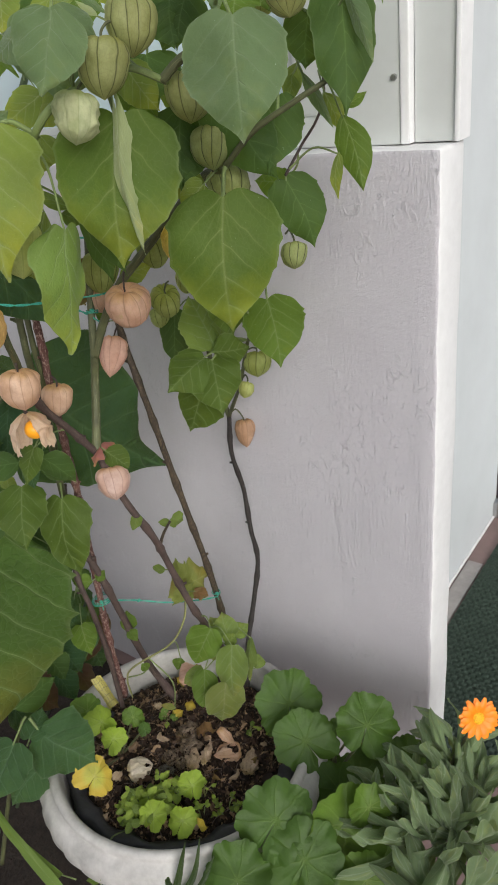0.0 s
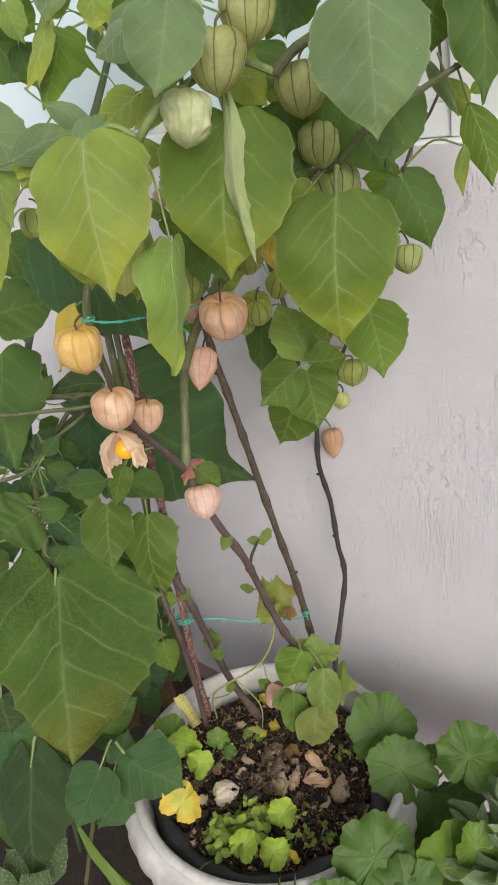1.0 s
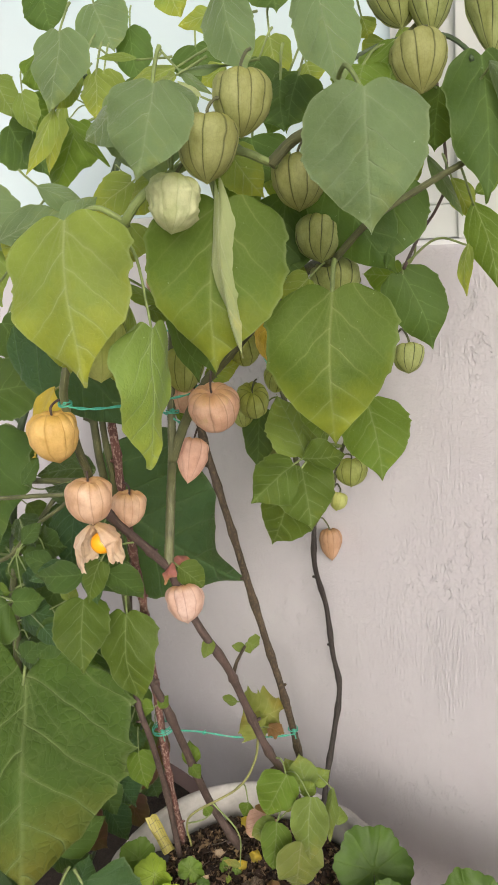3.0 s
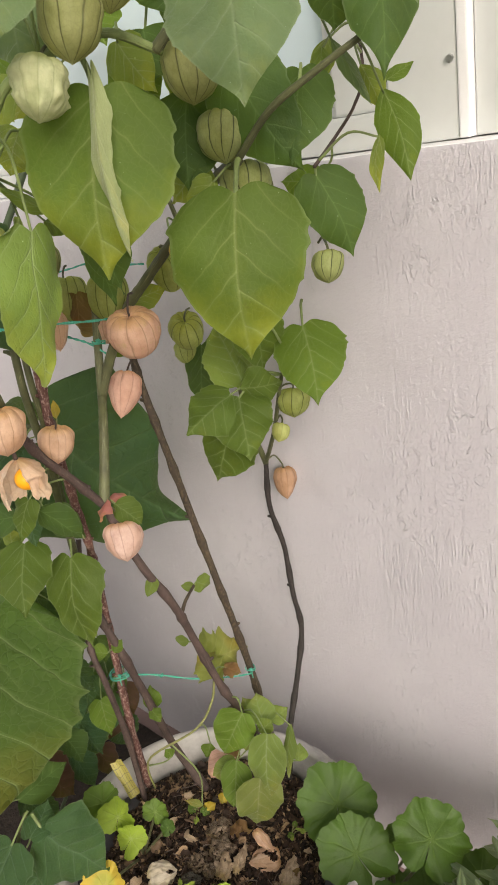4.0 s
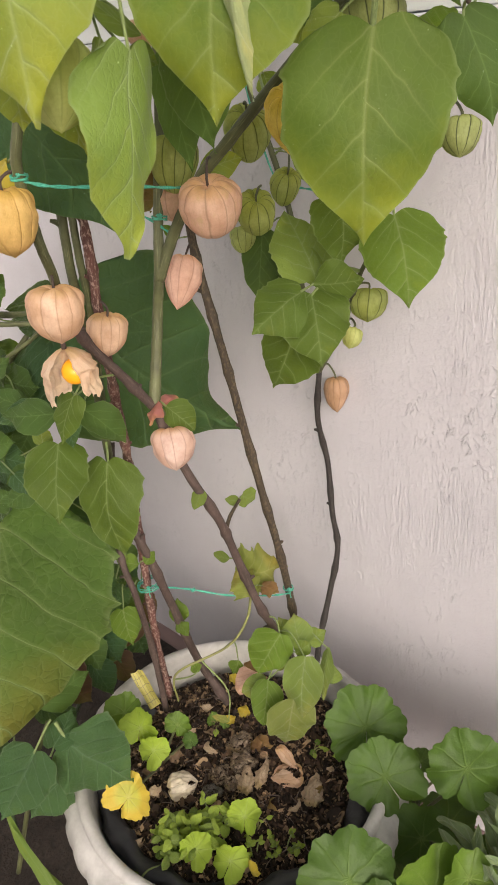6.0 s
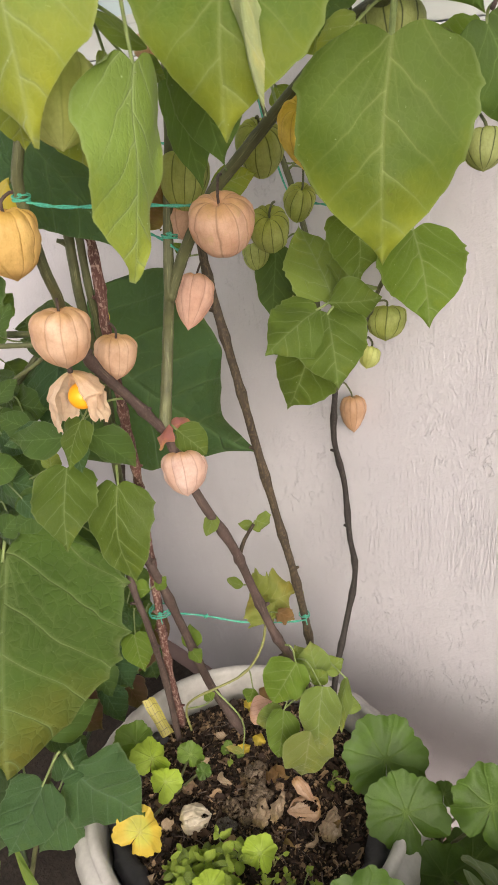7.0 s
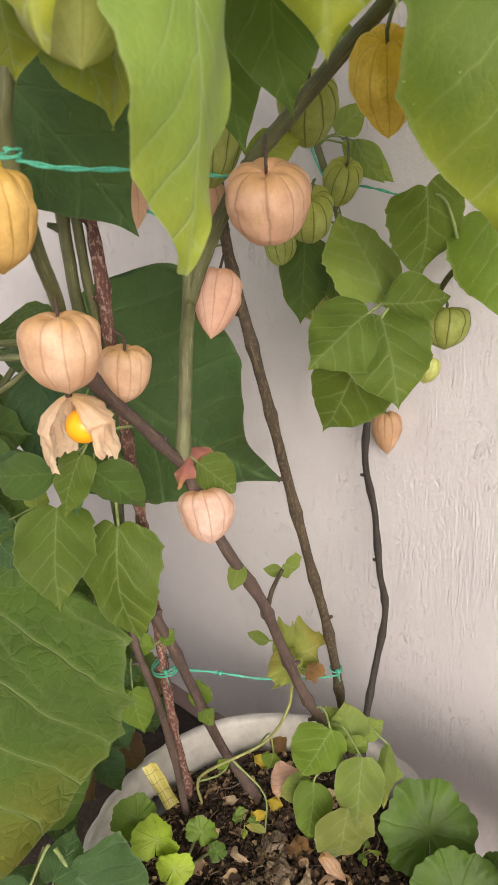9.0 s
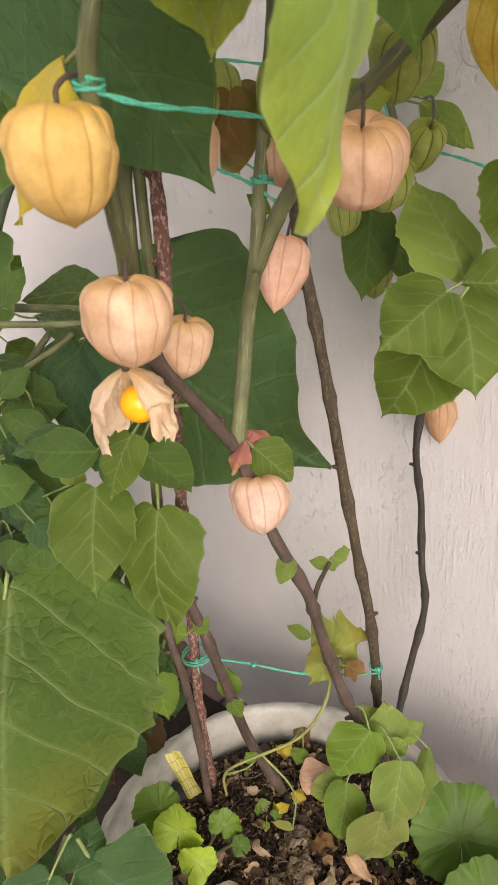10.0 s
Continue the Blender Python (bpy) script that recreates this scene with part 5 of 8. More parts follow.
husk(physalis, HUSK_OLIVE, (0.179, -0.277, 1.141), (0.179, -0.283, 1.106), 0.034, (0.182, -0.270, 1.152))
husk(physalis, HUSK_VEIN, (0.204, -0.148, 0.949), (0.209, -0.158, 0.929), 0.024, (0.185, -0.132, 0.953))
husk(physalis, HUSK_GREEN, (-0.059, -0.198, 0.942), (-0.052, -0.206, 0.903), 0.037, (-0.062, -0.190, 0.952))
husk(physalis, HUSK_GREEN, (-0.002, -0.194, 0.944), (-0.002, -0.200, 0.902), 0.037, (-0.004, -0.190, 0.954))
husk(physalis, HUSK_OLIVE, (-0.080, -0.199, 0.973), (-0.081, -0.205, 0.938), 0.034, (-0.086, -0.194, 0.984))
husk(physalis, HUSK_PEACH, (-0.036, -0.238, 0.922), (-0.014, -0.250, 0.892), 0.027, (-0.044, -0.226, 0.932))
husk(physalis, HUSK_TAN, (-0.012, -0.196, 0.905), (-0.006, -0.200, 0.882), 0.026, (-0.012, -0.190, 0.914))
husk(physalis, HUSK_PEACH, (0.026, -0.232, 1.016), (0.030, -0.238, 1.004), 0.020, (0.020, -0.228, 1.027))
open_husk(physalis, (-0.006, -0.324, 0.824), (-0.008, -0.322, 0.803), 0.0100, 0.044)
leaf(physalis, LEAF_BUD, (0.000, -0.254, 0.750), (0.005, -0.271, 0.736), 0.013, 15, kind=OVATE, fold=0.6, wave=3, bow=0.15, name="bract")
leaf(physalis, LEAF_BUD, (-0.002, -0.250, 0.746), (0.003, -0.232, 0.741), 0.013, -10, kind=OVATE, fold=0.6, wave=3, bow=0.15, name="bract")
husk(physalis, HUSK_VEIN, (0.189, -0.127, 1.202), (0.204, -0.139, 1.162), 0.036, (0.195, -0.115, 1.213))
husk(physalis, HUSK_VEIN, (0.216, -0.123, 1.193), (0.226, -0.139, 1.154), 0.031, (0.218, -0.114, 1.205))
husk(physalis, HUSK_VEIN, (0.259, -0.121, 1.184), (0.269, -0.144, 1.134), 0.035, (0.257, -0.114, 1.197))
husk(physalis, HUSK_GREEN, (0.186, -0.133, 1.150), (0.191, -0.147, 1.122), 0.027, (0.187, -0.126, 1.159))
husk(physalis, HUSK_OLIVE, (0.175, -0.305, 1.119), (0.176, -0.313, 1.084), 0.034, (0.178, -0.296, 1.128))
leaf(physalis, LEAF_TIP, (0.186, -0.217, 1.003), (0.186, -0.228, 0.892), 0.090, 0, bow=0.06, fold=0.10)
leaf(physalis, LEAF_TIP, (0.159, -0.288, 1.072), (0.156, -0.309, 0.970), 0.088, -12, bow=0.05, fold=0.18, stripe=True)
leaf(physalis, LEAF_PALE, (0.140, -0.342, 1.006), (0.130, -0.356, 0.915), 0.046, -64, bow=0.06, fold=0.25, kind=HEART, wave=1.8)
leaf(physalis, LEAF_YELLOW, (0.107, -0.366, 1.075), (0.127, -0.390, 0.982), 0.079, 5, bow=0.08, fold=0.12)
leaf(physalis, LEAF_LEMON, (0.024, -0.347, 0.958), (0.001, -0.365, 0.904), 0.034, 20, fold=0.2, kind=OVATE)
leaf(physalis, LEAF_YELLOW, (0.088, -0.315, 1.012), (0.069, -0.325, 0.954), 0.035, 30, kind=OVATE)
leaf(physalis, LEAF_GREY, (0.180, -0.346, 1.135), (0.176, -0.364, 1.091), 0.045, -10, bow=0.1, fold=0.2)
leaf(physalis, LEAF_GREY, (0.133, -0.330, 1.131), (0.102, -0.336, 1.117), 0.028, 10, fold=0.25, kind=OVATE)
leaf(physalis, LEAF_GREY, (0.256, -0.272, 1.121), (0.264, -0.286, 1.049), 0.066, 0, bow=0.06, fold=0.1)
leaf(physalis, LEAF_DARK, (0.210, -0.163, 1.068), (0.210, -0.185, 1.014), 0.048, 10, fold=0.15)
leaf(physalis, LEAF_DARK, (0.181, -0.196, 1.082), (0.214, -0.176, 1.007), 0.057, 15, fold=0.15)
leaf(physalis, LEAF_DARK, (0.201, -0.148, 1.003), (0.219, -0.138, 0.943), 0.044, 0, bow=0.08, fold=0.2)
leaf(physalis, LEAF_GREEN, (0.181, -0.118, 0.996), (0.152, -0.126, 0.999), 0.028, 10, fold=0.15)
leaf(physalis, LEAF_DARK, (0.267, -0.157, 1.135), (0.284, -0.187, 1.052), 0.046, -10, bow=0.06, fold=0.15)
leaf(physalis, LEAF_GREY, (0.277, -0.167, 1.130), (0.305, -0.184, 1.084), 0.015, 45, fold=0.3, kind=OVATE)
leaf(physalis, LEAF_DARK, (0.235, -0.148, 1.122), (0.236, -0.160, 1.084), 0.038, 10, fold=0.1)
leaf(physalis, LEAF_GREEN, (0.249, -0.130, 1.048), (0.272, -0.143, 0.992), 0.028, 10, fold=0.2, kind=OVATE)
leaf(physalis, LEAF_YELLOW, (0.250, -0.140, 1.022), (0.254, -0.153, 0.988), 0.012, 40, fold=0.1, kind=OVATE)
leaf(physalis, LEAF_YELLOW, (0.231, -0.125, 1.065), (0.246, -0.126, 1.036), 0.018, 30, fold=0.2, kind=OVATE)
leaf(physalis, LEAF_GREEN, (0.246, -0.121, 1.053), (0.256, -0.101, 1.061), 0.011, 0, kind=OVATE)
leaf(physalis, LEAF_GREEN, (0.117, -0.079, 0.868), (0.156, -0.121, 0.811), 0.063, -8, bow=0.06, fold=0.1, reach=0.0)
leaf(physalis, LEAF_MOSS, (0.062, -0.132, 0.815), (0.047, -0.183, 0.791), 0.056, 12, bow=0.08, fold=0.15)
leaf(physalis, LEAF_MOSS, (0.068, -0.128, 0.812), (0.098, -0.158, 0.763), 0.062, -5, bow=0.1, fold=0.12)
leaf(physalis, LEAF_MOSS, (0.056, -0.128, 0.793), (0.019, -0.131, 0.711), 0.062, 5, bow=0.08, fold=0.12)
leaf(physalis, LEAF_LIGHT, (0.059, -0.110, 0.821), (0.007, -0.082, 0.865), 0.052, 20, fold=0.15)
leaf(physalis, LEAF_MOSS, (0.068, -0.124, 0.818), (0.105, -0.104, 0.822), 0.040, 20, fold=0.18, kind=OVATE)
leaf(physalis, LEAF_MOSS, (0.096, -0.124, 0.893), (0.079, -0.101, 0.830), 0.050, -10, fold=0.15)
leaf(physalis, LEAF_LIGHT, (0.066, -0.112, 0.812), (0.018, -0.099, 0.847), 0.027, 10, kind=OVATE)
leaf(physalis, LEAF_DARK, (-0.036, -0.065, 0.835), (-0.024, -0.094, 0.777), 0.041, 10, fold=0.15)
leaf(physalis, LEAF_DARK, (-0.018, -0.057, 0.822), (-0.002, -0.070, 0.787), 0.031, -15, fold=0.15)
leaf(physalis, LEAF_DARK, (0.042, -0.228, 0.999), (0.052, -0.229, 0.928), 0.034, 10, fold=0.12)
leaf(physalis, LEAF_YELLOW, (0.021, -0.193, 0.920), (0.038, -0.162, 0.925), 0.023, 20, fold=0.1, kind=OVATE)
leaf(physalis, LEAF_YELLOW, (0.067, -0.359, 1.014), (0.058, -0.353, 0.973), 0.038, 0, fold=0.1)
leaf(physalis, LEAF_YELLOW, (0.056, -0.328, 1.004), (0.072, -0.326, 0.958), 0.033, 10, fold=0.1)
leaf(physalis, LEAF_YELLOW, (0.053, -0.150, 0.979), (0.058, -0.143, 0.962), 0.018, 10, kind=OVATE)
leaf(physalis, LEAF_DEEP, (-0.054, -0.307, 0.998), (0.027, -0.286, 0.901), 0.088, 5, bow=0.05, fold=0.1)
leaf(physalis, LEAF_DARK, (-0.091, -0.296, 0.947), (-0.053, -0.272, 0.909), 0.035, 5, fold=0.1)
leaf(physalis, LEAF_MOSS, (-0.102, -0.297, 0.696), (-0.066, -0.337, 0.644), 0.057, -5, bow=0.1, fold=0.12)
leaf(physalis, LEAF_MOSS, (-0.082, -0.264, 0.665), (-0.068, -0.276, 0.560), 0.064, 5, bow=0.1, fold=0.12)
leaf(physalis, LEAF_MOSS, (-0.021, -0.318, 0.778), (-0.032, -0.331, 0.738), 0.025, 10, fold=0.2)
leaf(physalis, LEAF_DARK, (-0.038, -0.304, 0.757), (-0.032, -0.272, 0.708), 0.031, 0, fold=0.2, kind=OVATE)
leaf(physalis, LEAF_DARK, (-0.076, -0.306, 0.741), (-0.143, -0.322, 0.726), 0.033, 0, fold=0.2, kind=OVATE)
leaf(physalis, LEAF_MOSS, (0.004, -0.250, 0.744), (0.024, -0.240, 0.722), 0.026, 0, fold=0.2, kind=ROUND)
leaf(physalis, LEAF_LEMON, (-0.125, -0.209, 0.795), (-0.133, -0.202, 0.813), 0.011, 0, kind=OVATE)
leaf(physalis, LEAF_LIGHT, (0.016, -0.187, 0.618), (0.017, -0.170, 0.604), 0.022, 0, kind=ROUND)
leaf(physalis, LEAF_LIGHT, (0.015, -0.190, 0.614), (0.002, -0.198, 0.615), 0.011, 0, kind=OVATE)
leaf(physalis, LEAF_LIGHT, (0.016, -0.238, 0.656), (0.022, -0.254, 0.646), 0.014, 0, kind=ROUND)
leaf(physalis, LEAF_LIGHT, (0.014, -0.214, 0.556), (-0.012, -0.212, 0.549), 0.012, 0, kind=OVATE)
leaf(physalis, LEAF_OLIVE, (0.003, -0.190, 0.507), (0.026, -0.147, 0.509), 0.060, 10, fold=0.12, kind=RAGGED, wave=2.5)
leaf(physalis, LEAF_OLIVE, (0.020, -0.194, 0.500), (0.001, -0.197, 0.520), 0.033, 10, fold=0.12, kind=RAGGED, wave=2.5)
leaf(physalis, LEAF_DRY, (0.027, -0.184, 0.503), (0.036, -0.170, 0.489), 0.017, 0, kind=RAGGED, wave=3)
leaf(physalis, LEAF_GREEN, (-0.078, -0.224, 0.418), (-0.088, -0.212, 0.444), 0.024, 0, kind=OVATE)
leaf(physalis, LEAF_GREEN, (-0.068, -0.232, 0.434), (-0.055, -0.231, 0.418), 0.017, 0, kind=OVATE)
leaf(physalis, LEAF_GREEN, (-0.076, -0.252, 0.531), (-0.073, -0.239, 0.542), 0.014, 0, kind=OVATE)
leaf(physalis, LEAF_GREEN, (-0.081, -0.257, 0.532), (-0.092, -0.275, 0.543), 0.020, 0, kind=OVATE)
leaf(physalis, LEAF_BASAL, (0.090, -0.199, 0.452), (0.094, -0.216, 0.377), 0.042, 8, bow=0.08, fold=0.1, kind=ROUND)
leaf(physalis, LEAF_BUFF, (0.086, -0.218, 0.402), (0.080, -0.232, 0.338), 0.052, -15, bow=0.1, fold=0.08, kind=ROUND)
leaf(physalis, LEAF_GREEN, (0.049, -0.216, 0.403), (0.058, -0.242, 0.362), 0.035, 10, fold=0.1, kind=ROUND)
leaf(physalis, LEAF_BASAL, (0.044, -0.212, 0.394), (0.022, -0.232, 0.378), 0.027, 10, fold=0.1, kind=ROUND)
leaf(physalis, LEAF_BASAL, (0.097, -0.169, 0.443), (0.109, -0.196, 0.395), 0.021, 45, fold=0.25, kind=OVATE)
leaf(physalis, LEAF_GREEN, (0.063, -0.203, 0.472), (0.046, -0.228, 0.424), 0.046, 0, fold=0.1, kind=ROUND)
leaf(physalis, LEAF_BASAL, (0.060, -0.188, 0.443), (0.039, -0.178, 0.460), 0.030, 0, fold=0.15)
leaf(physalis, LEAF_BASAL, (0.074, -0.186, 0.449), (0.055, -0.171, 0.470), 0.032, 10, fold=0.15)
leaf(physalis, LEAF_LIGHT, (0.074, -0.177, 0.441), (0.086, -0.157, 0.451), 0.024, 0, kind=OVATE, fold=0.2)
leaf(physalis, LEAF_LIGHT, (0.073, -0.194, 0.440), (0.087, -0.184, 0.456), 0.020, 0, kind=OVATE, fold=0.2)
leaf(physalis, LEAF_OLIVE, (0.067, -0.199, 0.422), (0.051, -0.208, 0.430), 0.020, 0, kind=OVATE, fold=0.2)
leaf(physalis, LEAF_GREEN, (-0.032, -0.244, 0.386), (-0.041, -0.245, 0.395), 0.015, 0, kind=OVATE)
leaf(physalis, LEAF_GREEN, (-0.007, -0.204, 0.385), (-0.007, -0.215, 0.372), 0.020, 0, kind=OVATE)
leaf(physalis, LEAF_LIGHT, (0.098, -0.168, 0.385), (0.095, -0.157, 0.402), 0.021, 0, kind=OVATE)
leaf(physalis, LEAF_OLIVE, (0.020, -0.255, 0.351), (0.003, -0.265, 0.359), 0.010, 0, kind=OVATE)
leaf(physalis, LEAF_YELLOW, (0.087, -0.260, 1.094), (0.063, -0.284, 1.068), 0.034, 20, fold=0.1, reach=0.05)
leaf(physalis, LEAF_YELLOW, (0.002, -0.240, 1.168), (0.002, -0.246, 1.137), 0.032, 10, fold=0.15, reach=0.05)
leaf(physalis, LEAF_YELLOW, (0.102, -0.254, 1.152), (0.069, -0.258, 1.143), 0.021, 20, fold=0.1, kind=OVATE, reach=0.05)
leaf(physalis, LEAF_YELLOW, (0.126, -0.237, 1.102), (0.145, -0.228, 1.069), 0.030, 20, fold=0.1, reach=0.05)
leaf(physalis, LEAF_GREY, (0.064, -0.341, 1.070), (0.079, -0.318, 1.085), 0.021, 10, fold=0.2, kind=OVATE, reach=0.05)
leaf(physalis, LEAF_GREY, (-0.006, -0.346, 1.064), (0.032, -0.306, 1.076), 0.027, 20, fold=0.2, kind=OVATE, reach=0.05)
leaf(physalis, LEAF_YELLOW, (-0.015, -0.338, 1.044), (0.009, -0.294, 1.078), 0.024, 20, fold=0.1, kind=OVATE, reach=0.05)
leaf(physalis, LEAF_DARK, (0.152, -0.188, 1.143), (0.147, -0.200, 1.108), 0.041, 10, fold=0.1, reach=0.05)
leaf(physalis, LEAF_DARK, (0.113, -0.180, 1.161), (0.113, -0.195, 1.138), 0.034, 10, fold=0.1, reach=0.05)
leaf(physalis, LEAF_DARK, (0.015, -0.203, 1.163), (0.012, -0.224, 1.135), 0.037, 10, fold=0.1, reach=0.05)
leaf(physalis, LEAF_YELLOW, (0.126, -0.142, 1.156), (0.135, -0.146, 1.138), 0.028, 10, fold=0.1, reach=0.05)
leaf(physalis, LEAF_GREEN, (0.223, -0.219, 1.137), (0.225, -0.229, 1.120), 0.035, 10, fold=0.1, reach=0.05)
leaf(physalis, LEAF_DARK, (0.100, -0.255, 1.019), (0.109, -0.265, 0.948), 0.045, 10, fold=0.1, reach=0.05)
leaf(physalis, LEAF_DARK, (0.135, -0.194, 1.066), (0.134, -0.206, 1.005), 0.049, 10, fold=0.1, reach=0.05)
leaf(physalis, LEAF_YELLOW, (0.160, -0.209, 1.011), (0.138, -0.214, 0.987), 0.028, 10, fold=0.1, reach=0.05)
leaf(physalis, LEAF_LIGHT, (0.073, -0.288, 1.005), (0.089, -0.280, 0.996), 0.016, 10, fold=0.2, kind=OVATE, reach=0.05)
leaf(physalis, LEAF_DARK, (0.142, -0.195, 1.142), (0.146, -0.201, 1.109), 0.047, 0, fold=0.1, reach=0.05)
leaf(physalis, LEAF_DARK, (0.121, -0.207, 1.108), (0.133, -0.223, 1.072), 0.049, 10, fold=0.1, reach=0.05)
leaf(physalis, LEAF_YELLOW, (0.065, -0.284, 1.064), (0.059, -0.294, 1.036), 0.049, 10, fold=0.1, reach=0.05)
leaf(physalis, LEAF_GREY, (0.125, -0.298, 1.142), (0.132, -0.316, 1.087), 0.063, 0, fold=0.1, reach=0.05)
leaf(physalis, LEAF_DARK, (0.135, -0.189, 1.055), (0.138, -0.204, 1.009), 0.052, 10, fold=0.1, reach=0.05)
leaf(physalis, LEAF_YELLOW, (0.131, -0.184, 1.024), (0.103, -0.196, 0.998), 0.044, 10, fold=0.1, reach=0.05)
leaf(physalis, LEAF_GREEN, (0.223, -0.181, 1.151), (0.232, -0.194, 1.124), 0.043, 0, fold=0.1, reach=0.05)
leaf(physalis, LEAF_YELLOW, (0.187, -0.093, 1.089), (0.190, -0.114, 1.056), 0.019, 10, kind=OVATE, reach=0.05)
leaf(physalis, LEAF_LIGHT, (0.094, -0.294, 1.011), (0.090, -0.327, 1.033), 0.012, 10, fold=0.3, kind=OVATE, reach=0.05)
leaf(physalis, LEAF_LIGHT, (-0.011, -0.029, 0.903), (0.020, -0.039, 0.875), 0.024, 10, fold=0.2, kind=OVATE, reach=0.05)
leaf(physalis, LEAF_LIGHT, (-0.019, -0.033, 0.902), (0.019, -0.023, 0.872), 0.023, 10, fold=0.2, kind=OVATE, reach=0.05)
leaf(physalis, LEAF_LIGHT, (-0.030, -0.024, 0.906), (-0.019, 0.001, 0.923), 0.024, 10, fold=0.2, kind=OVATE, reach=0.05)
leaf(physalis, LEAF_GREEN, (-0.055, -0.154, 0.852), (-0.070, -0.160, 0.864), 0.011, 0, kind=OVATE, reach=0.05)
withered(physalis, (-0.050, -0.186, 0.932), (-0.044, -0.196, 0.898), 0.036)
withered(physalis, (-0.034, -0.206, 0.930), (-0.050, -0.190, 0.880), 0.026)
leaf(physalis, LEAF_GREY, (-0.056, -0.222, 1.210), (-0.052, -0.249, 1.150), 0.048, 0, fold=0.15, reach=0.05)
leaf(physalis, LEAF_YELLOW, (-0.065, -0.235, 1.155), (-0.075, -0.268, 1.107), 0.020, 0, fold=0.3, kind=OVATE, reach=0.05)
leaf(physalis, LEAF_YELLOW, (-0.058, -0.182, 1.182), (-0.050, -0.196, 1.137), 0.032, 0, fold=0.2, reach=0.05)
leaf(physalis, LEAF_YELLOW, (-0.078, -0.206, 1.173), (-0.090, -0.219, 1.157), 0.023, 0, kind=OVATE, reach=0.05)
leaf(physalis, LEAF_YELLOW, (0.083, -0.234, 1.160), (0.054, -0.263, 1.143), 0.021, 0, fold=0.25, kind=OVATE, reach=0.05)
leaf(physalis, LEAF_LIGHT, (0.034, -0.224, 1.174), (0.005, -0.239, 1.179), 0.007, 0, kind=OVATE, reach=0.05)
leaf(physalis, LEAF_GREY, (-0.135, -0.117, 1.252), (-0.113, -0.119, 1.207), 0.054, 0, fold=0.15, reach=0.05)
leaf(physalis, LEAF_DARK, (-0.121, -0.089, 1.230), (-0.103, -0.102, 1.174), 0.037, 0, fold=0.2, reach=0.05)
leaf(physalis, LEAF_YELLOW, (0.077, -0.173, 1.194), (0.048, -0.191, 1.194), 0.021, 0, kind=OVATE, reach=0.05)
leaf(physalis, LEAF_DARK, (-0.018, -0.107, 1.196), (-0.009, -0.113, 1.164), 0.046, 0, fold=0.12, reach=0.05)
leaf(physalis, LEAF_YELLOW, (0.078, -0.177, 1.163), (0.063, -0.191, 1.151), 0.022, 0, kind=OVATE, reach=0.05)
leaf(physalis, LEAF_GREY, (0.138, -0.239, 1.190), (0.157, -0.246, 1.142), 0.033, 0, fold=0.3, reach=0.05)
leaf(physalis, LEAF_YELLOW, (0.099, -0.148, 1.178), (0.110, -0.154, 1.142), 0.032, 0, fold=0.15, reach=0.05)
leaf(physalis, LEAF_DARK, (0.116, -0.151, 1.151), (0.110, -0.176, 1.108), 0.034, 0, fold=0.15, reach=0.05)
leaf(physalis, LEAF_GREY, (0.196, -0.222, 1.183), (0.217, -0.234, 1.123), 0.039, 0, fold=0.15, reach=0.05)
leaf(physalis, LEAF_YELLOW, (0.160, -0.087, 1.166), (0.146, -0.099, 1.155), 0.024, 0, kind=OVATE, reach=0.05)
leaf(physalis, LEAF_YELLOW, (0.143, -0.090, 1.185), (0.148, -0.089, 1.168), 0.019, 0, kind=OVATE, reach=0.05)
leaf(physalis, LEAF_YELLOW, (0.281, -0.093, 1.173), (0.302, -0.098, 1.123), 0.026, 0, fold=0.2, kind=OVATE, reach=0.05)
leaf(physalis, LEAF_GREY, (0.270, -0.100, 1.176), (0.282, -0.120, 1.118), 0.010, 0, fold=0.5, kind=OVATE, reach=0.05)
leaf(physalis, LEAF_GREY, (0.123, -0.232, 1.154), (0.098, -0.246, 1.155), 0.007, 0, kind=OVATE, fold=0.4, reach=0.05)
leaf(physalis, LEAF_GREY, (0.101, -0.250, 1.156), (0.119, -0.238, 1.137), 0.007, 0, kind=OVATE, fold=0.4, reach=0.05)
leaf(physalis, LEAF_UNDER, (0.117, -0.248, 1.137), (0.098, -0.249, 1.149), 0.006, 0, kind=OVATE, fold=0.4, reach=0.05)
leaf(physalis, LEAF_GREEN, (0.103, -0.211, 1.098), (0.123, -0.208, 1.062), 0.036, 0, fold=0.15, reach=0.05)
leaf(physalis, LEAF_YELLOW, (0.050, -0.263, 1.091), (0.025, -0.289, 1.072), 0.032, 0, fold=0.15, reach=0.05)
leaf(physalis, LEAF_DARK, (0.109, -0.199, 1.061), (0.129, -0.190, 1.037), 0.033, 0, fold=0.15, reach=0.05)
leaf(physalis, LEAF_YELLOW, (-0.004, -0.323, 1.072), (-0.015, -0.340, 1.049), 0.027, 0, kind=OVATE, reach=0.05)
leaf(physalis, LEAF_GREY, (0.016, -0.319, 1.096), (0.043, -0.299, 1.077), 0.018, 0, kind=OVATE, fold=0.3, reach=0.05)
leaf(physalis, LEAF_LIGHT, (-0.221, -0.160, 1.189), (-0.204, -0.163, 1.149), 0.030, 0, fold=0.2, reach=0.05)
leaf(physalis, LEAF_DARK, (-0.252, -0.138, 1.152), (-0.234, -0.141, 1.109), 0.039, 0, fold=0.2, reach=0.05)
leaf(physalis, LEAF_GREY, (-0.106, -0.154, 1.154), (-0.101, -0.159, 1.128), 0.017, 0, kind=OVATE, fold=0.4, reach=0.05)
leaf(physalis, LEAF_YELLOW, (0.114, -0.175, 1.093), (0.128, -0.177, 1.057), 0.028, 0, fold=0.15, reach=0.05)
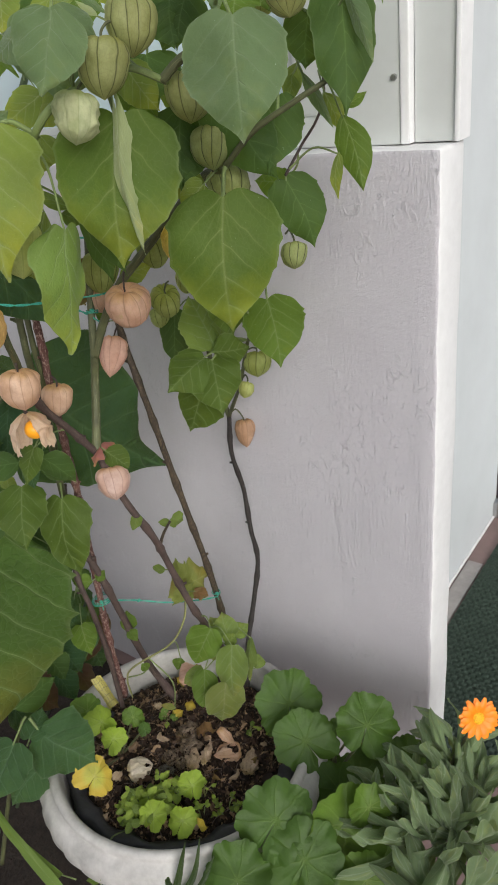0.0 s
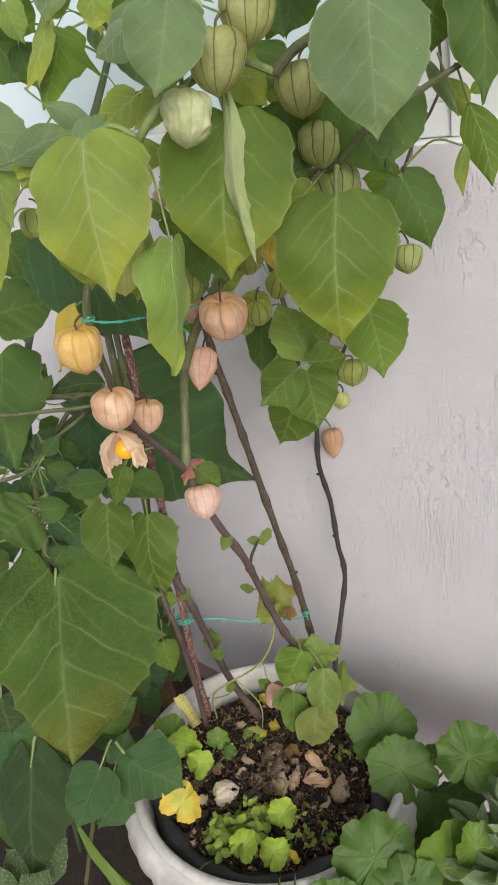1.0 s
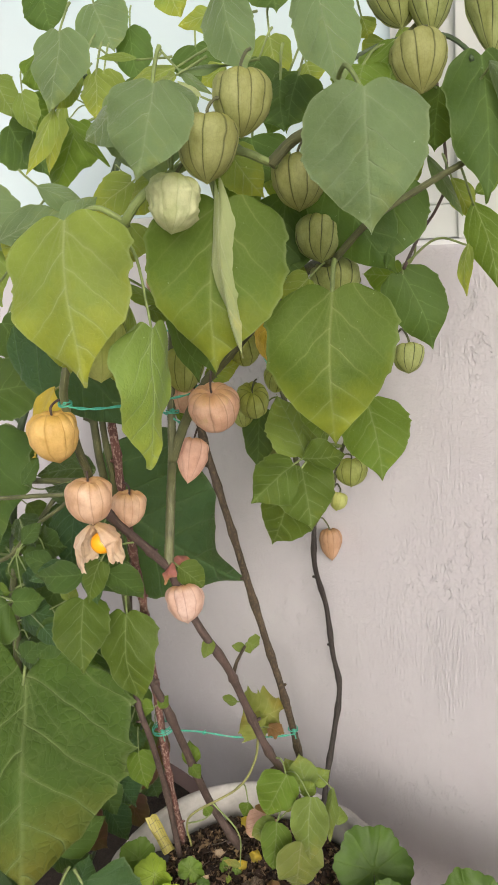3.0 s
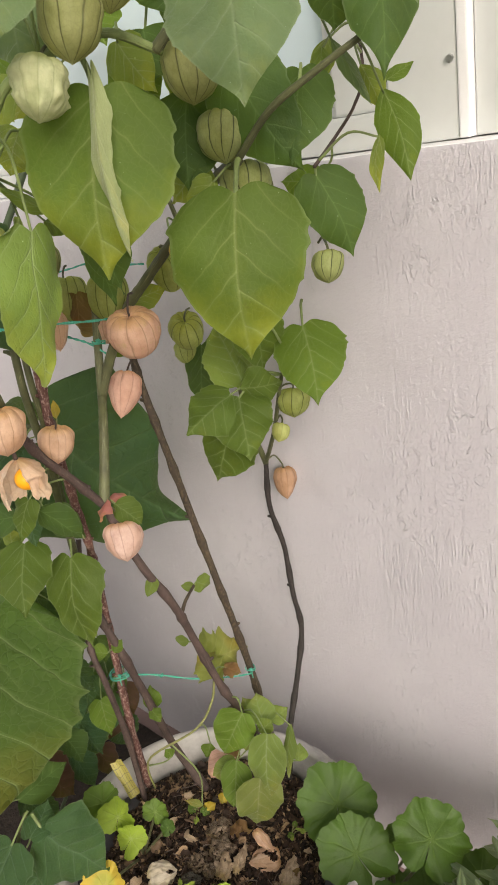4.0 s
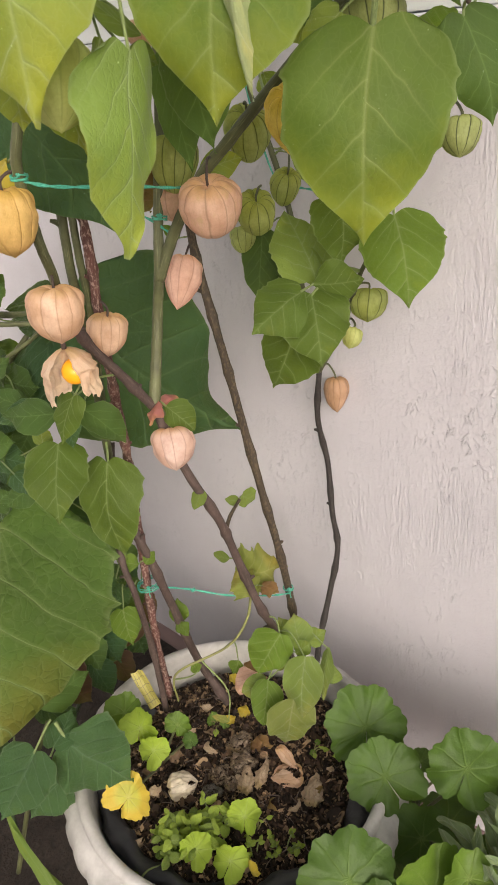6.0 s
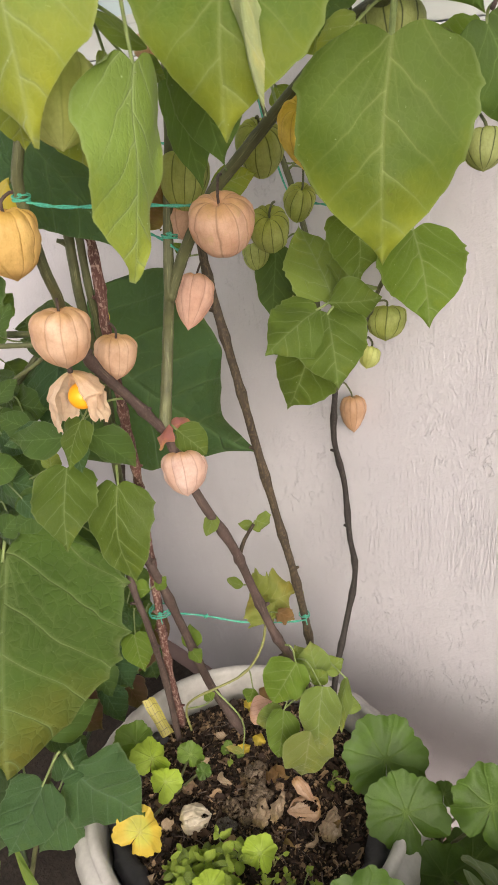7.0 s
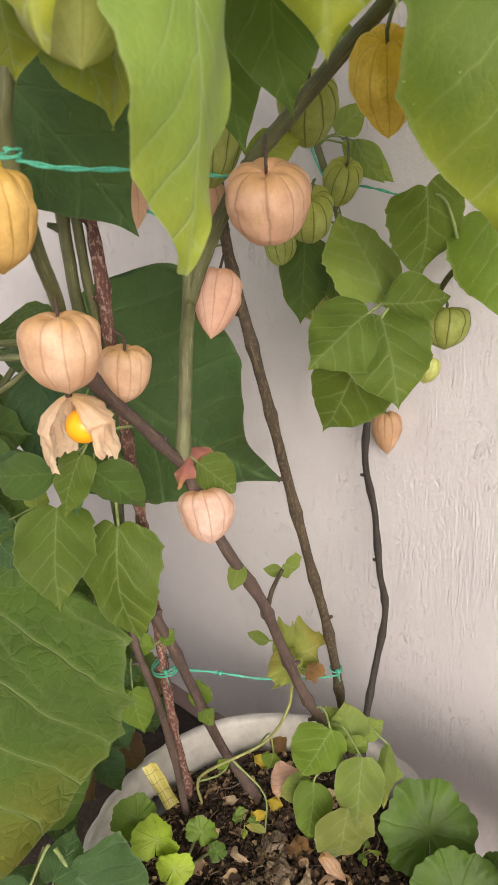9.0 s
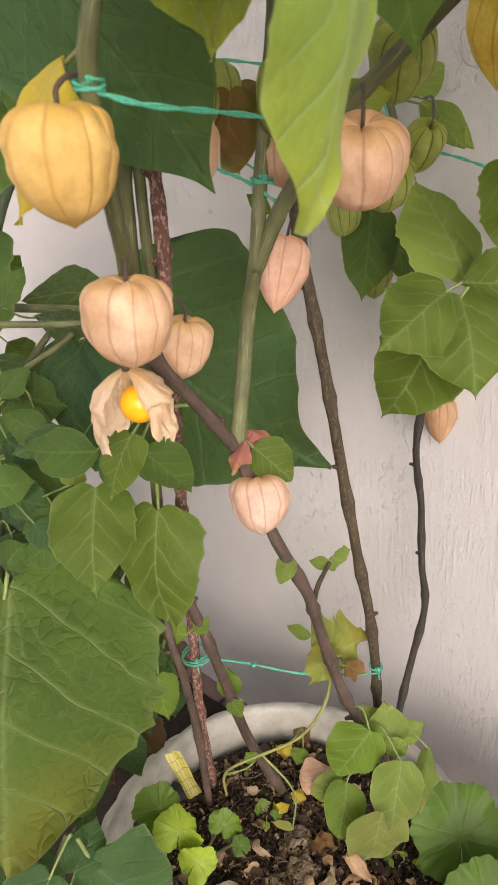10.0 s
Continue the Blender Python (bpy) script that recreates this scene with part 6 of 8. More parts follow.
leaf(physalis, LEAF_GREY, (0.223, -0.144, 1.082), (0.247, -0.142, 1.040), 0.011, 0, kind=OVATE, fold=0.5, reach=0.05)
leaf(physalis, LEAF_DARK, (-0.177, -0.142, 1.273), (-0.165, -0.150, 1.232), 0.045, 0, fold=0.2, reach=0.05)
leaf(physalis, LEAF_YELLOW, (-0.042, -0.111, 1.248), (-0.028, -0.110, 1.219), 0.032, 0, kind=OVATE, reach=0.05)
leaf(physalis, LEAF_DARK, (0.094, -0.138, 1.225), (0.104, -0.143, 1.192), 0.041, 0, fold=0.2, reach=0.05)
leaf(physalis, LEAF_GREEN, (0.211, -0.076, 1.205), (0.210, -0.086, 1.178), 0.035, 0, fold=0.2, reach=0.05)
leaf(physalis, LEAF_GREY, (0.163, -0.112, 1.216), (0.163, -0.121, 1.190), 0.035, 0, fold=0.2, reach=0.05)
leaf(physalis, LEAF_YELLOW, (0.156, -0.055, 1.176), (0.164, -0.051, 1.158), 0.018, 0, kind=OVATE, reach=0.05)
leaf(physalis, LEAF_LIGHT, (0.199, -0.121, 1.081), (0.197, -0.128, 1.060), 0.014, 0, kind=OVATE, reach=0.05)
stem(physalis, "twig", STEM_DARK, [(0.184, -0.184, 1.143), (0.197, -0.167, 1.151), (0.212, -0.151, 1.155), (0.237, -0.146, 1.152), (0.255, -0.152, 1.141), (0.264, -0.163, 1.133)], 0.0016, 0.0014)
stem(physalis, "twig", STEM_DARK, [(-0.061, -0.207, 1.193), (-0.040, -0.209, 1.161), (-0.017, -0.208, 1.132)], 0.0022, 0.0018)
stem(physalis, "twig", STEM_GREEN, [(0.201, -0.194, 1.126), (0.205, -0.164, 1.144), (0.211, -0.132, 1.163), (0.225, -0.104, 1.186)], 0.0024, 0.002)

def tie(centre, along, r, turns=2, tail=0.0):
    """Turns of twine wound round a stem, with a small knot in front."""
    COUNT[0] += 1
    rnd = random.Random(COUNT[0])
    c, d = Vector(centre), Vector(along).normalized()
    a = d.cross(FACE).normalized()
    b = a.cross(d)
    path = []
    for k in range(turns * 14 + 1):
        w = 2 * math.pi * k / 14
        path.append(c + (a * math.cos(w) + b * math.sin(w)) * r * (1 + 0.06 * math.sin(3 * w)) + d * (0.0014 * (k / 14 - turns / 2) + 0.0016 * math.sin(w * 0.5)))
    knot = c - FACE.cross(d).normalized() * r * 0.2 + FACE * r
    for k in range(16):
        w = k * 1.3
        path.append(knot + Vector((math.cos(w), math.sin(w * 1.7), math.sin(w))) * 0.0016)
    if tail:
        path += [knot + Vector((0.3 * tail, -0.2 * tail, -0.4 * tail)), knot + Vector((0.5 * tail, -0.3 * tail, -tail))]
    ob = new("twine", tube_mesh("twine", path, 0.00065, 0.00065, TWINE, 6))
    tagged(ob, "knotted loop of green plastic twine round a stem", "twine", "ties on the plant")


tie((0.047, -0.356, 0.951), (0.1, 0.0, 1.0), 0.0046, 2)
tie((0.030, -0.208, 0.912), (0.6, 0.1, 0.8), 0.0056, 2, 0.012)
tie((-0.010, -0.212, 0.888), (0.0, 0.2, 1.0), 0.0058, 2)
tie((-0.026, -0.042, 0.865), (-0.3, 0.1, 1.0), 0.0048, 2)
tie((-0.092, -0.243, 0.486), (-0.1, 0.0, 1.0), 0.0120, 3, 0.010)
tie((-0.045, -0.220, 0.487), (0.8, 0.5, 0.0), 0.0016, 1)
tie((0.037, -0.156, 0.484), (0.0, 0.0, 1.0), 0.0054, 1, 0.008)

# ---- leafy plants beside it ----
leaf(tree_tomato, LEAF_DEEP, (-0.153, -0.200, 0.762), (-0.008, -0.157, 0.669), 0.215, 15, bow=0.04, fold=0.06, kind=DELTA, lean=0.04)
leaf(tree_tomato, LEAF_ROUGH, (-0.174, -0.353, 0.600), (-0.096, -0.446, 0.430), 0.200, -6, bow=0.08, fold=0.08, kind=BROAD, lean=-0.15, wave=1.4)
stem(tree_tomato, "stem", STEM_DARK, [(-0.239, -0.401, 0.325), (-0.272, -0.322, 0.506), (-0.288, -0.296, 0.578), (-0.315, -0.256, 0.682), (-0.331, -0.223, 0.763), (-0.332, -0.194, 0.822), (-0.317, -0.142, 0.911), (-0.257, -0.078, 1.042), (-0.207, -0.007, 1.192)], 0.006, 0.004, nodes=5)
stem(tree_tomato, "branch", STEM_GREEN, [(-0.327, -0.225, 0.756), (-0.268, -0.212, 0.762), (-0.219, -0.195, 0.765), (-0.184, -0.181, 0.761)], 0.004, 0.003)
stem(tree_tomato, "branch", STEM_GREEN, [(-0.308, -0.265, 0.662), (-0.291, -0.234, 0.701), (-0.280, -0.197, 0.735)], 0.004, 0.003)
stem(tree_tomato, "branch", STEM_GREEN, [(-0.210, -0.350, 0.556), (-0.211, -0.331, 0.622), (-0.228, -0.314, 0.664), (-0.253, -0.291, 0.684)], 0.005, 0.004)
leaf(tree_tomato, LEAF_ROUGHDARK, (-0.227, -0.169, 0.768), (-0.299, -0.210, 0.762), 0.051, 20, fold=0.15, kind=OVATE)
leaf(tree_tomato, LEAF_DARK, (-0.310, -0.223, 0.779), (-0.301, -0.199, 0.799), 0.032, 0, kind=OVATE)
leaf(tree_tomato, LEAF_DARK, (-0.322, -0.243, 0.828), (-0.241, -0.316, 0.719), 0.102, 0, fold=0.1)
leaf(tree_tomato, LEAF_DARK, (-0.262, -0.280, 0.709), (-0.232, -0.249, 0.711), 0.035, 0, fold=0.2, kind=OVATE)
leaf(tree_tomato, LEAF_DARK, (-0.260, -0.301, 0.680), (-0.205, -0.285, 0.674), 0.048, 0, fold=0.2)
leaf(tree_tomato, LEAF_GREEN, (-0.215, -0.321, 0.681), (-0.246, -0.345, 0.687), 0.020, 0, fold=0.3, kind=OVATE)
leaf(tree_tomato, LEAF_DARK, (-0.215, -0.329, 0.670), (-0.214, -0.378, 0.667), 0.078, -10, fold=0.1)
leaf(tree_tomato, LEAF_DARK, (-0.226, -0.269, 0.720), (-0.180, -0.259, 0.717), 0.040, 10, fold=0.2)
leaf(tree_tomato, LEAF_DARK, (-0.230, -0.286, 0.663), (-0.194, -0.270, 0.638), 0.042, 10, fold=0.2)
leaf(tree_tomato, LEAF_DARK, (-0.231, -0.318, 0.623), (-0.197, -0.313, 0.588), 0.049, 10, fold=0.2)
leaf(tree_tomato, LEAF_DARK, (-0.226, -0.328, 0.605), (-0.251, -0.354, 0.601), 0.049, 10, fold=0.2)
leaf(tree_tomato, LEAF_ROUGHDARK, (-0.225, -0.313, 0.622), (-0.212, -0.327, 0.588), 0.035, 10, fold=0.2)
leaf(tree_tomato, LEAF_DARK, (-0.334, -0.215, 0.716), (-0.311, -0.212, 0.693), 0.034, 10, fold=0.2, kind=OVATE)
leaf(tree_tomato, LEAF_DEEP, (-0.251, -0.190, 0.729), (-0.216, -0.224, 0.663), 0.109, 0, fold=0.1)
leaf(tree_tomato, LEAF_DARK, (-0.246, -0.275, 0.898), (-0.192, -0.223, 0.898), 0.068, 20, fold=0.1)
leaf(tree_tomato, LEAF_GREY, (-0.101, -0.314, 1.100), (-0.038, -0.295, 1.048), 0.047, 10, fold=0.2)
leaf(tree_tomato, LEAF_LIGHT, (-0.094, -0.305, 1.062), (-0.072, -0.321, 1.009), 0.036, 10, fold=0.2)
leaf(tree_tomato, LEAF_YELLOW, (-0.119, -0.302, 1.030), (-0.111, -0.341, 0.940), 0.043, 10, fold=0.1)
leaf(tree_tomato, LEAF_GREEN, (-0.249, -0.077, 1.161), (-0.250, -0.128, 1.085), 0.073, 10, fold=0.1)
leaf(tree_tomato, LEAF_GREEN, (-0.279, -0.113, 1.191), (-0.252, -0.109, 1.162), 0.041, 10, fold=0.1)
leaf(tree_tomato, LEAF_DARK, (-0.292, -0.139, 1.167), (-0.248, -0.136, 1.116), 0.059, 10, fold=0.1)
leaf(tree_tomato, LEAF_YELLOW, (-0.229, -0.103, 1.185), (-0.222, -0.147, 1.109), 0.026, 20, fold=0.3, kind=OVATE)
leaf(tree_tomato, LEAF_GREEN, (-0.193, -0.132, 1.161), (-0.144, -0.126, 1.108), 0.019, 40, fold=0.2, kind=OVATE)
leaf(tree_tomato, LEAF_LIGHT, (-0.263, -0.160, 1.208), (-0.232, -0.162, 1.166), 0.033, 10, fold=0.1)
leaf(tree_tomato, LEAF_GREEN, (-0.233, -0.122, 1.228), (-0.220, -0.137, 1.189), 0.050, 10, fold=0.1)
leaf(tree_tomato, LEAF_LIGHT, (-0.096, -0.172, 1.198), (-0.094, -0.196, 1.159), 0.028, 10, fold=0.1, kind=OVATE)
leaf(tree_tomato, LEAF_DARK, (-0.246, -0.232, 0.967), (-0.197, -0.225, 0.915), 0.053, 10, fold=0.1)
leaf(tree_tomato, LEAF_DARK, (-0.171, -0.222, 0.975), (-0.108, -0.215, 0.904), 0.090, 10, fold=0.1)
leaf(tree_tomato, LEAF_DARK, (-0.164, -0.084, 1.084), (-0.151, -0.085, 1.067), 0.036, 10, fold=0.1)
leaf(tree_tomato, LEAF_GREEN, (-0.155, -0.013, 1.180), (-0.137, -0.023, 1.142), 0.053, 10, fold=0.1)
husk(tree_tomato, HUSK_GREEN, (-0.129, -0.254, 1.006), (-0.123, -0.268, 0.978), 0.037, (-0.139, -0.255, 1.018))
leaf(tree_tomato, LEAF_DARK, (-0.209, -0.276, 0.797), (-0.205, -0.251, 0.821), 0.020, 0, kind=OVATE)
leaf(tree_tomato, LEAF_ROUGHDARK, (-0.156, -0.242, 0.777), (-0.206, -0.253, 0.783), 0.025, 15, kind=OVATE, fold=0.2)
leaf(tree_tomato, LEAF_DEEP, (-0.197, -0.228, 0.745), (-0.176, -0.261, 0.684), 0.055, 0, fold=0.08, kind=BROAD)
leaf(tree_tomato, LEAF_DARK, (-0.189, -0.304, 0.743), (-0.180, -0.281, 0.760), 0.021, 0, kind=OVATE)
leaf(tree_tomato, LEAF_DARK, (-0.148, -0.297, 0.724), (-0.184, -0.307, 0.734), 0.025, 10, kind=OVATE)
leaf(tree_tomato, LEAF_DULL, (-0.120, -0.287, 0.725), (-0.170, -0.316, 0.709), 0.026, -10, fold=0.25, kind=OVATE)
leaf(tree_tomato, LEAF_DARK, (-0.159, -0.344, 0.702), (-0.151, -0.313, 0.691), 0.030, 0, fold=0.2)
leaf(tree_tomato, LEAF_DULL, (-0.084, -0.294, 0.732), (-0.068, -0.302, 0.706), 0.023, 5, fold=0.25)
leaf(tree_tomato, LEAF_DARK, (-0.092, -0.272, 0.729), (-0.057, -0.255, 0.692), 0.034, 0, fold=0.2, kind=OVATE)
leaf(tree_tomato, LEAF_UNDER, (-0.067, -0.259, 0.707), (-0.056, -0.256, 0.690), 0.008, 40, kind=OVATE)
leaf(tree_tomato, LEAF_YELLOW, (-0.131, -0.297, 0.687), (-0.137, -0.290, 0.702), 0.020, 0, fold=0.2)
leaf(tree_tomato, LEAF_DEEP, (-0.197, -0.319, 0.660), (-0.168, -0.312, 0.636), 0.035, 10, fold=0.2)
leaf(tree_tomato, LEAF_DARK, (-0.139, -0.310, 0.663), (-0.163, -0.330, 0.648), 0.024, 0, kind=OVATE)
leaf(tree_tomato, LEAF_DARK, (-0.126, -0.322, 0.653), (-0.149, -0.343, 0.635), 0.028, 0, fold=0.15, kind=OVATE)
leaf(tree_tomato, LEAF_DARK, (-0.184, -0.293, 0.656), (-0.166, -0.295, 0.634), 0.027, 0, fold=0.15)
leaf(tree_tomato, LEAF_ROUGHDARK, (-0.185, -0.329, 0.634), (-0.172, -0.343, 0.605), 0.030, 0, fold=0.15)
leaf(tree_tomato, LEAF_DARK, (-0.195, -0.276, 0.669), (-0.197, -0.297, 0.647), 0.032, 0, fold=0.15)
leaf(tree_tomato, LEAF_DEEP, (-0.237, -0.271, 0.683), (-0.209, -0.270, 0.654), 0.042, 0, fold=0.15)
leaf(tree_tomato, LEAF_DEEP, (-0.225, -0.286, 0.616), (-0.194, -0.290, 0.577), 0.053, 0, fold=0.15)
leaf(tree_tomato, LEAF_DEEP, (-0.250, -0.318, 0.606), (-0.227, -0.326, 0.573), 0.053, 0, fold=0.15)
leaf(tree_tomato, LEAF_DEEP, (-0.198, -0.263, 0.576), (-0.164, -0.268, 0.532), 0.045, 0, fold=0.15)
leaf(tree_tomato, LEAF_DEEP, (-0.272, -0.302, 0.687), (-0.245, -0.308, 0.650), 0.051, 0, fold=0.15)
leaf(tree_tomato, LEAF_DEEP, (-0.319, -0.279, 0.727), (-0.293, -0.291, 0.685), 0.053, 0, fold=0.15)
leaf(tree_tomato, LEAF_DARK, (-0.157, -0.244, 0.551), (-0.133, -0.252, 0.517), 0.030, 0, fold=0.15)
stem(tree_tomato, "branch", STEM_GREEN, [(-0.276, -0.339, 0.799), (-0.226, -0.312, 0.793), (-0.167, -0.285, 0.797), (-0.143, -0.270, 0.797), (-0.133, -0.254, 0.795)], 0.0026, 0.0022)
stem(tree_tomato, "branch", STEM_GREEN, [(-0.274, -0.327, 0.698), (-0.232, -0.306, 0.713), (-0.205, -0.291, 0.739), (-0.189, -0.277, 0.756), (-0.170, -0.262, 0.770), (-0.156, -0.254, 0.782)], 0.0026, 0.002)
leaf(tree_tomato, LEAF_DEEP, (-0.254, -0.330, 0.561), (-0.218, -0.312, 0.541), 0.055, 0, fold=0.2)
leaf(tree_tomato, LEAF_DARK, (-0.233, -0.298, 0.555), (-0.197, -0.288, 0.527), 0.051, 0, fold=0.2)
leaf(tree_tomato, LEAF_DEEP, (-0.211, -0.283, 0.529), (-0.175, -0.273, 0.501), 0.046, 0, fold=0.2)
leaf(tree_tomato, LEAF_DARK, (-0.199, -0.260, 0.504), (-0.160, -0.260, 0.462), 0.048, 0, fold=0.2)
leaf(tree_tomato, LEAF_ROUGHDARK, (-0.238, -0.318, 0.593), (-0.237, -0.345, 0.562), 0.044, 0, fold=0.2)
leaf(tree_tomato, LEAF_DARK, (-0.202, -0.274, 0.717), (-0.206, -0.299, 0.693), 0.035, 0, fold=0.2)
leaf(tree_tomato, LEAF_DEEP, (-0.202, -0.303, 0.702), (-0.178, -0.294, 0.686), 0.030, 0, fold=0.2)
leaf(tree_tomato, LEAF_ROUGHDARK, (-0.236, -0.278, 0.749), (-0.209, -0.280, 0.718), 0.035, 0, fold=0.2)
leaf(tree_tomato, LEAF_DULL, (-0.178, -0.323, 0.671), (-0.153, -0.307, 0.662), 0.029, 0, fold=0.2)
leaf(tree_tomato, LEAF_DARK, (-0.182, -0.323, 0.695), (-0.161, -0.325, 0.670), 0.025, 0, fold=0.2)
leaf(tree_tomato, LEAF_DULL, (-0.143, -0.328, 0.665), (-0.125, -0.327, 0.647), 0.024, 0, fold=0.2)
leaf(tree_tomato, LEAF_DARK, (-0.165, -0.348, 0.629), (-0.158, -0.330, 0.642), 0.025, 0, fold=0.2)
leaf(tree_tomato, LEAF_DEEP, (-0.186, -0.253, 0.461), (-0.155, -0.249, 0.431), 0.038, 0, fold=0.2)
leaf(tree_tomato, LEAF_DEEP, (-0.178, -0.236, 0.435), (-0.172, -0.263, 0.397), 0.045, 0, fold=0.2)
leaf(tree_tomato, LEAF_DEEP, (-0.184, -0.275, 0.434), (-0.158, -0.283, 0.396), 0.044, 0, fold=0.2)
leaf(tree_tomato, LEAF_DARK, (-0.171, -0.217, 0.486), (-0.153, -0.224, 0.458), 0.027, 0, fold=0.2)
leaf(tree_tomato, LEAF_DARK, (-0.416, -0.274, 0.694), (-0.370, -0.268, 0.648), 0.069, 0, fold=0.2)
leaf(tree_tomato, LEAF_DEEP, (-0.380, -0.281, 0.643), (-0.386, -0.321, 0.601), 0.069, 0, fold=0.2)
leaf(tree_tomato, LEAF_ROUGHDARK, (-0.387, -0.323, 0.639), (-0.342, -0.316, 0.594), 0.075, 0, fold=0.2)
leaf(tree_tomato, LEAF_DEEP, (-0.371, -0.319, 0.586), (-0.337, -0.322, 0.542), 0.069, 0, fold=0.2)
leaf(tree_tomato, LEAF_DARK, (-0.356, -0.356, 0.560), (-0.322, -0.344, 0.535), 0.060, 0, fold=0.2)
leaf(tree_tomato, LEAF_DEEP, (-0.397, -0.237, 0.678), (-0.361, -0.244, 0.627), 0.055, 0, fold=0.2)
leaf(tree_tomato, LEAF_DEEP, (-0.383, -0.277, 0.573), (-0.348, -0.280, 0.527), 0.056, 0, fold=0.2)
leaf(tree_tomato, LEAF_DARK, (-0.424, -0.240, 0.745), (-0.386, -0.250, 0.688), 0.069, 0, fold=0.2)
leaf(tree_tomato, LEAF_DEEP, (-0.360, -0.290, 0.529), (-0.314, -0.279, 0.488), 0.064, 0, fold=0.2)
leaf(tree_tomato, LEAF_DARK, (-0.325, -0.256, 0.529), (-0.283, -0.255, 0.482), 0.056, 0, fold=0.2)
leaf(tree_tomato, LEAF_DEEP, (-0.315, -0.222, 0.560), (-0.273, -0.221, 0.513), 0.056, 0, fold=0.2)
leaf(tree_tomato, LEAF_DARK, (-0.332, -0.216, 0.628), (-0.300, -0.231, 0.571), 0.047, 0, fold=0.2)
leaf(tree_tomato, LEAF_DEEP, (-0.406, -0.357, 0.499), (-0.364, -0.356, 0.452), 0.064, 0, fold=0.2)
leaf(tree_tomato, LEAF_DEEP, (-0.275, -0.202, 0.499), (-0.245, -0.210, 0.454), 0.049, 0, fold=0.2)
leaf(young_plant, LEAF_DULL, (-0.067, -0.398, 0.401), (-0.016, -0.365, 0.347), 0.093, 0, fold=0.10, bow=0.06)
leaf(young_plant, LEAF_DULL, (-0.086, -0.425, 0.402), (-0.084, -0.480, 0.356), 0.063, 0, fold=0.12)
leaf(young_plant, LEAF_DULL, (-0.073, -0.410, 0.404), (-0.091, -0.372, 0.411), 0.034, 0, fold=0.2)
leaf(young_plant, LEAF_DULL, (-0.088, -0.409, 0.333), (-0.103, -0.450, 0.299), 0.052, 0, fold=0.1)
leaf(young_plant, LEAF_DARK, (-0.119, -0.393, 0.411), (-0.125, -0.327, 0.401), 0.043, 0, fold=0.2, kind=OVATE)
leaf(young_plant, LEAF_ROUGHDARK, (-0.170, -0.468, 0.397), (-0.123, -0.536, 0.294), 0.098, 0, fold=0.08, kind=BROAD)
leaf(young_plant, LEAF_ROUGHDARK, (-0.200, -0.457, 0.488), (-0.180, -0.471, 0.446), 0.073, 0, fold=0.1)
leaf(young_plant, LEAF_DULL, (-0.212, -0.459, 0.420), (-0.159, -0.424, 0.359), 0.063, 0, fold=0.1)
leaf(young_plant, LEAF_DULL, (-0.248, -0.475, 0.403), (-0.201, -0.499, 0.356), 0.063, 0, fold=0.1)
leaf(young_plant, LEAF_GREEN, (-0.153, -0.247, 0.416), (-0.132, -0.258, 0.377), 0.039, 0, fold=0.1)
stem(young_plant, "stem", STEM_GREEN, [(-0.167, -0.472, 0.146), (-0.137, -0.439, 0.272), (-0.108, -0.419, 0.364), (-0.098, -0.398, 0.410)], 0.003, 0.0022)
stem(young_plant, "stem", STEM_GREEN, [(-0.189, -0.523, 0.148), (-0.181, -0.490, 0.302), (-0.174, -0.467, 0.393)], 0.003, 0.0022)

# ---- geranium at the wall ----
geranium = thing("geranium", (0.17, -0.14, 0.05), "bushy geranium with round scalloped green leaves beside the planter", "plant")
round_leaf(geranium, GERANIUM, (0.129, -0.149, 0.314), 0.089, face=(0.45, -0.55, 0.7))
round_leaf(geranium, GERANIUM, (0.174, -0.181, 0.303), 0.080, face=(0.5, -0.65, 0.6))
round_leaf(geranium, GERANIUM, (0.247, -0.145, 0.340), 0.078, face=(0.5, -0.75, 0.4))
round_leaf(geranium, GERANIUM, (0.206, -0.299, 0.315), 0.087, face=(0.35, -0.45, 0.8))
round_leaf(geranium, GERANIUM_LIGHT, (0.270, -0.249, 0.291), 0.087, face=(0.55, -0.7, 0.45), cup=0.5)
round_leaf(geranium, GERANIUM, (0.250, -0.309, 0.291), 0.084, face=(0.35, -0.5, 0.8))
round_leaf(geranium, GERANIUM, (0.197, -0.368, 0.290), 0.077, face=(0.3, -0.5, 0.8))
round_leaf(geranium, GERANIUM, (0.183, -0.118, 0.265), 0.027, face=(0.4, -0.7, 0.6))
round_leaf(geranium, GERANIUM, (0.288, -0.169, 0.278), 0.028, face=(0.4, -0.7, 0.6))
round_leaf(geranium, GERANIUM_LIGHT, (0.292, -0.228, 0.316), 0.053, face=(0.7, -0.6, 0.35), cup=0.4)
round_leaf(geranium, GERANIUM_LIGHT, (0.315, -0.283, 0.273), 0.057, face=(0.3, -0.5, 0.8))
round_leaf(geranium, GERANIUM, (0.223, -0.187, 0.245), 0.067, face=(0.47, -0.39, 0.52))
round_leaf(geranium, GERANIUM, (0.231, -0.141, 0.218), 0.070, face=(0.49, -0.39, 0.64))
round_leaf(geranium, GERANIUM, (0.295, -0.169, 0.229), 0.065, face=(0.12, -0.50, 0.50))
round_leaf(geranium, GERANIUM, (0.204, -0.214, 0.229), 0.059, face=(0.61, -0.49, 0.52))
round_leaf(geranium, GERANIUM, (0.253, -0.254, 0.241), 0.069, face=(0.64, -0.50, 0.54))
round_leaf(geranium, GERANIUM, (0.314, -0.225, 0.253), 0.068, face=(0.60, -0.39, 0.76))
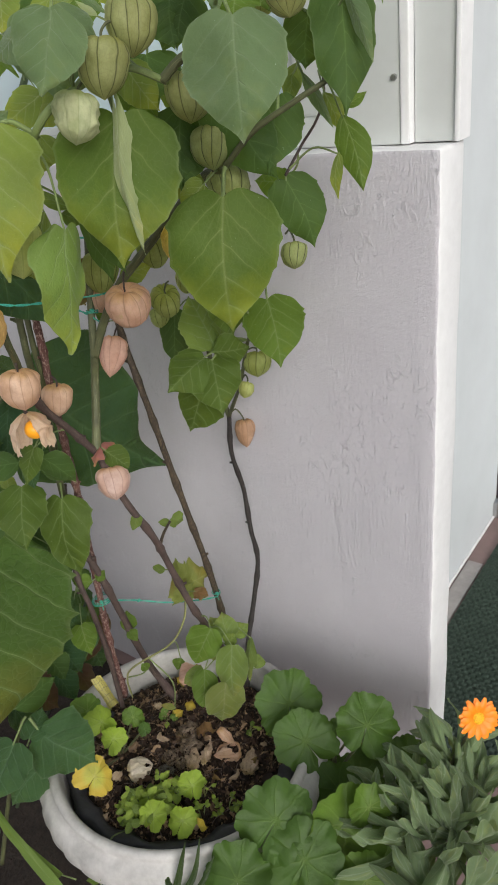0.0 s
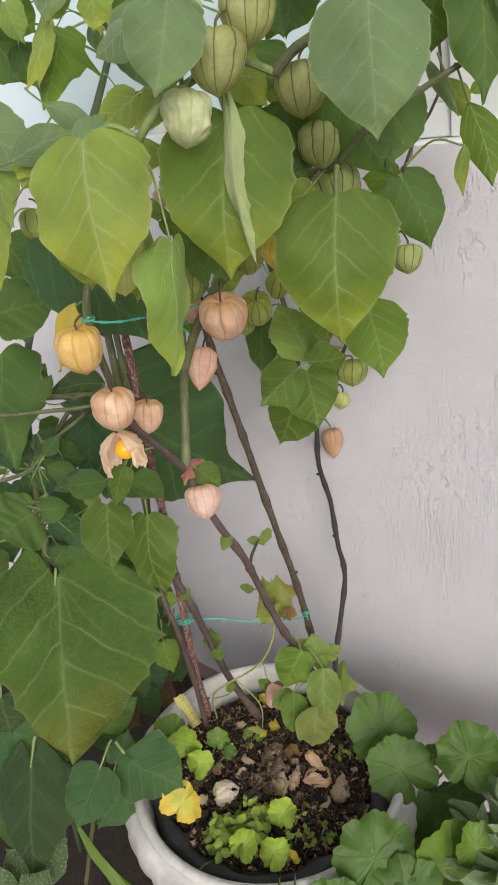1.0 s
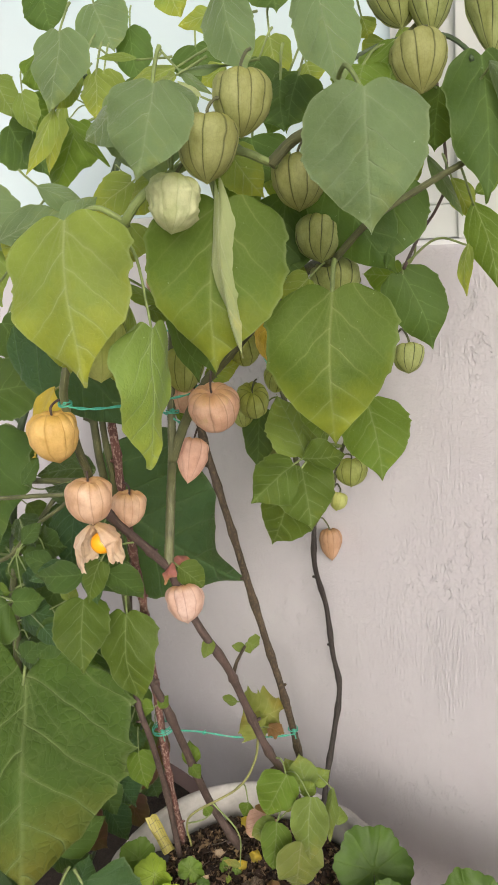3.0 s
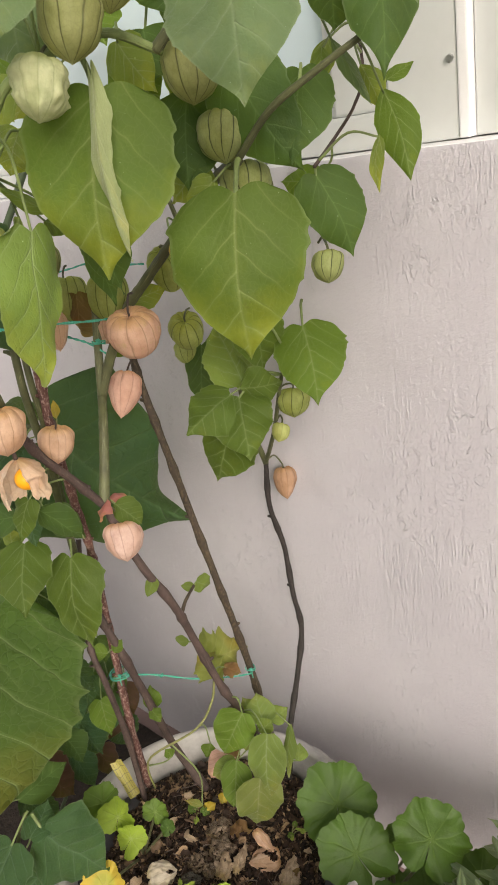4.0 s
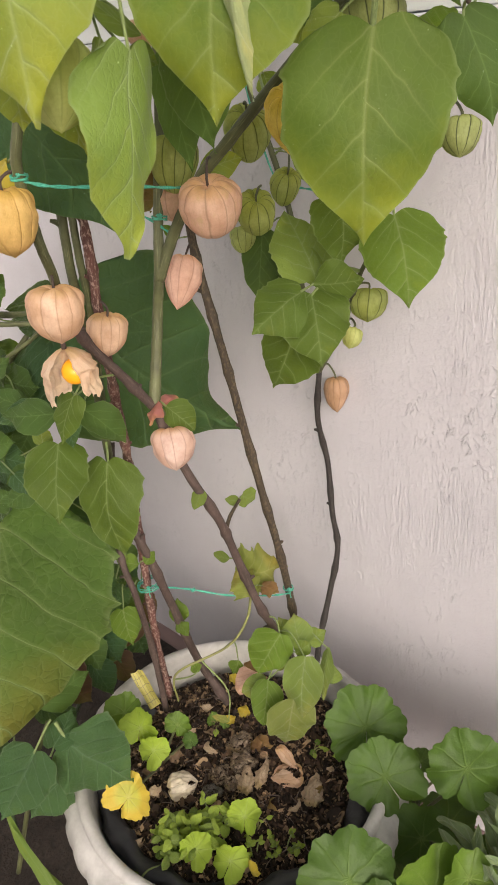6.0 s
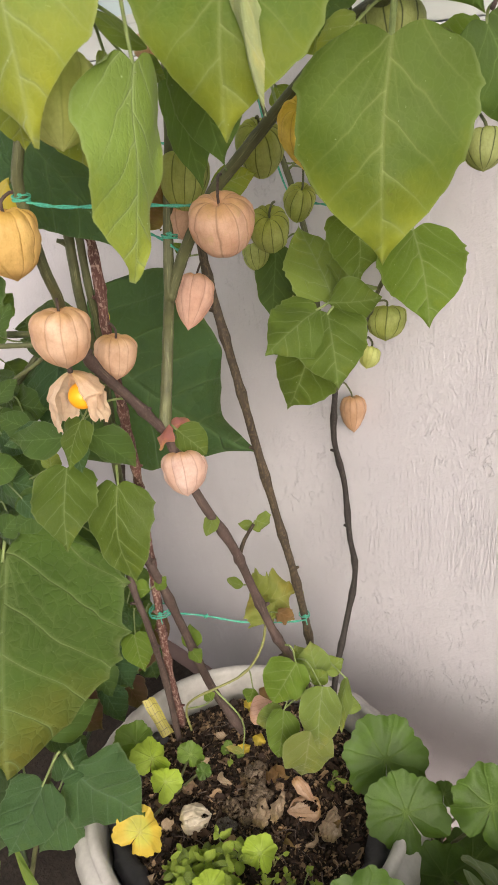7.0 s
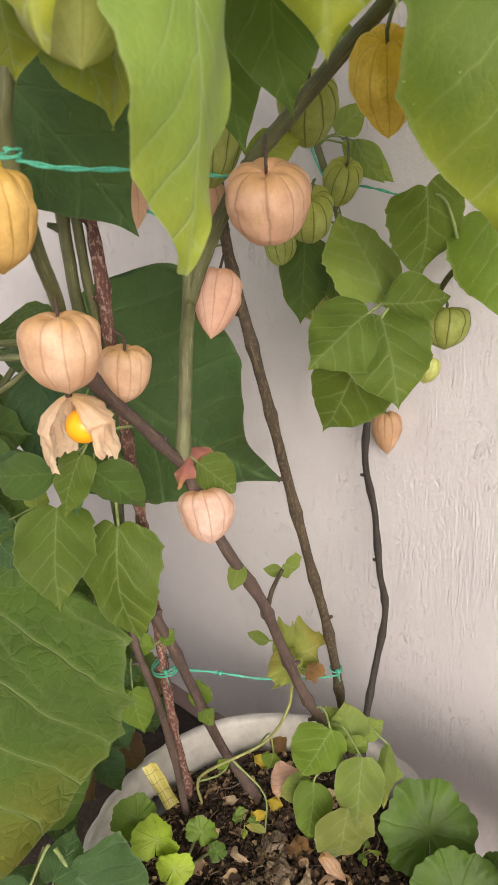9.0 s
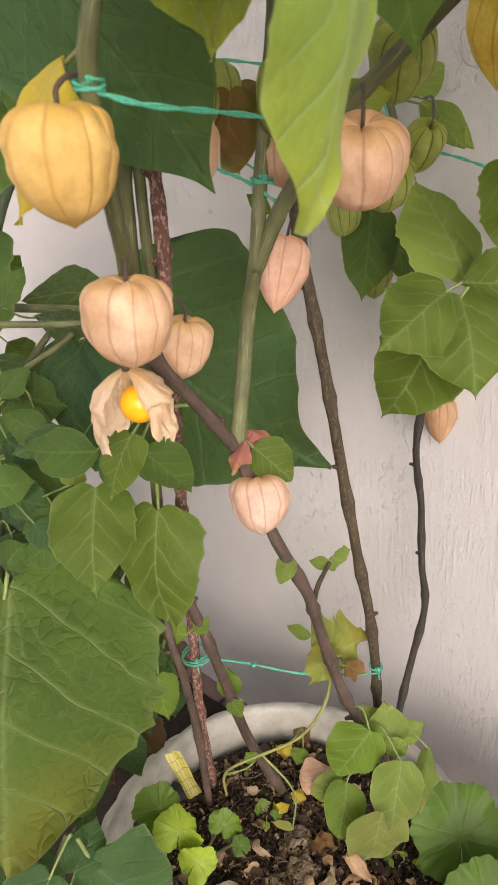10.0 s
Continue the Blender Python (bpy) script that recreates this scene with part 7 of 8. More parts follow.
round_leaf(geranium, GERANIUM, (0.302, -0.115, 0.213), 0.061, face=(0.63, -0.49, 0.68))
round_leaf(geranium, GERANIUM, (0.281, -0.264, 0.235), 0.068, face=(0.46, -0.54, 0.79))
round_leaf(geranium, GERANIUM, (0.272, -0.085, 0.228), 0.055, face=(0.31, -0.72, 0.69))
round_leaf(geranium, GERANIUM, (0.226, -0.097, 0.223), 0.048, face=(0.40, -0.53, 0.64))
round_leaf(geranium, GERANIUM, (0.226, -0.326, 0.253), 0.073, face=(0.25, -0.67, 0.43))
round_leaf(geranium, GERANIUM, (0.174, -0.136, 0.208), 0.040, face=(0.57, -0.39, 0.68))
stem(geranium, "stem", STEM_GREEN, [(0.222, -0.190, 0.200), (0.205, -0.168, 0.231), (0.196, -0.152, 0.254), (0.188, -0.144, 0.263)], 0.005, 0.004)
stem(geranium, "stem", STEM_GREEN, [(0.204, -0.166, 0.234), (0.215, -0.155, 0.258), (0.231, -0.149, 0.291), (0.246, -0.147, 0.327)], 0.0022, 0.0018)

# ---- small plants, fallen husks and litter in the planter ----
def sprout(at, n, size, material, spread, seed, label, name="seedling", tall=0.018, group="weeds in the planter"):
    """Thin stalks that fan out from one root, each with small rounded leaves."""
    rnd = random.Random(seed)
    root = Vector(at)
    ob = thing(name, root, label, "seedling", group)
    for k in range(n):
        a = rnd.uniform(0, 6.283)
        r = spread * math.sqrt(rnd.random())
        top = root + Vector((math.cos(a) * r, math.sin(a) * r, tall * rnd.uniform(0.45, 1.1)))
        m = (root + top) / 2 + Vector((0, 0, tall * 0.25))
        stalk = child("stalk", tube_mesh("stalk", smooth_path([root, m, top], 4), 0.0008, 0.0006, TENDRIL, 6), ob)
        out = Vector((math.cos(a), math.sin(a), rnd.uniform(-0.2, 0.35)))
        face = Vector((0.35 + rnd.uniform(-.4, .4), -0.5 + rnd.uniform(-.4, .4), 0.8))
        if rnd.random() < 0.5:
            round_leaf(ob, material, top, size * rnd.uniform(0.7, 1.25), face, 0.2, stalk=False)
        else:
            child("leaf", leaf_mesh("leaf", LEAF_LIME, top, top + out.normalized() * size * rnd.uniform(0.8, 1.3), size * 0.75, rnd.uniform(-25, 25), 0.08, 0.12, OVATE, seed * 31 + k, nv=10, nu=6), ob)


def fallen_husk(top, tip, width, material, label):
    ob = thing("fallen_husk", top, label, "husk", "fallen husks")
    husk(ob, material, top, tip, width)


def fallen_leaf(base, tip, width, seed, material=None, label="curled dry brown leaf lying on the soil"):
    ob = tagged(new("fallen_leaf", leaf_mesh("fallen_leaf", material or LEAF_DRY, base, tip, width, 0, 0.3, 0.45, OVATE, seed, curl=0.1, wave=3.5, nv=14, nu=8)), label, "dry leaf", "leaf litter")
    return ob


pot_weed = thing("geranium_shoot", (-0.063, -0.302, 0.255), "small lime-green geranium shoot with one yellowed leaf", "seedling", "weeds in the planter")
round_leaf(pot_weed, LIME_LEAF, (-0.062, -0.317, 0.341), 0.042, face=(0.4, -0.6, 0.7), cup=0.7)
round_leaf(pot_weed, GERANIUM_LIGHT, (-0.091, -0.315, 0.342), 0.043, face=(0.4, -0.6, 0.7), cup=0.5)
round_leaf(pot_weed, YELLOW_LEAF, (-0.015, -0.377, 0.332), 0.048, face=(0.45, -0.65, 0.6), cup=0.25)
round_leaf(pot_weed, GERANIUM_LIGHT, (-0.043, -0.280, 0.323), 0.029, face=(0.6, -0.6, 0.5))
round_leaf(pot_weed, LIME_LEAF, (-0.038, -0.322, 0.328), 0.034, face=(0.5, -0.7, 0.6), cup=0.7)
round_leaf(pot_weed, GERANIUM, (-0.022, -0.282, 0.314), 0.018, face=(0.5, -0.7, 0.6))
def tuft(at, n, size, spread, tall, seed, materials, label):
    """Thin stalks crowded together, each with pairs of small ovate leaves up to its tip."""
    rnd = random.Random(seed)
    root = Vector(at)
    ob = thing("weed", root, label, "seedling", "weeds in the planter")
    for k in range(n):
        a, r = rnd.uniform(0, 6.283), spread * math.sqrt(rnd.random())
        foot = root + Vector((math.cos(a) * r * 0.35, math.sin(a) * r * 0.35, 0))
        top = root + Vector((math.cos(a) * r, math.sin(a) * r, tall * rnd.uniform(0.6, 1.1)))
        line = smooth_path([foot, (foot + top) / 2 + Vector((0, 0, tall * 0.15)), top], 4)
        stalk = child("stalk", tube_mesh("stalk", line, 0.0009, 0.0006, STEM_LIGHT, 6), ob)
        for j in range(rnd.choice((3, 4, 5))):
            p = line[-1 - (j // 2) * 2]
            turn = a + j * 2.4 + rnd.uniform(-0.4, 0.4)
            out = Vector((math.cos(turn), math.sin(turn), rnd.uniform(-0.15, 0.45))).normalized()
            long = size * rnd.uniform(0.7, 1.25) * (1 if j > 1 else 0.8)
            child("leaf", leaf_mesh("leaf", rnd.choice(materials), p, p + out * long * 0.75, long * 0.6, rnd.uniform(-30, 30), 0.1, 0.15, ROUND, seed * 31 + k * 7 + j, curl=rnd.uniform(0, 0.2), nv=10, nu=6), stalk)


tuft((0.034, -0.352, 0.258), 13, 0.021, 0.034, 0.030, 61, (LEAF_LIME, LEAF_LIME, LEAF_LIGHT), "dense tuft of small light green weed leaves in the soil")
tuft((0.046, -0.325, 0.258), 9, 0.018, 0.026, 0.028, 62, (LEAF_LIME, LEAF_LIME, LEAF_LIGHT), "tuft of small light green weed leaves in the soil")
tuft((0.016, -0.370, 0.258), 6, 0.015, 0.020, 0.020, 63, (LEAF_LIME, LEAF_GREEN), "small green weed tuft near the rim of the planter")
tuft((0.118, -0.295, 0.252), 7, 0.010, 0.022, 0.020, 64, (LEAF_LIME, LEAF_LIGHT), "fine sprig of tiny fresh green weed leaves")
tuft((0.098, -0.318, 0.254), 5, 0.010, 0.018, 0.018, 65, (LEAF_LIME,), "fine sprig of tiny fresh green weed leaves")
weed = thing("weed", (0.072, -0.330, 0.256), "young mallow-like weed with three lime-green round leaves", "seedling", "weeds in the planter")
round_leaf(weed, LIME_LEAF, (0.074, -0.301, 0.286), 0.034, face=(0.3, -0.55, 0.75), cup=0.75)
round_leaf(weed, LIME_LEAF, (0.056, -0.358, 0.284), 0.034, face=(0.45, -0.5, 0.75), cup=0.75)
round_leaf(weed, LIME_LEAF, (0.091, -0.343, 0.282), 0.036, face=(0.35, -0.6, 0.7), cup=0.75)
fallen = tagged(new("fallen_leaf", leaf_mesh("fallen_leaf", LEAF_LEMON, (0.100, -0.330, 0.270), (0.122, -0.332, 0.280), 0.020, 0, 0.15, 0.2, ROUND, 77)), "pale yellow oval leaf lying among the weeds", "dry leaf", "leaf litter")
# a sprig that trails over the rim
trail = thing("trailing_weed", (0.032, -0.392, 0.262), "small weed sprig trailing over the planter rim", "seedling", "weeds in the planter")
stem(trail, "stalk", STEM_LIGHT, [(0.034, -0.380, 0.266), (0.030, -0.404, 0.282), (0.030, -0.424, 0.268), (0.028, -0.438, 0.232), (0.030, -0.444, 0.205)], 0.0011, 0.0008)
for k, (p, q, w) in enumerate((((0.030, -0.412, 0.282), (0.012, -0.424, 0.284), 0.014), ((0.030, -0.416, 0.280), (0.048, -0.424, 0.286), 0.015), ((0.029, -0.430, 0.256), (0.044, -0.444, 0.262), 0.014), ((0.028, -0.436, 0.238), (0.012, -0.446, 0.236), 0.013), ((0.030, -0.444, 0.208), (0.044, -0.452, 0.200), 0.016), ((0.030, -0.444, 0.206), (0.016, -0.454, 0.196), 0.016))):
    leaf(trail, LEAF_GREEN, p, q, w, kind=OVATE, fold=0.15, reach=0.03)
sprout((0.081, -0.291, 0.255), 8, 0.007, LIME_LEAF, 0.014, 41, "tiny fresh green weed seedling in the soil")
sprout((0.098, -0.159, 0.238), 7, 0.009, GERANIUM_LIGHT, 0.012, 42, "tiny fresh green weed seedling in the soil")
sprout((-0.047, -0.219, 0.249), 5, 0.01, GERANIUM_LIGHT, 0.014, 43, "tiny fresh green weed seedling in the soil")
sprout((0.070, -0.176, 0.243), 5, 0.008, GERANIUM_LIGHT, 0.012, 46, "tiny fresh green weed seedling in the soil")
fallen_husk((-0.025, -0.323, 0.272), (-0.004, -0.296, 0.274), 0.032, HUSK_BLEACHED, "bleached empty husk lying on the soil")
fallen_husk((0.080, -0.210, 0.260), (0.055, -0.237, 0.263), 0.029, HUSK_PEACH, "peach papery husk fallen on the soil")
fallen_husk((0.050, -0.212, 0.290), (0.076, -0.214, 0.266), 0.015, HUSK_PEACH, "torn peach husk standing in the soil")
fallen_husk((0.110, -0.232, 0.254), (0.092, -0.198, 0.259), 0.020, HUSK_DRY, "dry straw-coloured husk on the soil")
fallen_husk((-0.004, -0.239, 0.262), (-0.003, -0.204, 0.261), 0.027, HUSK_NET, "grey skeleton husk on the soil")
fallen_husk((0.006, -0.284, 0.265), (0.009, -0.259, 0.269), 0.021, HUSK_NET, "brown lacy husk lying on the soil")
fallen_husk((0.008, -0.254, 0.263), (0.031, -0.231, 0.266), 0.025, HUSK_NET, "dark brown papery husk on the soil")
fallen_husk((0.040, -0.272, 0.264), (0.027, -0.242, 0.267), 0.020, HUSK_DRY, "torn straw-coloured husk on the soil")
fallen_husk((0.051, -0.255, 0.262), (0.037, -0.218, 0.264), 0.012, HUSK_DRY, "narrow straw-coloured husk on the soil")
fallen_husk((0.009, -0.301, 0.266), (0.026, -0.286, 0.270), 0.017, HUSK_GREY, "grey weathered husk on the soil")
fallen_husk((0.023, -0.279, 0.265), (0.030, -0.264, 0.269), 0.015, HUSK_NET, "small brown lacy husk on the soil")
fallen_leaf((-0.031, -0.192, 0.251), (-0.035, -0.178, 0.258), 0.018, 500, LEAF_LEMON)
fallen_leaf((-0.073, -0.114, 0.232), (-0.089, -0.123, 0.243), 0.027, 501, LEAF_DRY)
fallen_leaf((-0.076, -0.144, 0.239), (-0.092, -0.152, 0.249), 0.022, 502, LEAF_LEMON)
fallen_leaf((-0.038, -0.250, 0.257), (-0.010, -0.255, 0.269), 0.014, 503, HUSK_DRY)
fallen_leaf((-0.087, -0.208, 0.248), (-0.066, -0.209, 0.261), 0.013, 504, HUSK_DRY)
fallen_leaf((-0.043, -0.216, 0.253), (-0.031, -0.203, 0.262), 0.018, 505, LEAF_LEMON)
fallen_leaf((0.008, -0.206, 0.254), (0.032, -0.208, 0.264), 0.024, 506)
fallen_leaf((0.012, -0.222, 0.256), (0.020, -0.206, 0.264), 0.020, 507)
fallen_leaf((-0.053, -0.296, 0.259), (-0.051, -0.280, 0.269), 0.012, 508, HUSK_LEAF)
fallen_leaf((-0.040, -0.339, 0.261), (-0.034, -0.327, 0.271), 0.016, 509, HUSK_DRY)
fallen_leaf((-0.016, -0.398, 0.260), (-0.004, -0.383, 0.271), 0.021, 510, HUSK_DRY)
fallen_leaf((0.092, -0.334, 0.259), (0.107, -0.324, 0.268), 0.015, 511, HUSK_DRY)
fallen_leaf((0.071, -0.255, 0.257), (0.090, -0.267, 0.267), 0.011, 512)
fallen_leaf((0.093, -0.236, 0.254), (0.101, -0.257, 0.265), 0.011, 513, HUSK_DRY)
fallen_leaf((0.100, -0.184, 0.246), (0.102, -0.180, 0.255), 0.010, 514, HUSK_DRY)
fallen_leaf((0.101, -0.223, 0.252), (0.109, -0.208, 0.259), 0.011, 515)
fallen_leaf((-0.065, -0.258, 0.256), (-0.059, -0.245, 0.265), 0.010, 516, HUSK_DRY)
fallen_leaf((0.002, -0.141, 0.242), (0.010, -0.130, 0.250), 0.013, 517, HUSK_DRY)
fallen_leaf((-0.110, -0.295, 0.253), (-0.122, -0.288, 0.261), 0.020, 518, HUSK_LEAF)
fallen_leaf((0.007, -0.227, 0.371), (0.028, -0.199, 0.378), 0.030, 71, HUSK_PINK, "curled peach-brown dry leaf beside the shoot")
fallen_leaf((0.016, -0.212, 0.368), (0.034, -0.214, 0.364), 0.019, 72, HUSK_PINK, "curled peach-brown dry leaf beside the shoot")
def plant_label(base, tip, width):
    """A creased yellow paper label printed with a fine dark grid, pushed into the soil."""
    base, tip = Vector(base), Vector(tip)
    d = (tip - base).normalized()
    side = d.cross(FACE).normalized()
    nrm = side.cross(d) * -1
    length = (tip - base).length
    ob = thing("plant_label", base, "creased pale yellow paper label with a dark printed grid", "plant label")

    def at(x, y, lift):
        crease = 0.0014 * math.sin(x * 7 + y * 2) + 0.0008 * math.sin(y * 9 + x * 4)
        return base + side * x * width + d * y * length * (1 + 0.02 * math.sin(x * 9)) + nrm * (lift + crease)

    def strip(x0, x1, y0, y1, lift, thick, material, name, nx=10, ny=14):
        verts, faces = [], []
        for h in (lift, lift + thick):
            for i in range(ny + 1):
                for k in range(nx + 1):
                    verts.append(at(x0 + (x1 - x0) * k / nx, y0 + (y1 - y0) * i / ny, h))
        n = (nx + 1) * (ny + 1)
        for i in range(ny):
            for k in range(nx):
                q = i * (nx + 1) + k
                faces += [(q, q + nx + 1, q + nx + 2, q + 1), (n + q, n + q + 1, n + q + nx + 2, n + q + nx + 1)]
        return child(name, mesh_of(name, verts, faces, material), ob)

    strip(-0.5, 0.5, 0.0, 1.0, 0.0, 0.0004, TAG_YELLOW, "paper")
    for k in range(4):
        strip(-0.5, 0.5, 0.16 + k * 0.22, 0.175 + k * 0.22, -0.0006, 0.0016, TAG_BLACK, "printed_line", 10, 1)
    for k in range(4):
        strip(-0.34 + k * 0.22, -0.315 + k * 0.22, 0.04, 0.98, -0.0006, 0.0016, TAG_BLACK, "printed_line", 1, 12)


plant_label((-0.090, -0.274, 0.312), (-0.120, -0.270, 0.350), 0.016)

# ---- calendula in front of the wall's end ----
calendula = thing("calendula", (0.33, -0.20, 0.02), "calendula with grey-green spoon-shaped leaves and one orange flower", "plant")


def calendula_flower(centre, width, face):
    c, nrm = Vector(centre), Vector(face).normalized()
    right = nrm.cross(Vector((0, 0, 1))).normalized()
    up = right.cross(nrm)
    rnd = random.Random(3)
    bm = bmesh.new()
    bmesh.ops.create_uvsphere(bm, u_segments=20, v_segments=10, radius=width * 0.15)
    for v in bm.verts:
        x, y, z = v.co
        v.co = c + right * x + up * y + nrm * (z * 0.45 + 0.001)
    me = bpy.data.meshes.new("disc")
    bm.to_mesh(me)
    bm.free()
    me.materials.append(DISC)
    head = child("flower", me, calendula, "bright orange flower head")
    for ring, n, r, lift in ((0, 15, 0.5, -0.001), (1, 13, 0.46, 0.0015)):
        for k in range(n):
            a = 2 * math.pi * (k + 0.37 * ring) / n + rnd.uniform(-0.06, 0.06)
            out = right * math.cos(a) + up * math.sin(a)
            b = c + out * width * 0.10 + nrm * lift
            t = c + out * width * r * rnd.uniform(0.93, 1.05) + nrm * (lift + 0.004)
            verts, faces = [], []
            side = nrm.cross(out)
            for i in range(7):
                v = i / 6
                w = width * 0.085 * (0.55 + 0.45 * math.sin(math.pi * min(1, v * 0.9 + 0.1))) * (1 if i < 6 else 0.55)
                for j in (-1, 0, 1):
                    verts.append(b.lerp(t, v) + side * j * w - nrm * (0.0012 * abs(j)) + nrm * 0.002 * math.sin(math.pi * v))
            for i in range(6):
                for j in range(2):
                    q = i * 3 + j
                    faces.append((q, q + 1, q + 4, q + 3))
            child("petal", mesh_of("petal", verts, faces, PETAL), head)


def rosette(plant, crown, count, low, high, reach, broad, seed, start=0.0, span=360.0):
    """Leaves that rise from one crown and arch over, the outer ones longer and lower."""
    rnd = random.Random(seed)
    c = Vector(crown)
    for k in range(count):
        a = radians(start + span * (k + rnd.uniform(-0.3, 0.3)) / count)
        up = radians(low + (high - low) * ((k * 7) % count) / count + rnd.uniform(-8, 8))
        out = Vector((math.cos(a) * math.cos(up), math.sin(a) * math.cos(up), math.sin(up)))
        length = 1.5 * reach * rnd.uniform(0.65, 1.15) * (1.1 - 0.35 * math.sin(up))
        base = c + out * 0.008 + Vector((0, 0, rnd.uniform(-0.012, 0.004)))
        leaf(plant, LEAF_SAGE, base, base + out * length, 0.92 * broad * rnd.uniform(0.6, 1.25), rnd.uniform(-50, 50), kind=LANCE, reach=0.03, fold=rnd.uniform(0.2, 0.8), wave=rnd.uniform(3, 7.0), curl=rnd.uniform(0.0, 0.6), bow=rnd.uniform(0.05, 0.25))


rosette(calendula, (0.352, -0.165, 0.298), 27, -8, 72, 0.066, 0.019, 21)
rosette(calendula, (0.378, -0.205, 0.300), 22, -12, 65, 0.062, 0.022, 22)
rosette(calendula, (0.352, -0.120, 0.312), 18, 5, 76, 0.052, 0.015, 23)
rosette(calendula, (0.318, -0.205, 0.285), 17, -5, 62, 0.058, 0.020, 24)
rosette(calendula, (0.395, -0.150, 0.300), 15, 0, 70, 0.052, 0.017, 25)
rosette(calendula, (0.400, -0.255, 0.270), 16, -5, 66, 0.060, 0.020, 26)
stem(calendula, "stem", STEM_GREEN, [(0.360, -0.188, 0.168), (0.360, -0.172, 0.274), (0.352, -0.130, 0.313), (0.362, -0.110, 0.349), (0.372, -0.099, 0.374)], 0.003, 0.0022)
stem(calendula, "stem", STEM_GREEN, [(0.357, -0.197, 0.179), (0.353, -0.181, 0.291), (0.338, -0.155, 0.313)], 0.003, 0.0022)
calendula_flower((0.372, -0.100, 0.383), 0.052, (0.7, -0.55, 0.45))

# ---- low leaves and blades beside the planter ----
low_plant = thing("variegated_plant", (-0.16, -0.50, 0.0), "low plant with dark leaves speckled creamy white", "plant")
grass = thing("grass", (-0.06, -0.52, 0.0), "long arching pale green grass blade", "grass")
shade_plant = thing("shade_plant", (-0.20, -0.20, 0.0), "dark leafy plant between the planter and the wall", "plant")
leaf(shade_plant, LEAF_DARK, (-0.213, -0.226, 0.394), (-0.180, -0.229, 0.351), 0.044, 0, fold=0.2)
leaf(shade_plant, LEAF_DEEP, (-0.197, -0.263, 0.369), (-0.163, -0.263, 0.329), 0.049, 0, fold=0.2)
leaf(shade_plant, LEAF_DULL, (-0.204, -0.208, 0.365), (-0.201, -0.244, 0.317), 0.045, 0, fold=0.2)
leaf(shade_plant, LEAF_DARK, (-0.242, -0.182, 0.363), (-0.214, -0.186, 0.327), 0.040, 0, fold=0.2)
leaf(shade_plant, LEAF_DEEP, (-0.177, -0.294, 0.345), (-0.147, -0.294, 0.312), 0.041, 0, fold=0.2)
leaf(shade_plant, LEAF_MAROON, (-0.233, -0.165, 0.334), (-0.211, -0.177, 0.295), 0.034, 0, fold=0.2)
leaf(shade_plant, LEAF_MAROON, (-0.200, -0.252, 0.307), (-0.171, -0.253, 0.271), 0.038, 0, fold=0.2)
leaf(shade_plant, LEAF_DARK, (-0.193, -0.289, 0.372), (-0.166, -0.290, 0.339), 0.041, 0, fold=0.2)
leaf(low_plant, LEAF_SPOT, (-0.128, -0.540, 0.295), (-0.172, -0.535, 0.315), 0.047, 10, kind=OVATE)
leaf(low_plant, LEAF_SPOT, (-0.122, -0.539, 0.288), (-0.117, -0.482, 0.315), 0.040, 10, kind=OVATE)
leaf(low_plant, LEAF_SPOT, (-0.110, -0.552, 0.298), (-0.097, -0.521, 0.322), 0.039, 10, kind=OVATE)
leaf(low_plant, LEAF_SPOT, (-0.129, -0.572, 0.297), (-0.151, -0.553, 0.327), 0.039, 10, kind=OVATE)
leaf(low_plant, LEAF_SPOT, (-0.116, -0.570, 0.283), (-0.114, -0.543, 0.315), 0.039, 10, kind=OVATE)
leaf(grass, LEAF_BLADE, (-0.024, -0.460, 0.230), (-0.132, -0.462, 0.319), 0.017, 0, kind=BLADE, bow=0.12)
leaf(grass, LEAF_BLADE, (0.001, -0.471, 0.226), (-0.108, -0.469, 0.313), 0.014, 20, kind=BLADE, bow=0.05)
leaf(shade_plant, LEAF_DARK, (-0.206, -0.245, 0.362), (-0.204, -0.290, 0.301), 0.074, 0)
leaf(shade_plant, LEAF_MAROON, (-0.216, -0.204, 0.344), (-0.210, -0.238, 0.294), 0.060, 0)
leaf(shade_plant, LEAF_DEEP, (-0.220, -0.289, 0.362), (-0.187, -0.305, 0.303), 0.065, 0)
leaf(shade_plant, LEAF_DEEP, (-0.216, -0.203, 0.306), (-0.195, -0.209, 0.273), 0.053, 0)
leaf(shade_plant, LEAF_DARK, (-0.275, -0.216, 0.360), (-0.228, -0.218, 0.301), 0.070, 0)
leaf(shade_plant, LEAF_DEEP, (-0.274, -0.164, 0.365), (-0.247, -0.183, 0.308), 0.054, 0)
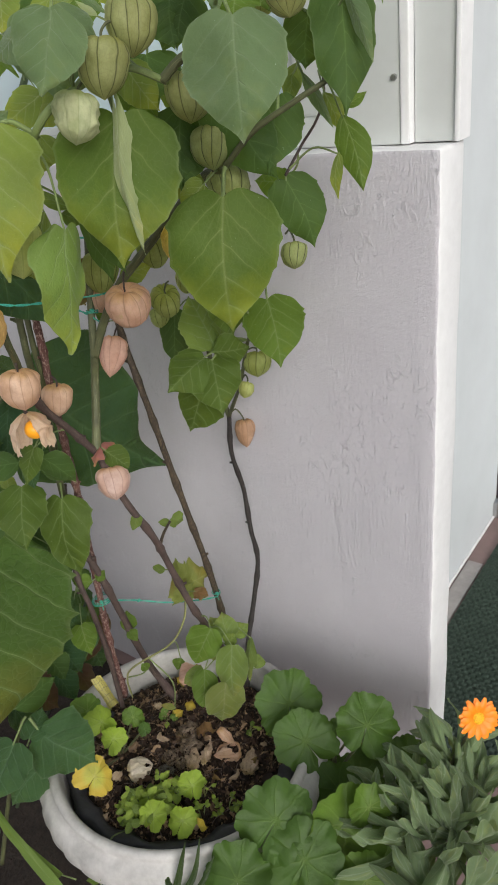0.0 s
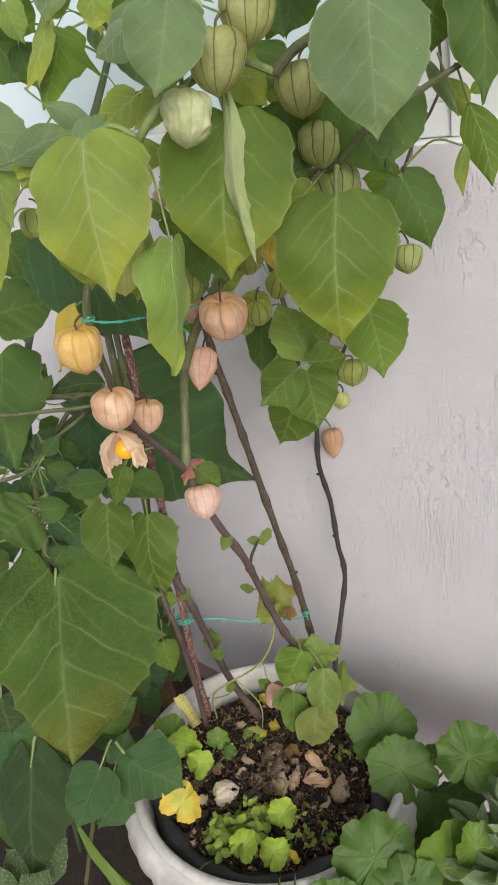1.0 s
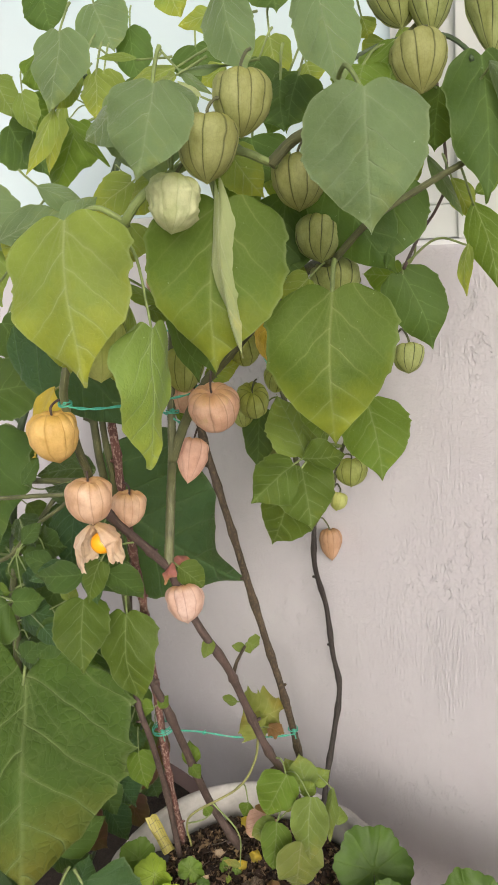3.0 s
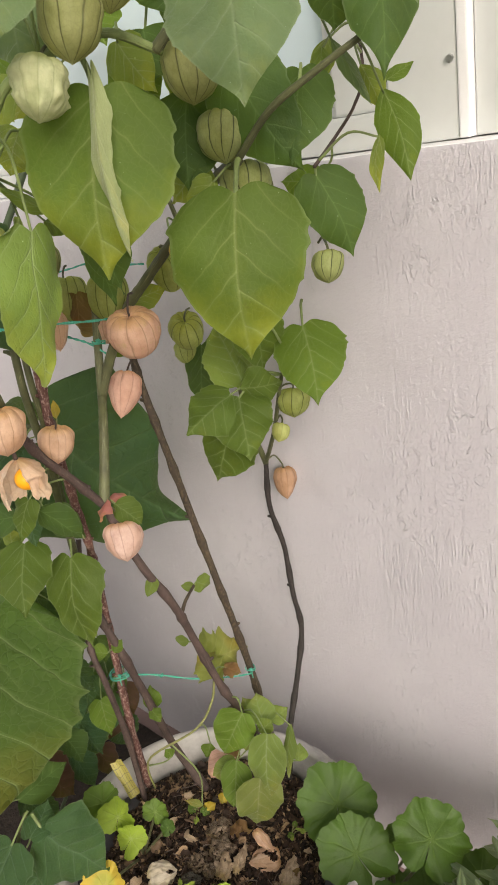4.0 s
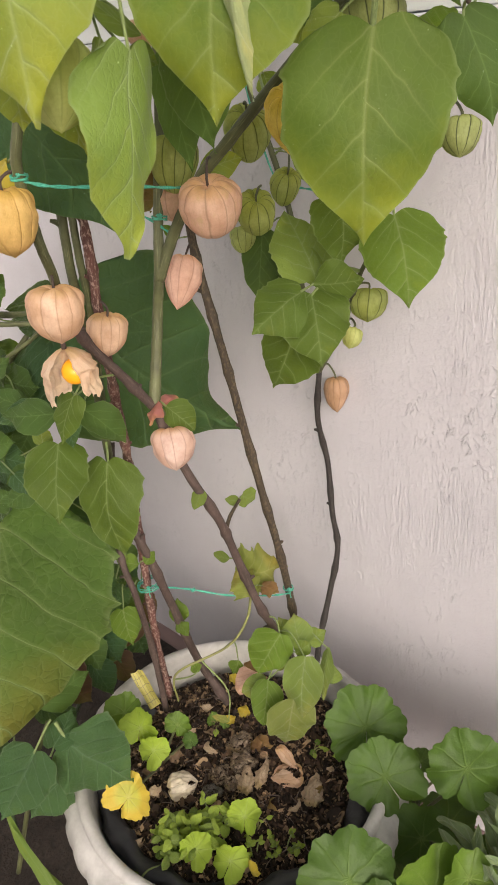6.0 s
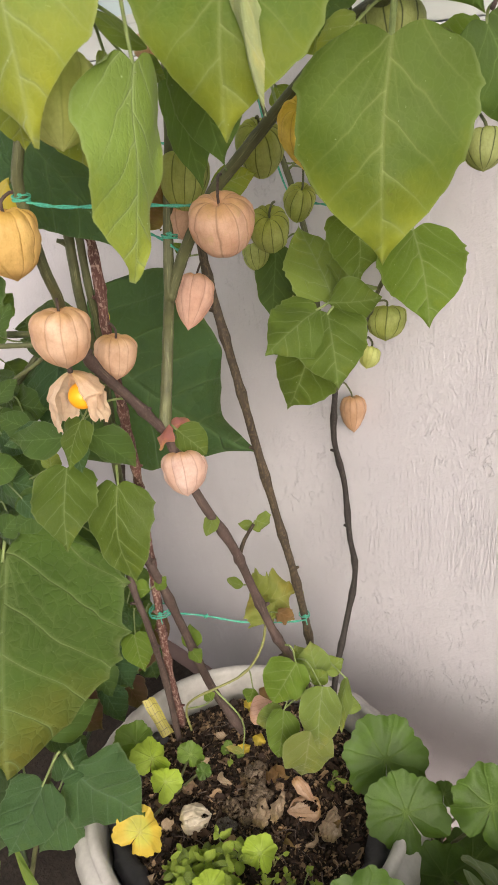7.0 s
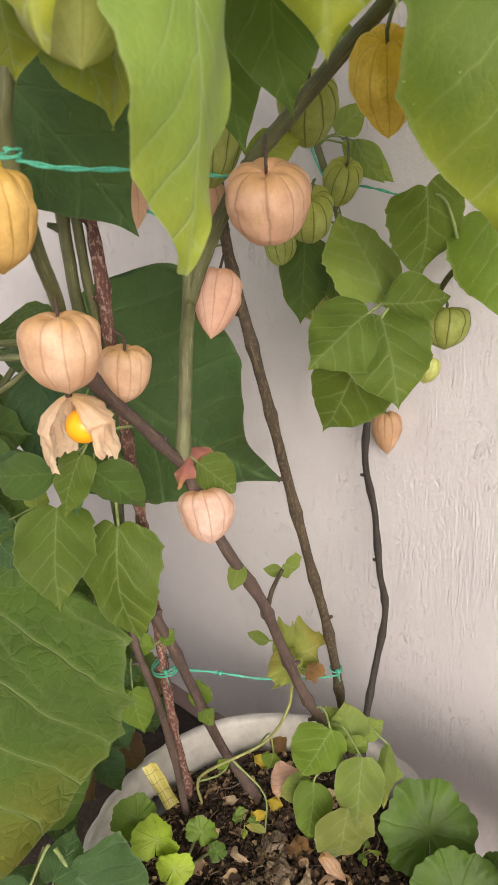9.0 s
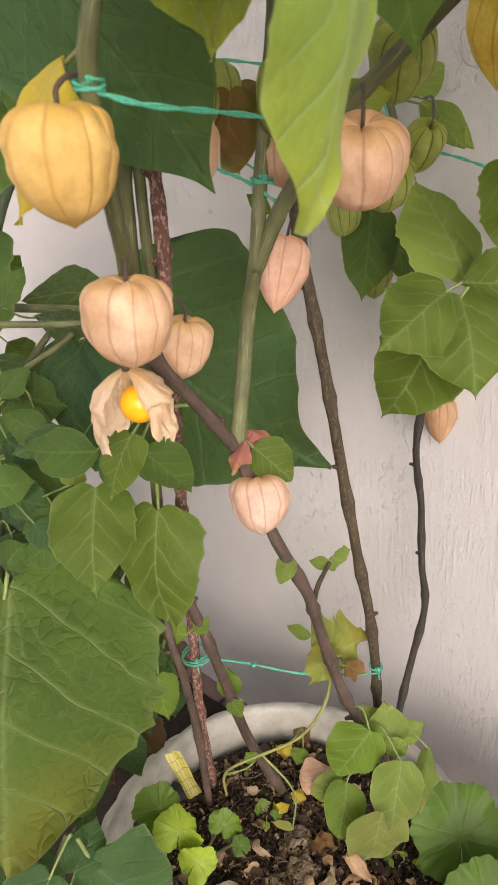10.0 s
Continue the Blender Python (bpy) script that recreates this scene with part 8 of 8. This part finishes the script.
leaf(shade_plant, LEAF_MAROON, (-0.210, -0.325, 0.345), (-0.165, -0.314, 0.304), 0.056, 0)
leaf(shade_plant, LEAF_DEEP, (-0.201, -0.360, 0.330), (-0.156, -0.349, 0.289), 0.054, 0)
leaf(shade_plant, LEAF_DEEP, (-0.262, -0.412, 0.379), (-0.272, -0.463, 0.325), 0.069, 0)
leaf(shade_plant, LEAF_DEEP, (-0.226, -0.422, 0.323), (-0.235, -0.473, 0.268), 0.069, 0)
leaf(shade_plant, LEAF_DEEP, (-0.202, -0.411, 0.267), (-0.163, -0.409, 0.221), 0.062, 0)
leaf(shade_plant, LEAF_DARK, (-0.274, -0.488, 0.255), (-0.231, -0.493, 0.196), 0.070, 0)
stem(shade_plant, "stem", STEM_DARK, [(-0.238, -0.398, 0.124), (-0.219, -0.317, 0.245), (-0.214, -0.248, 0.326), (-0.238, -0.175, 0.367)], 0.003, 0.002)
stem(shade_plant, "stem", STEM_DARK, [(-0.216, -0.444, 0.139), (-0.217, -0.433, 0.257), (-0.265, -0.420, 0.352)], 0.003, 0.002)
strap_plant = thing("strap_leaved_plant", (0.135, -0.440, 0.0), "small dark plant with curling strap-shaped leaves by the planter", "plant")
stem(strap_plant, "stem", STEM_DARK, [(0.138, -0.446, 0.02), (0.137, -0.430, 0.15), (0.136, -0.414, 0.262)], 0.004, 0.003)
for p, q, w, c in (((0.132, -0.412, 0.262), (0.112, -0.392, 0.296), 0.012, 0.3), ((0.134, -0.410, 0.264), (0.134, -0.376, 0.318), 0.009, 0.1), ((0.138, -0.408, 0.264), (0.156, -0.372, 0.322), 0.009, 0.25), ((0.140, -0.408, 0.262), (0.178, -0.386, 0.306), 0.010, 0.5), ((0.130, -0.416, 0.258), (0.092, -0.410, 0.282), 0.013, 0.4), ((0.136, -0.416, 0.256), (0.140, -0.440, 0.280), 0.011, 0.3)):
    leaf(strap_plant, LEAF_ROUGHDARK, p, q, w, 20, kind=BLADE, curl=c, bow=0.15, fold=0.3, reach=0.03)
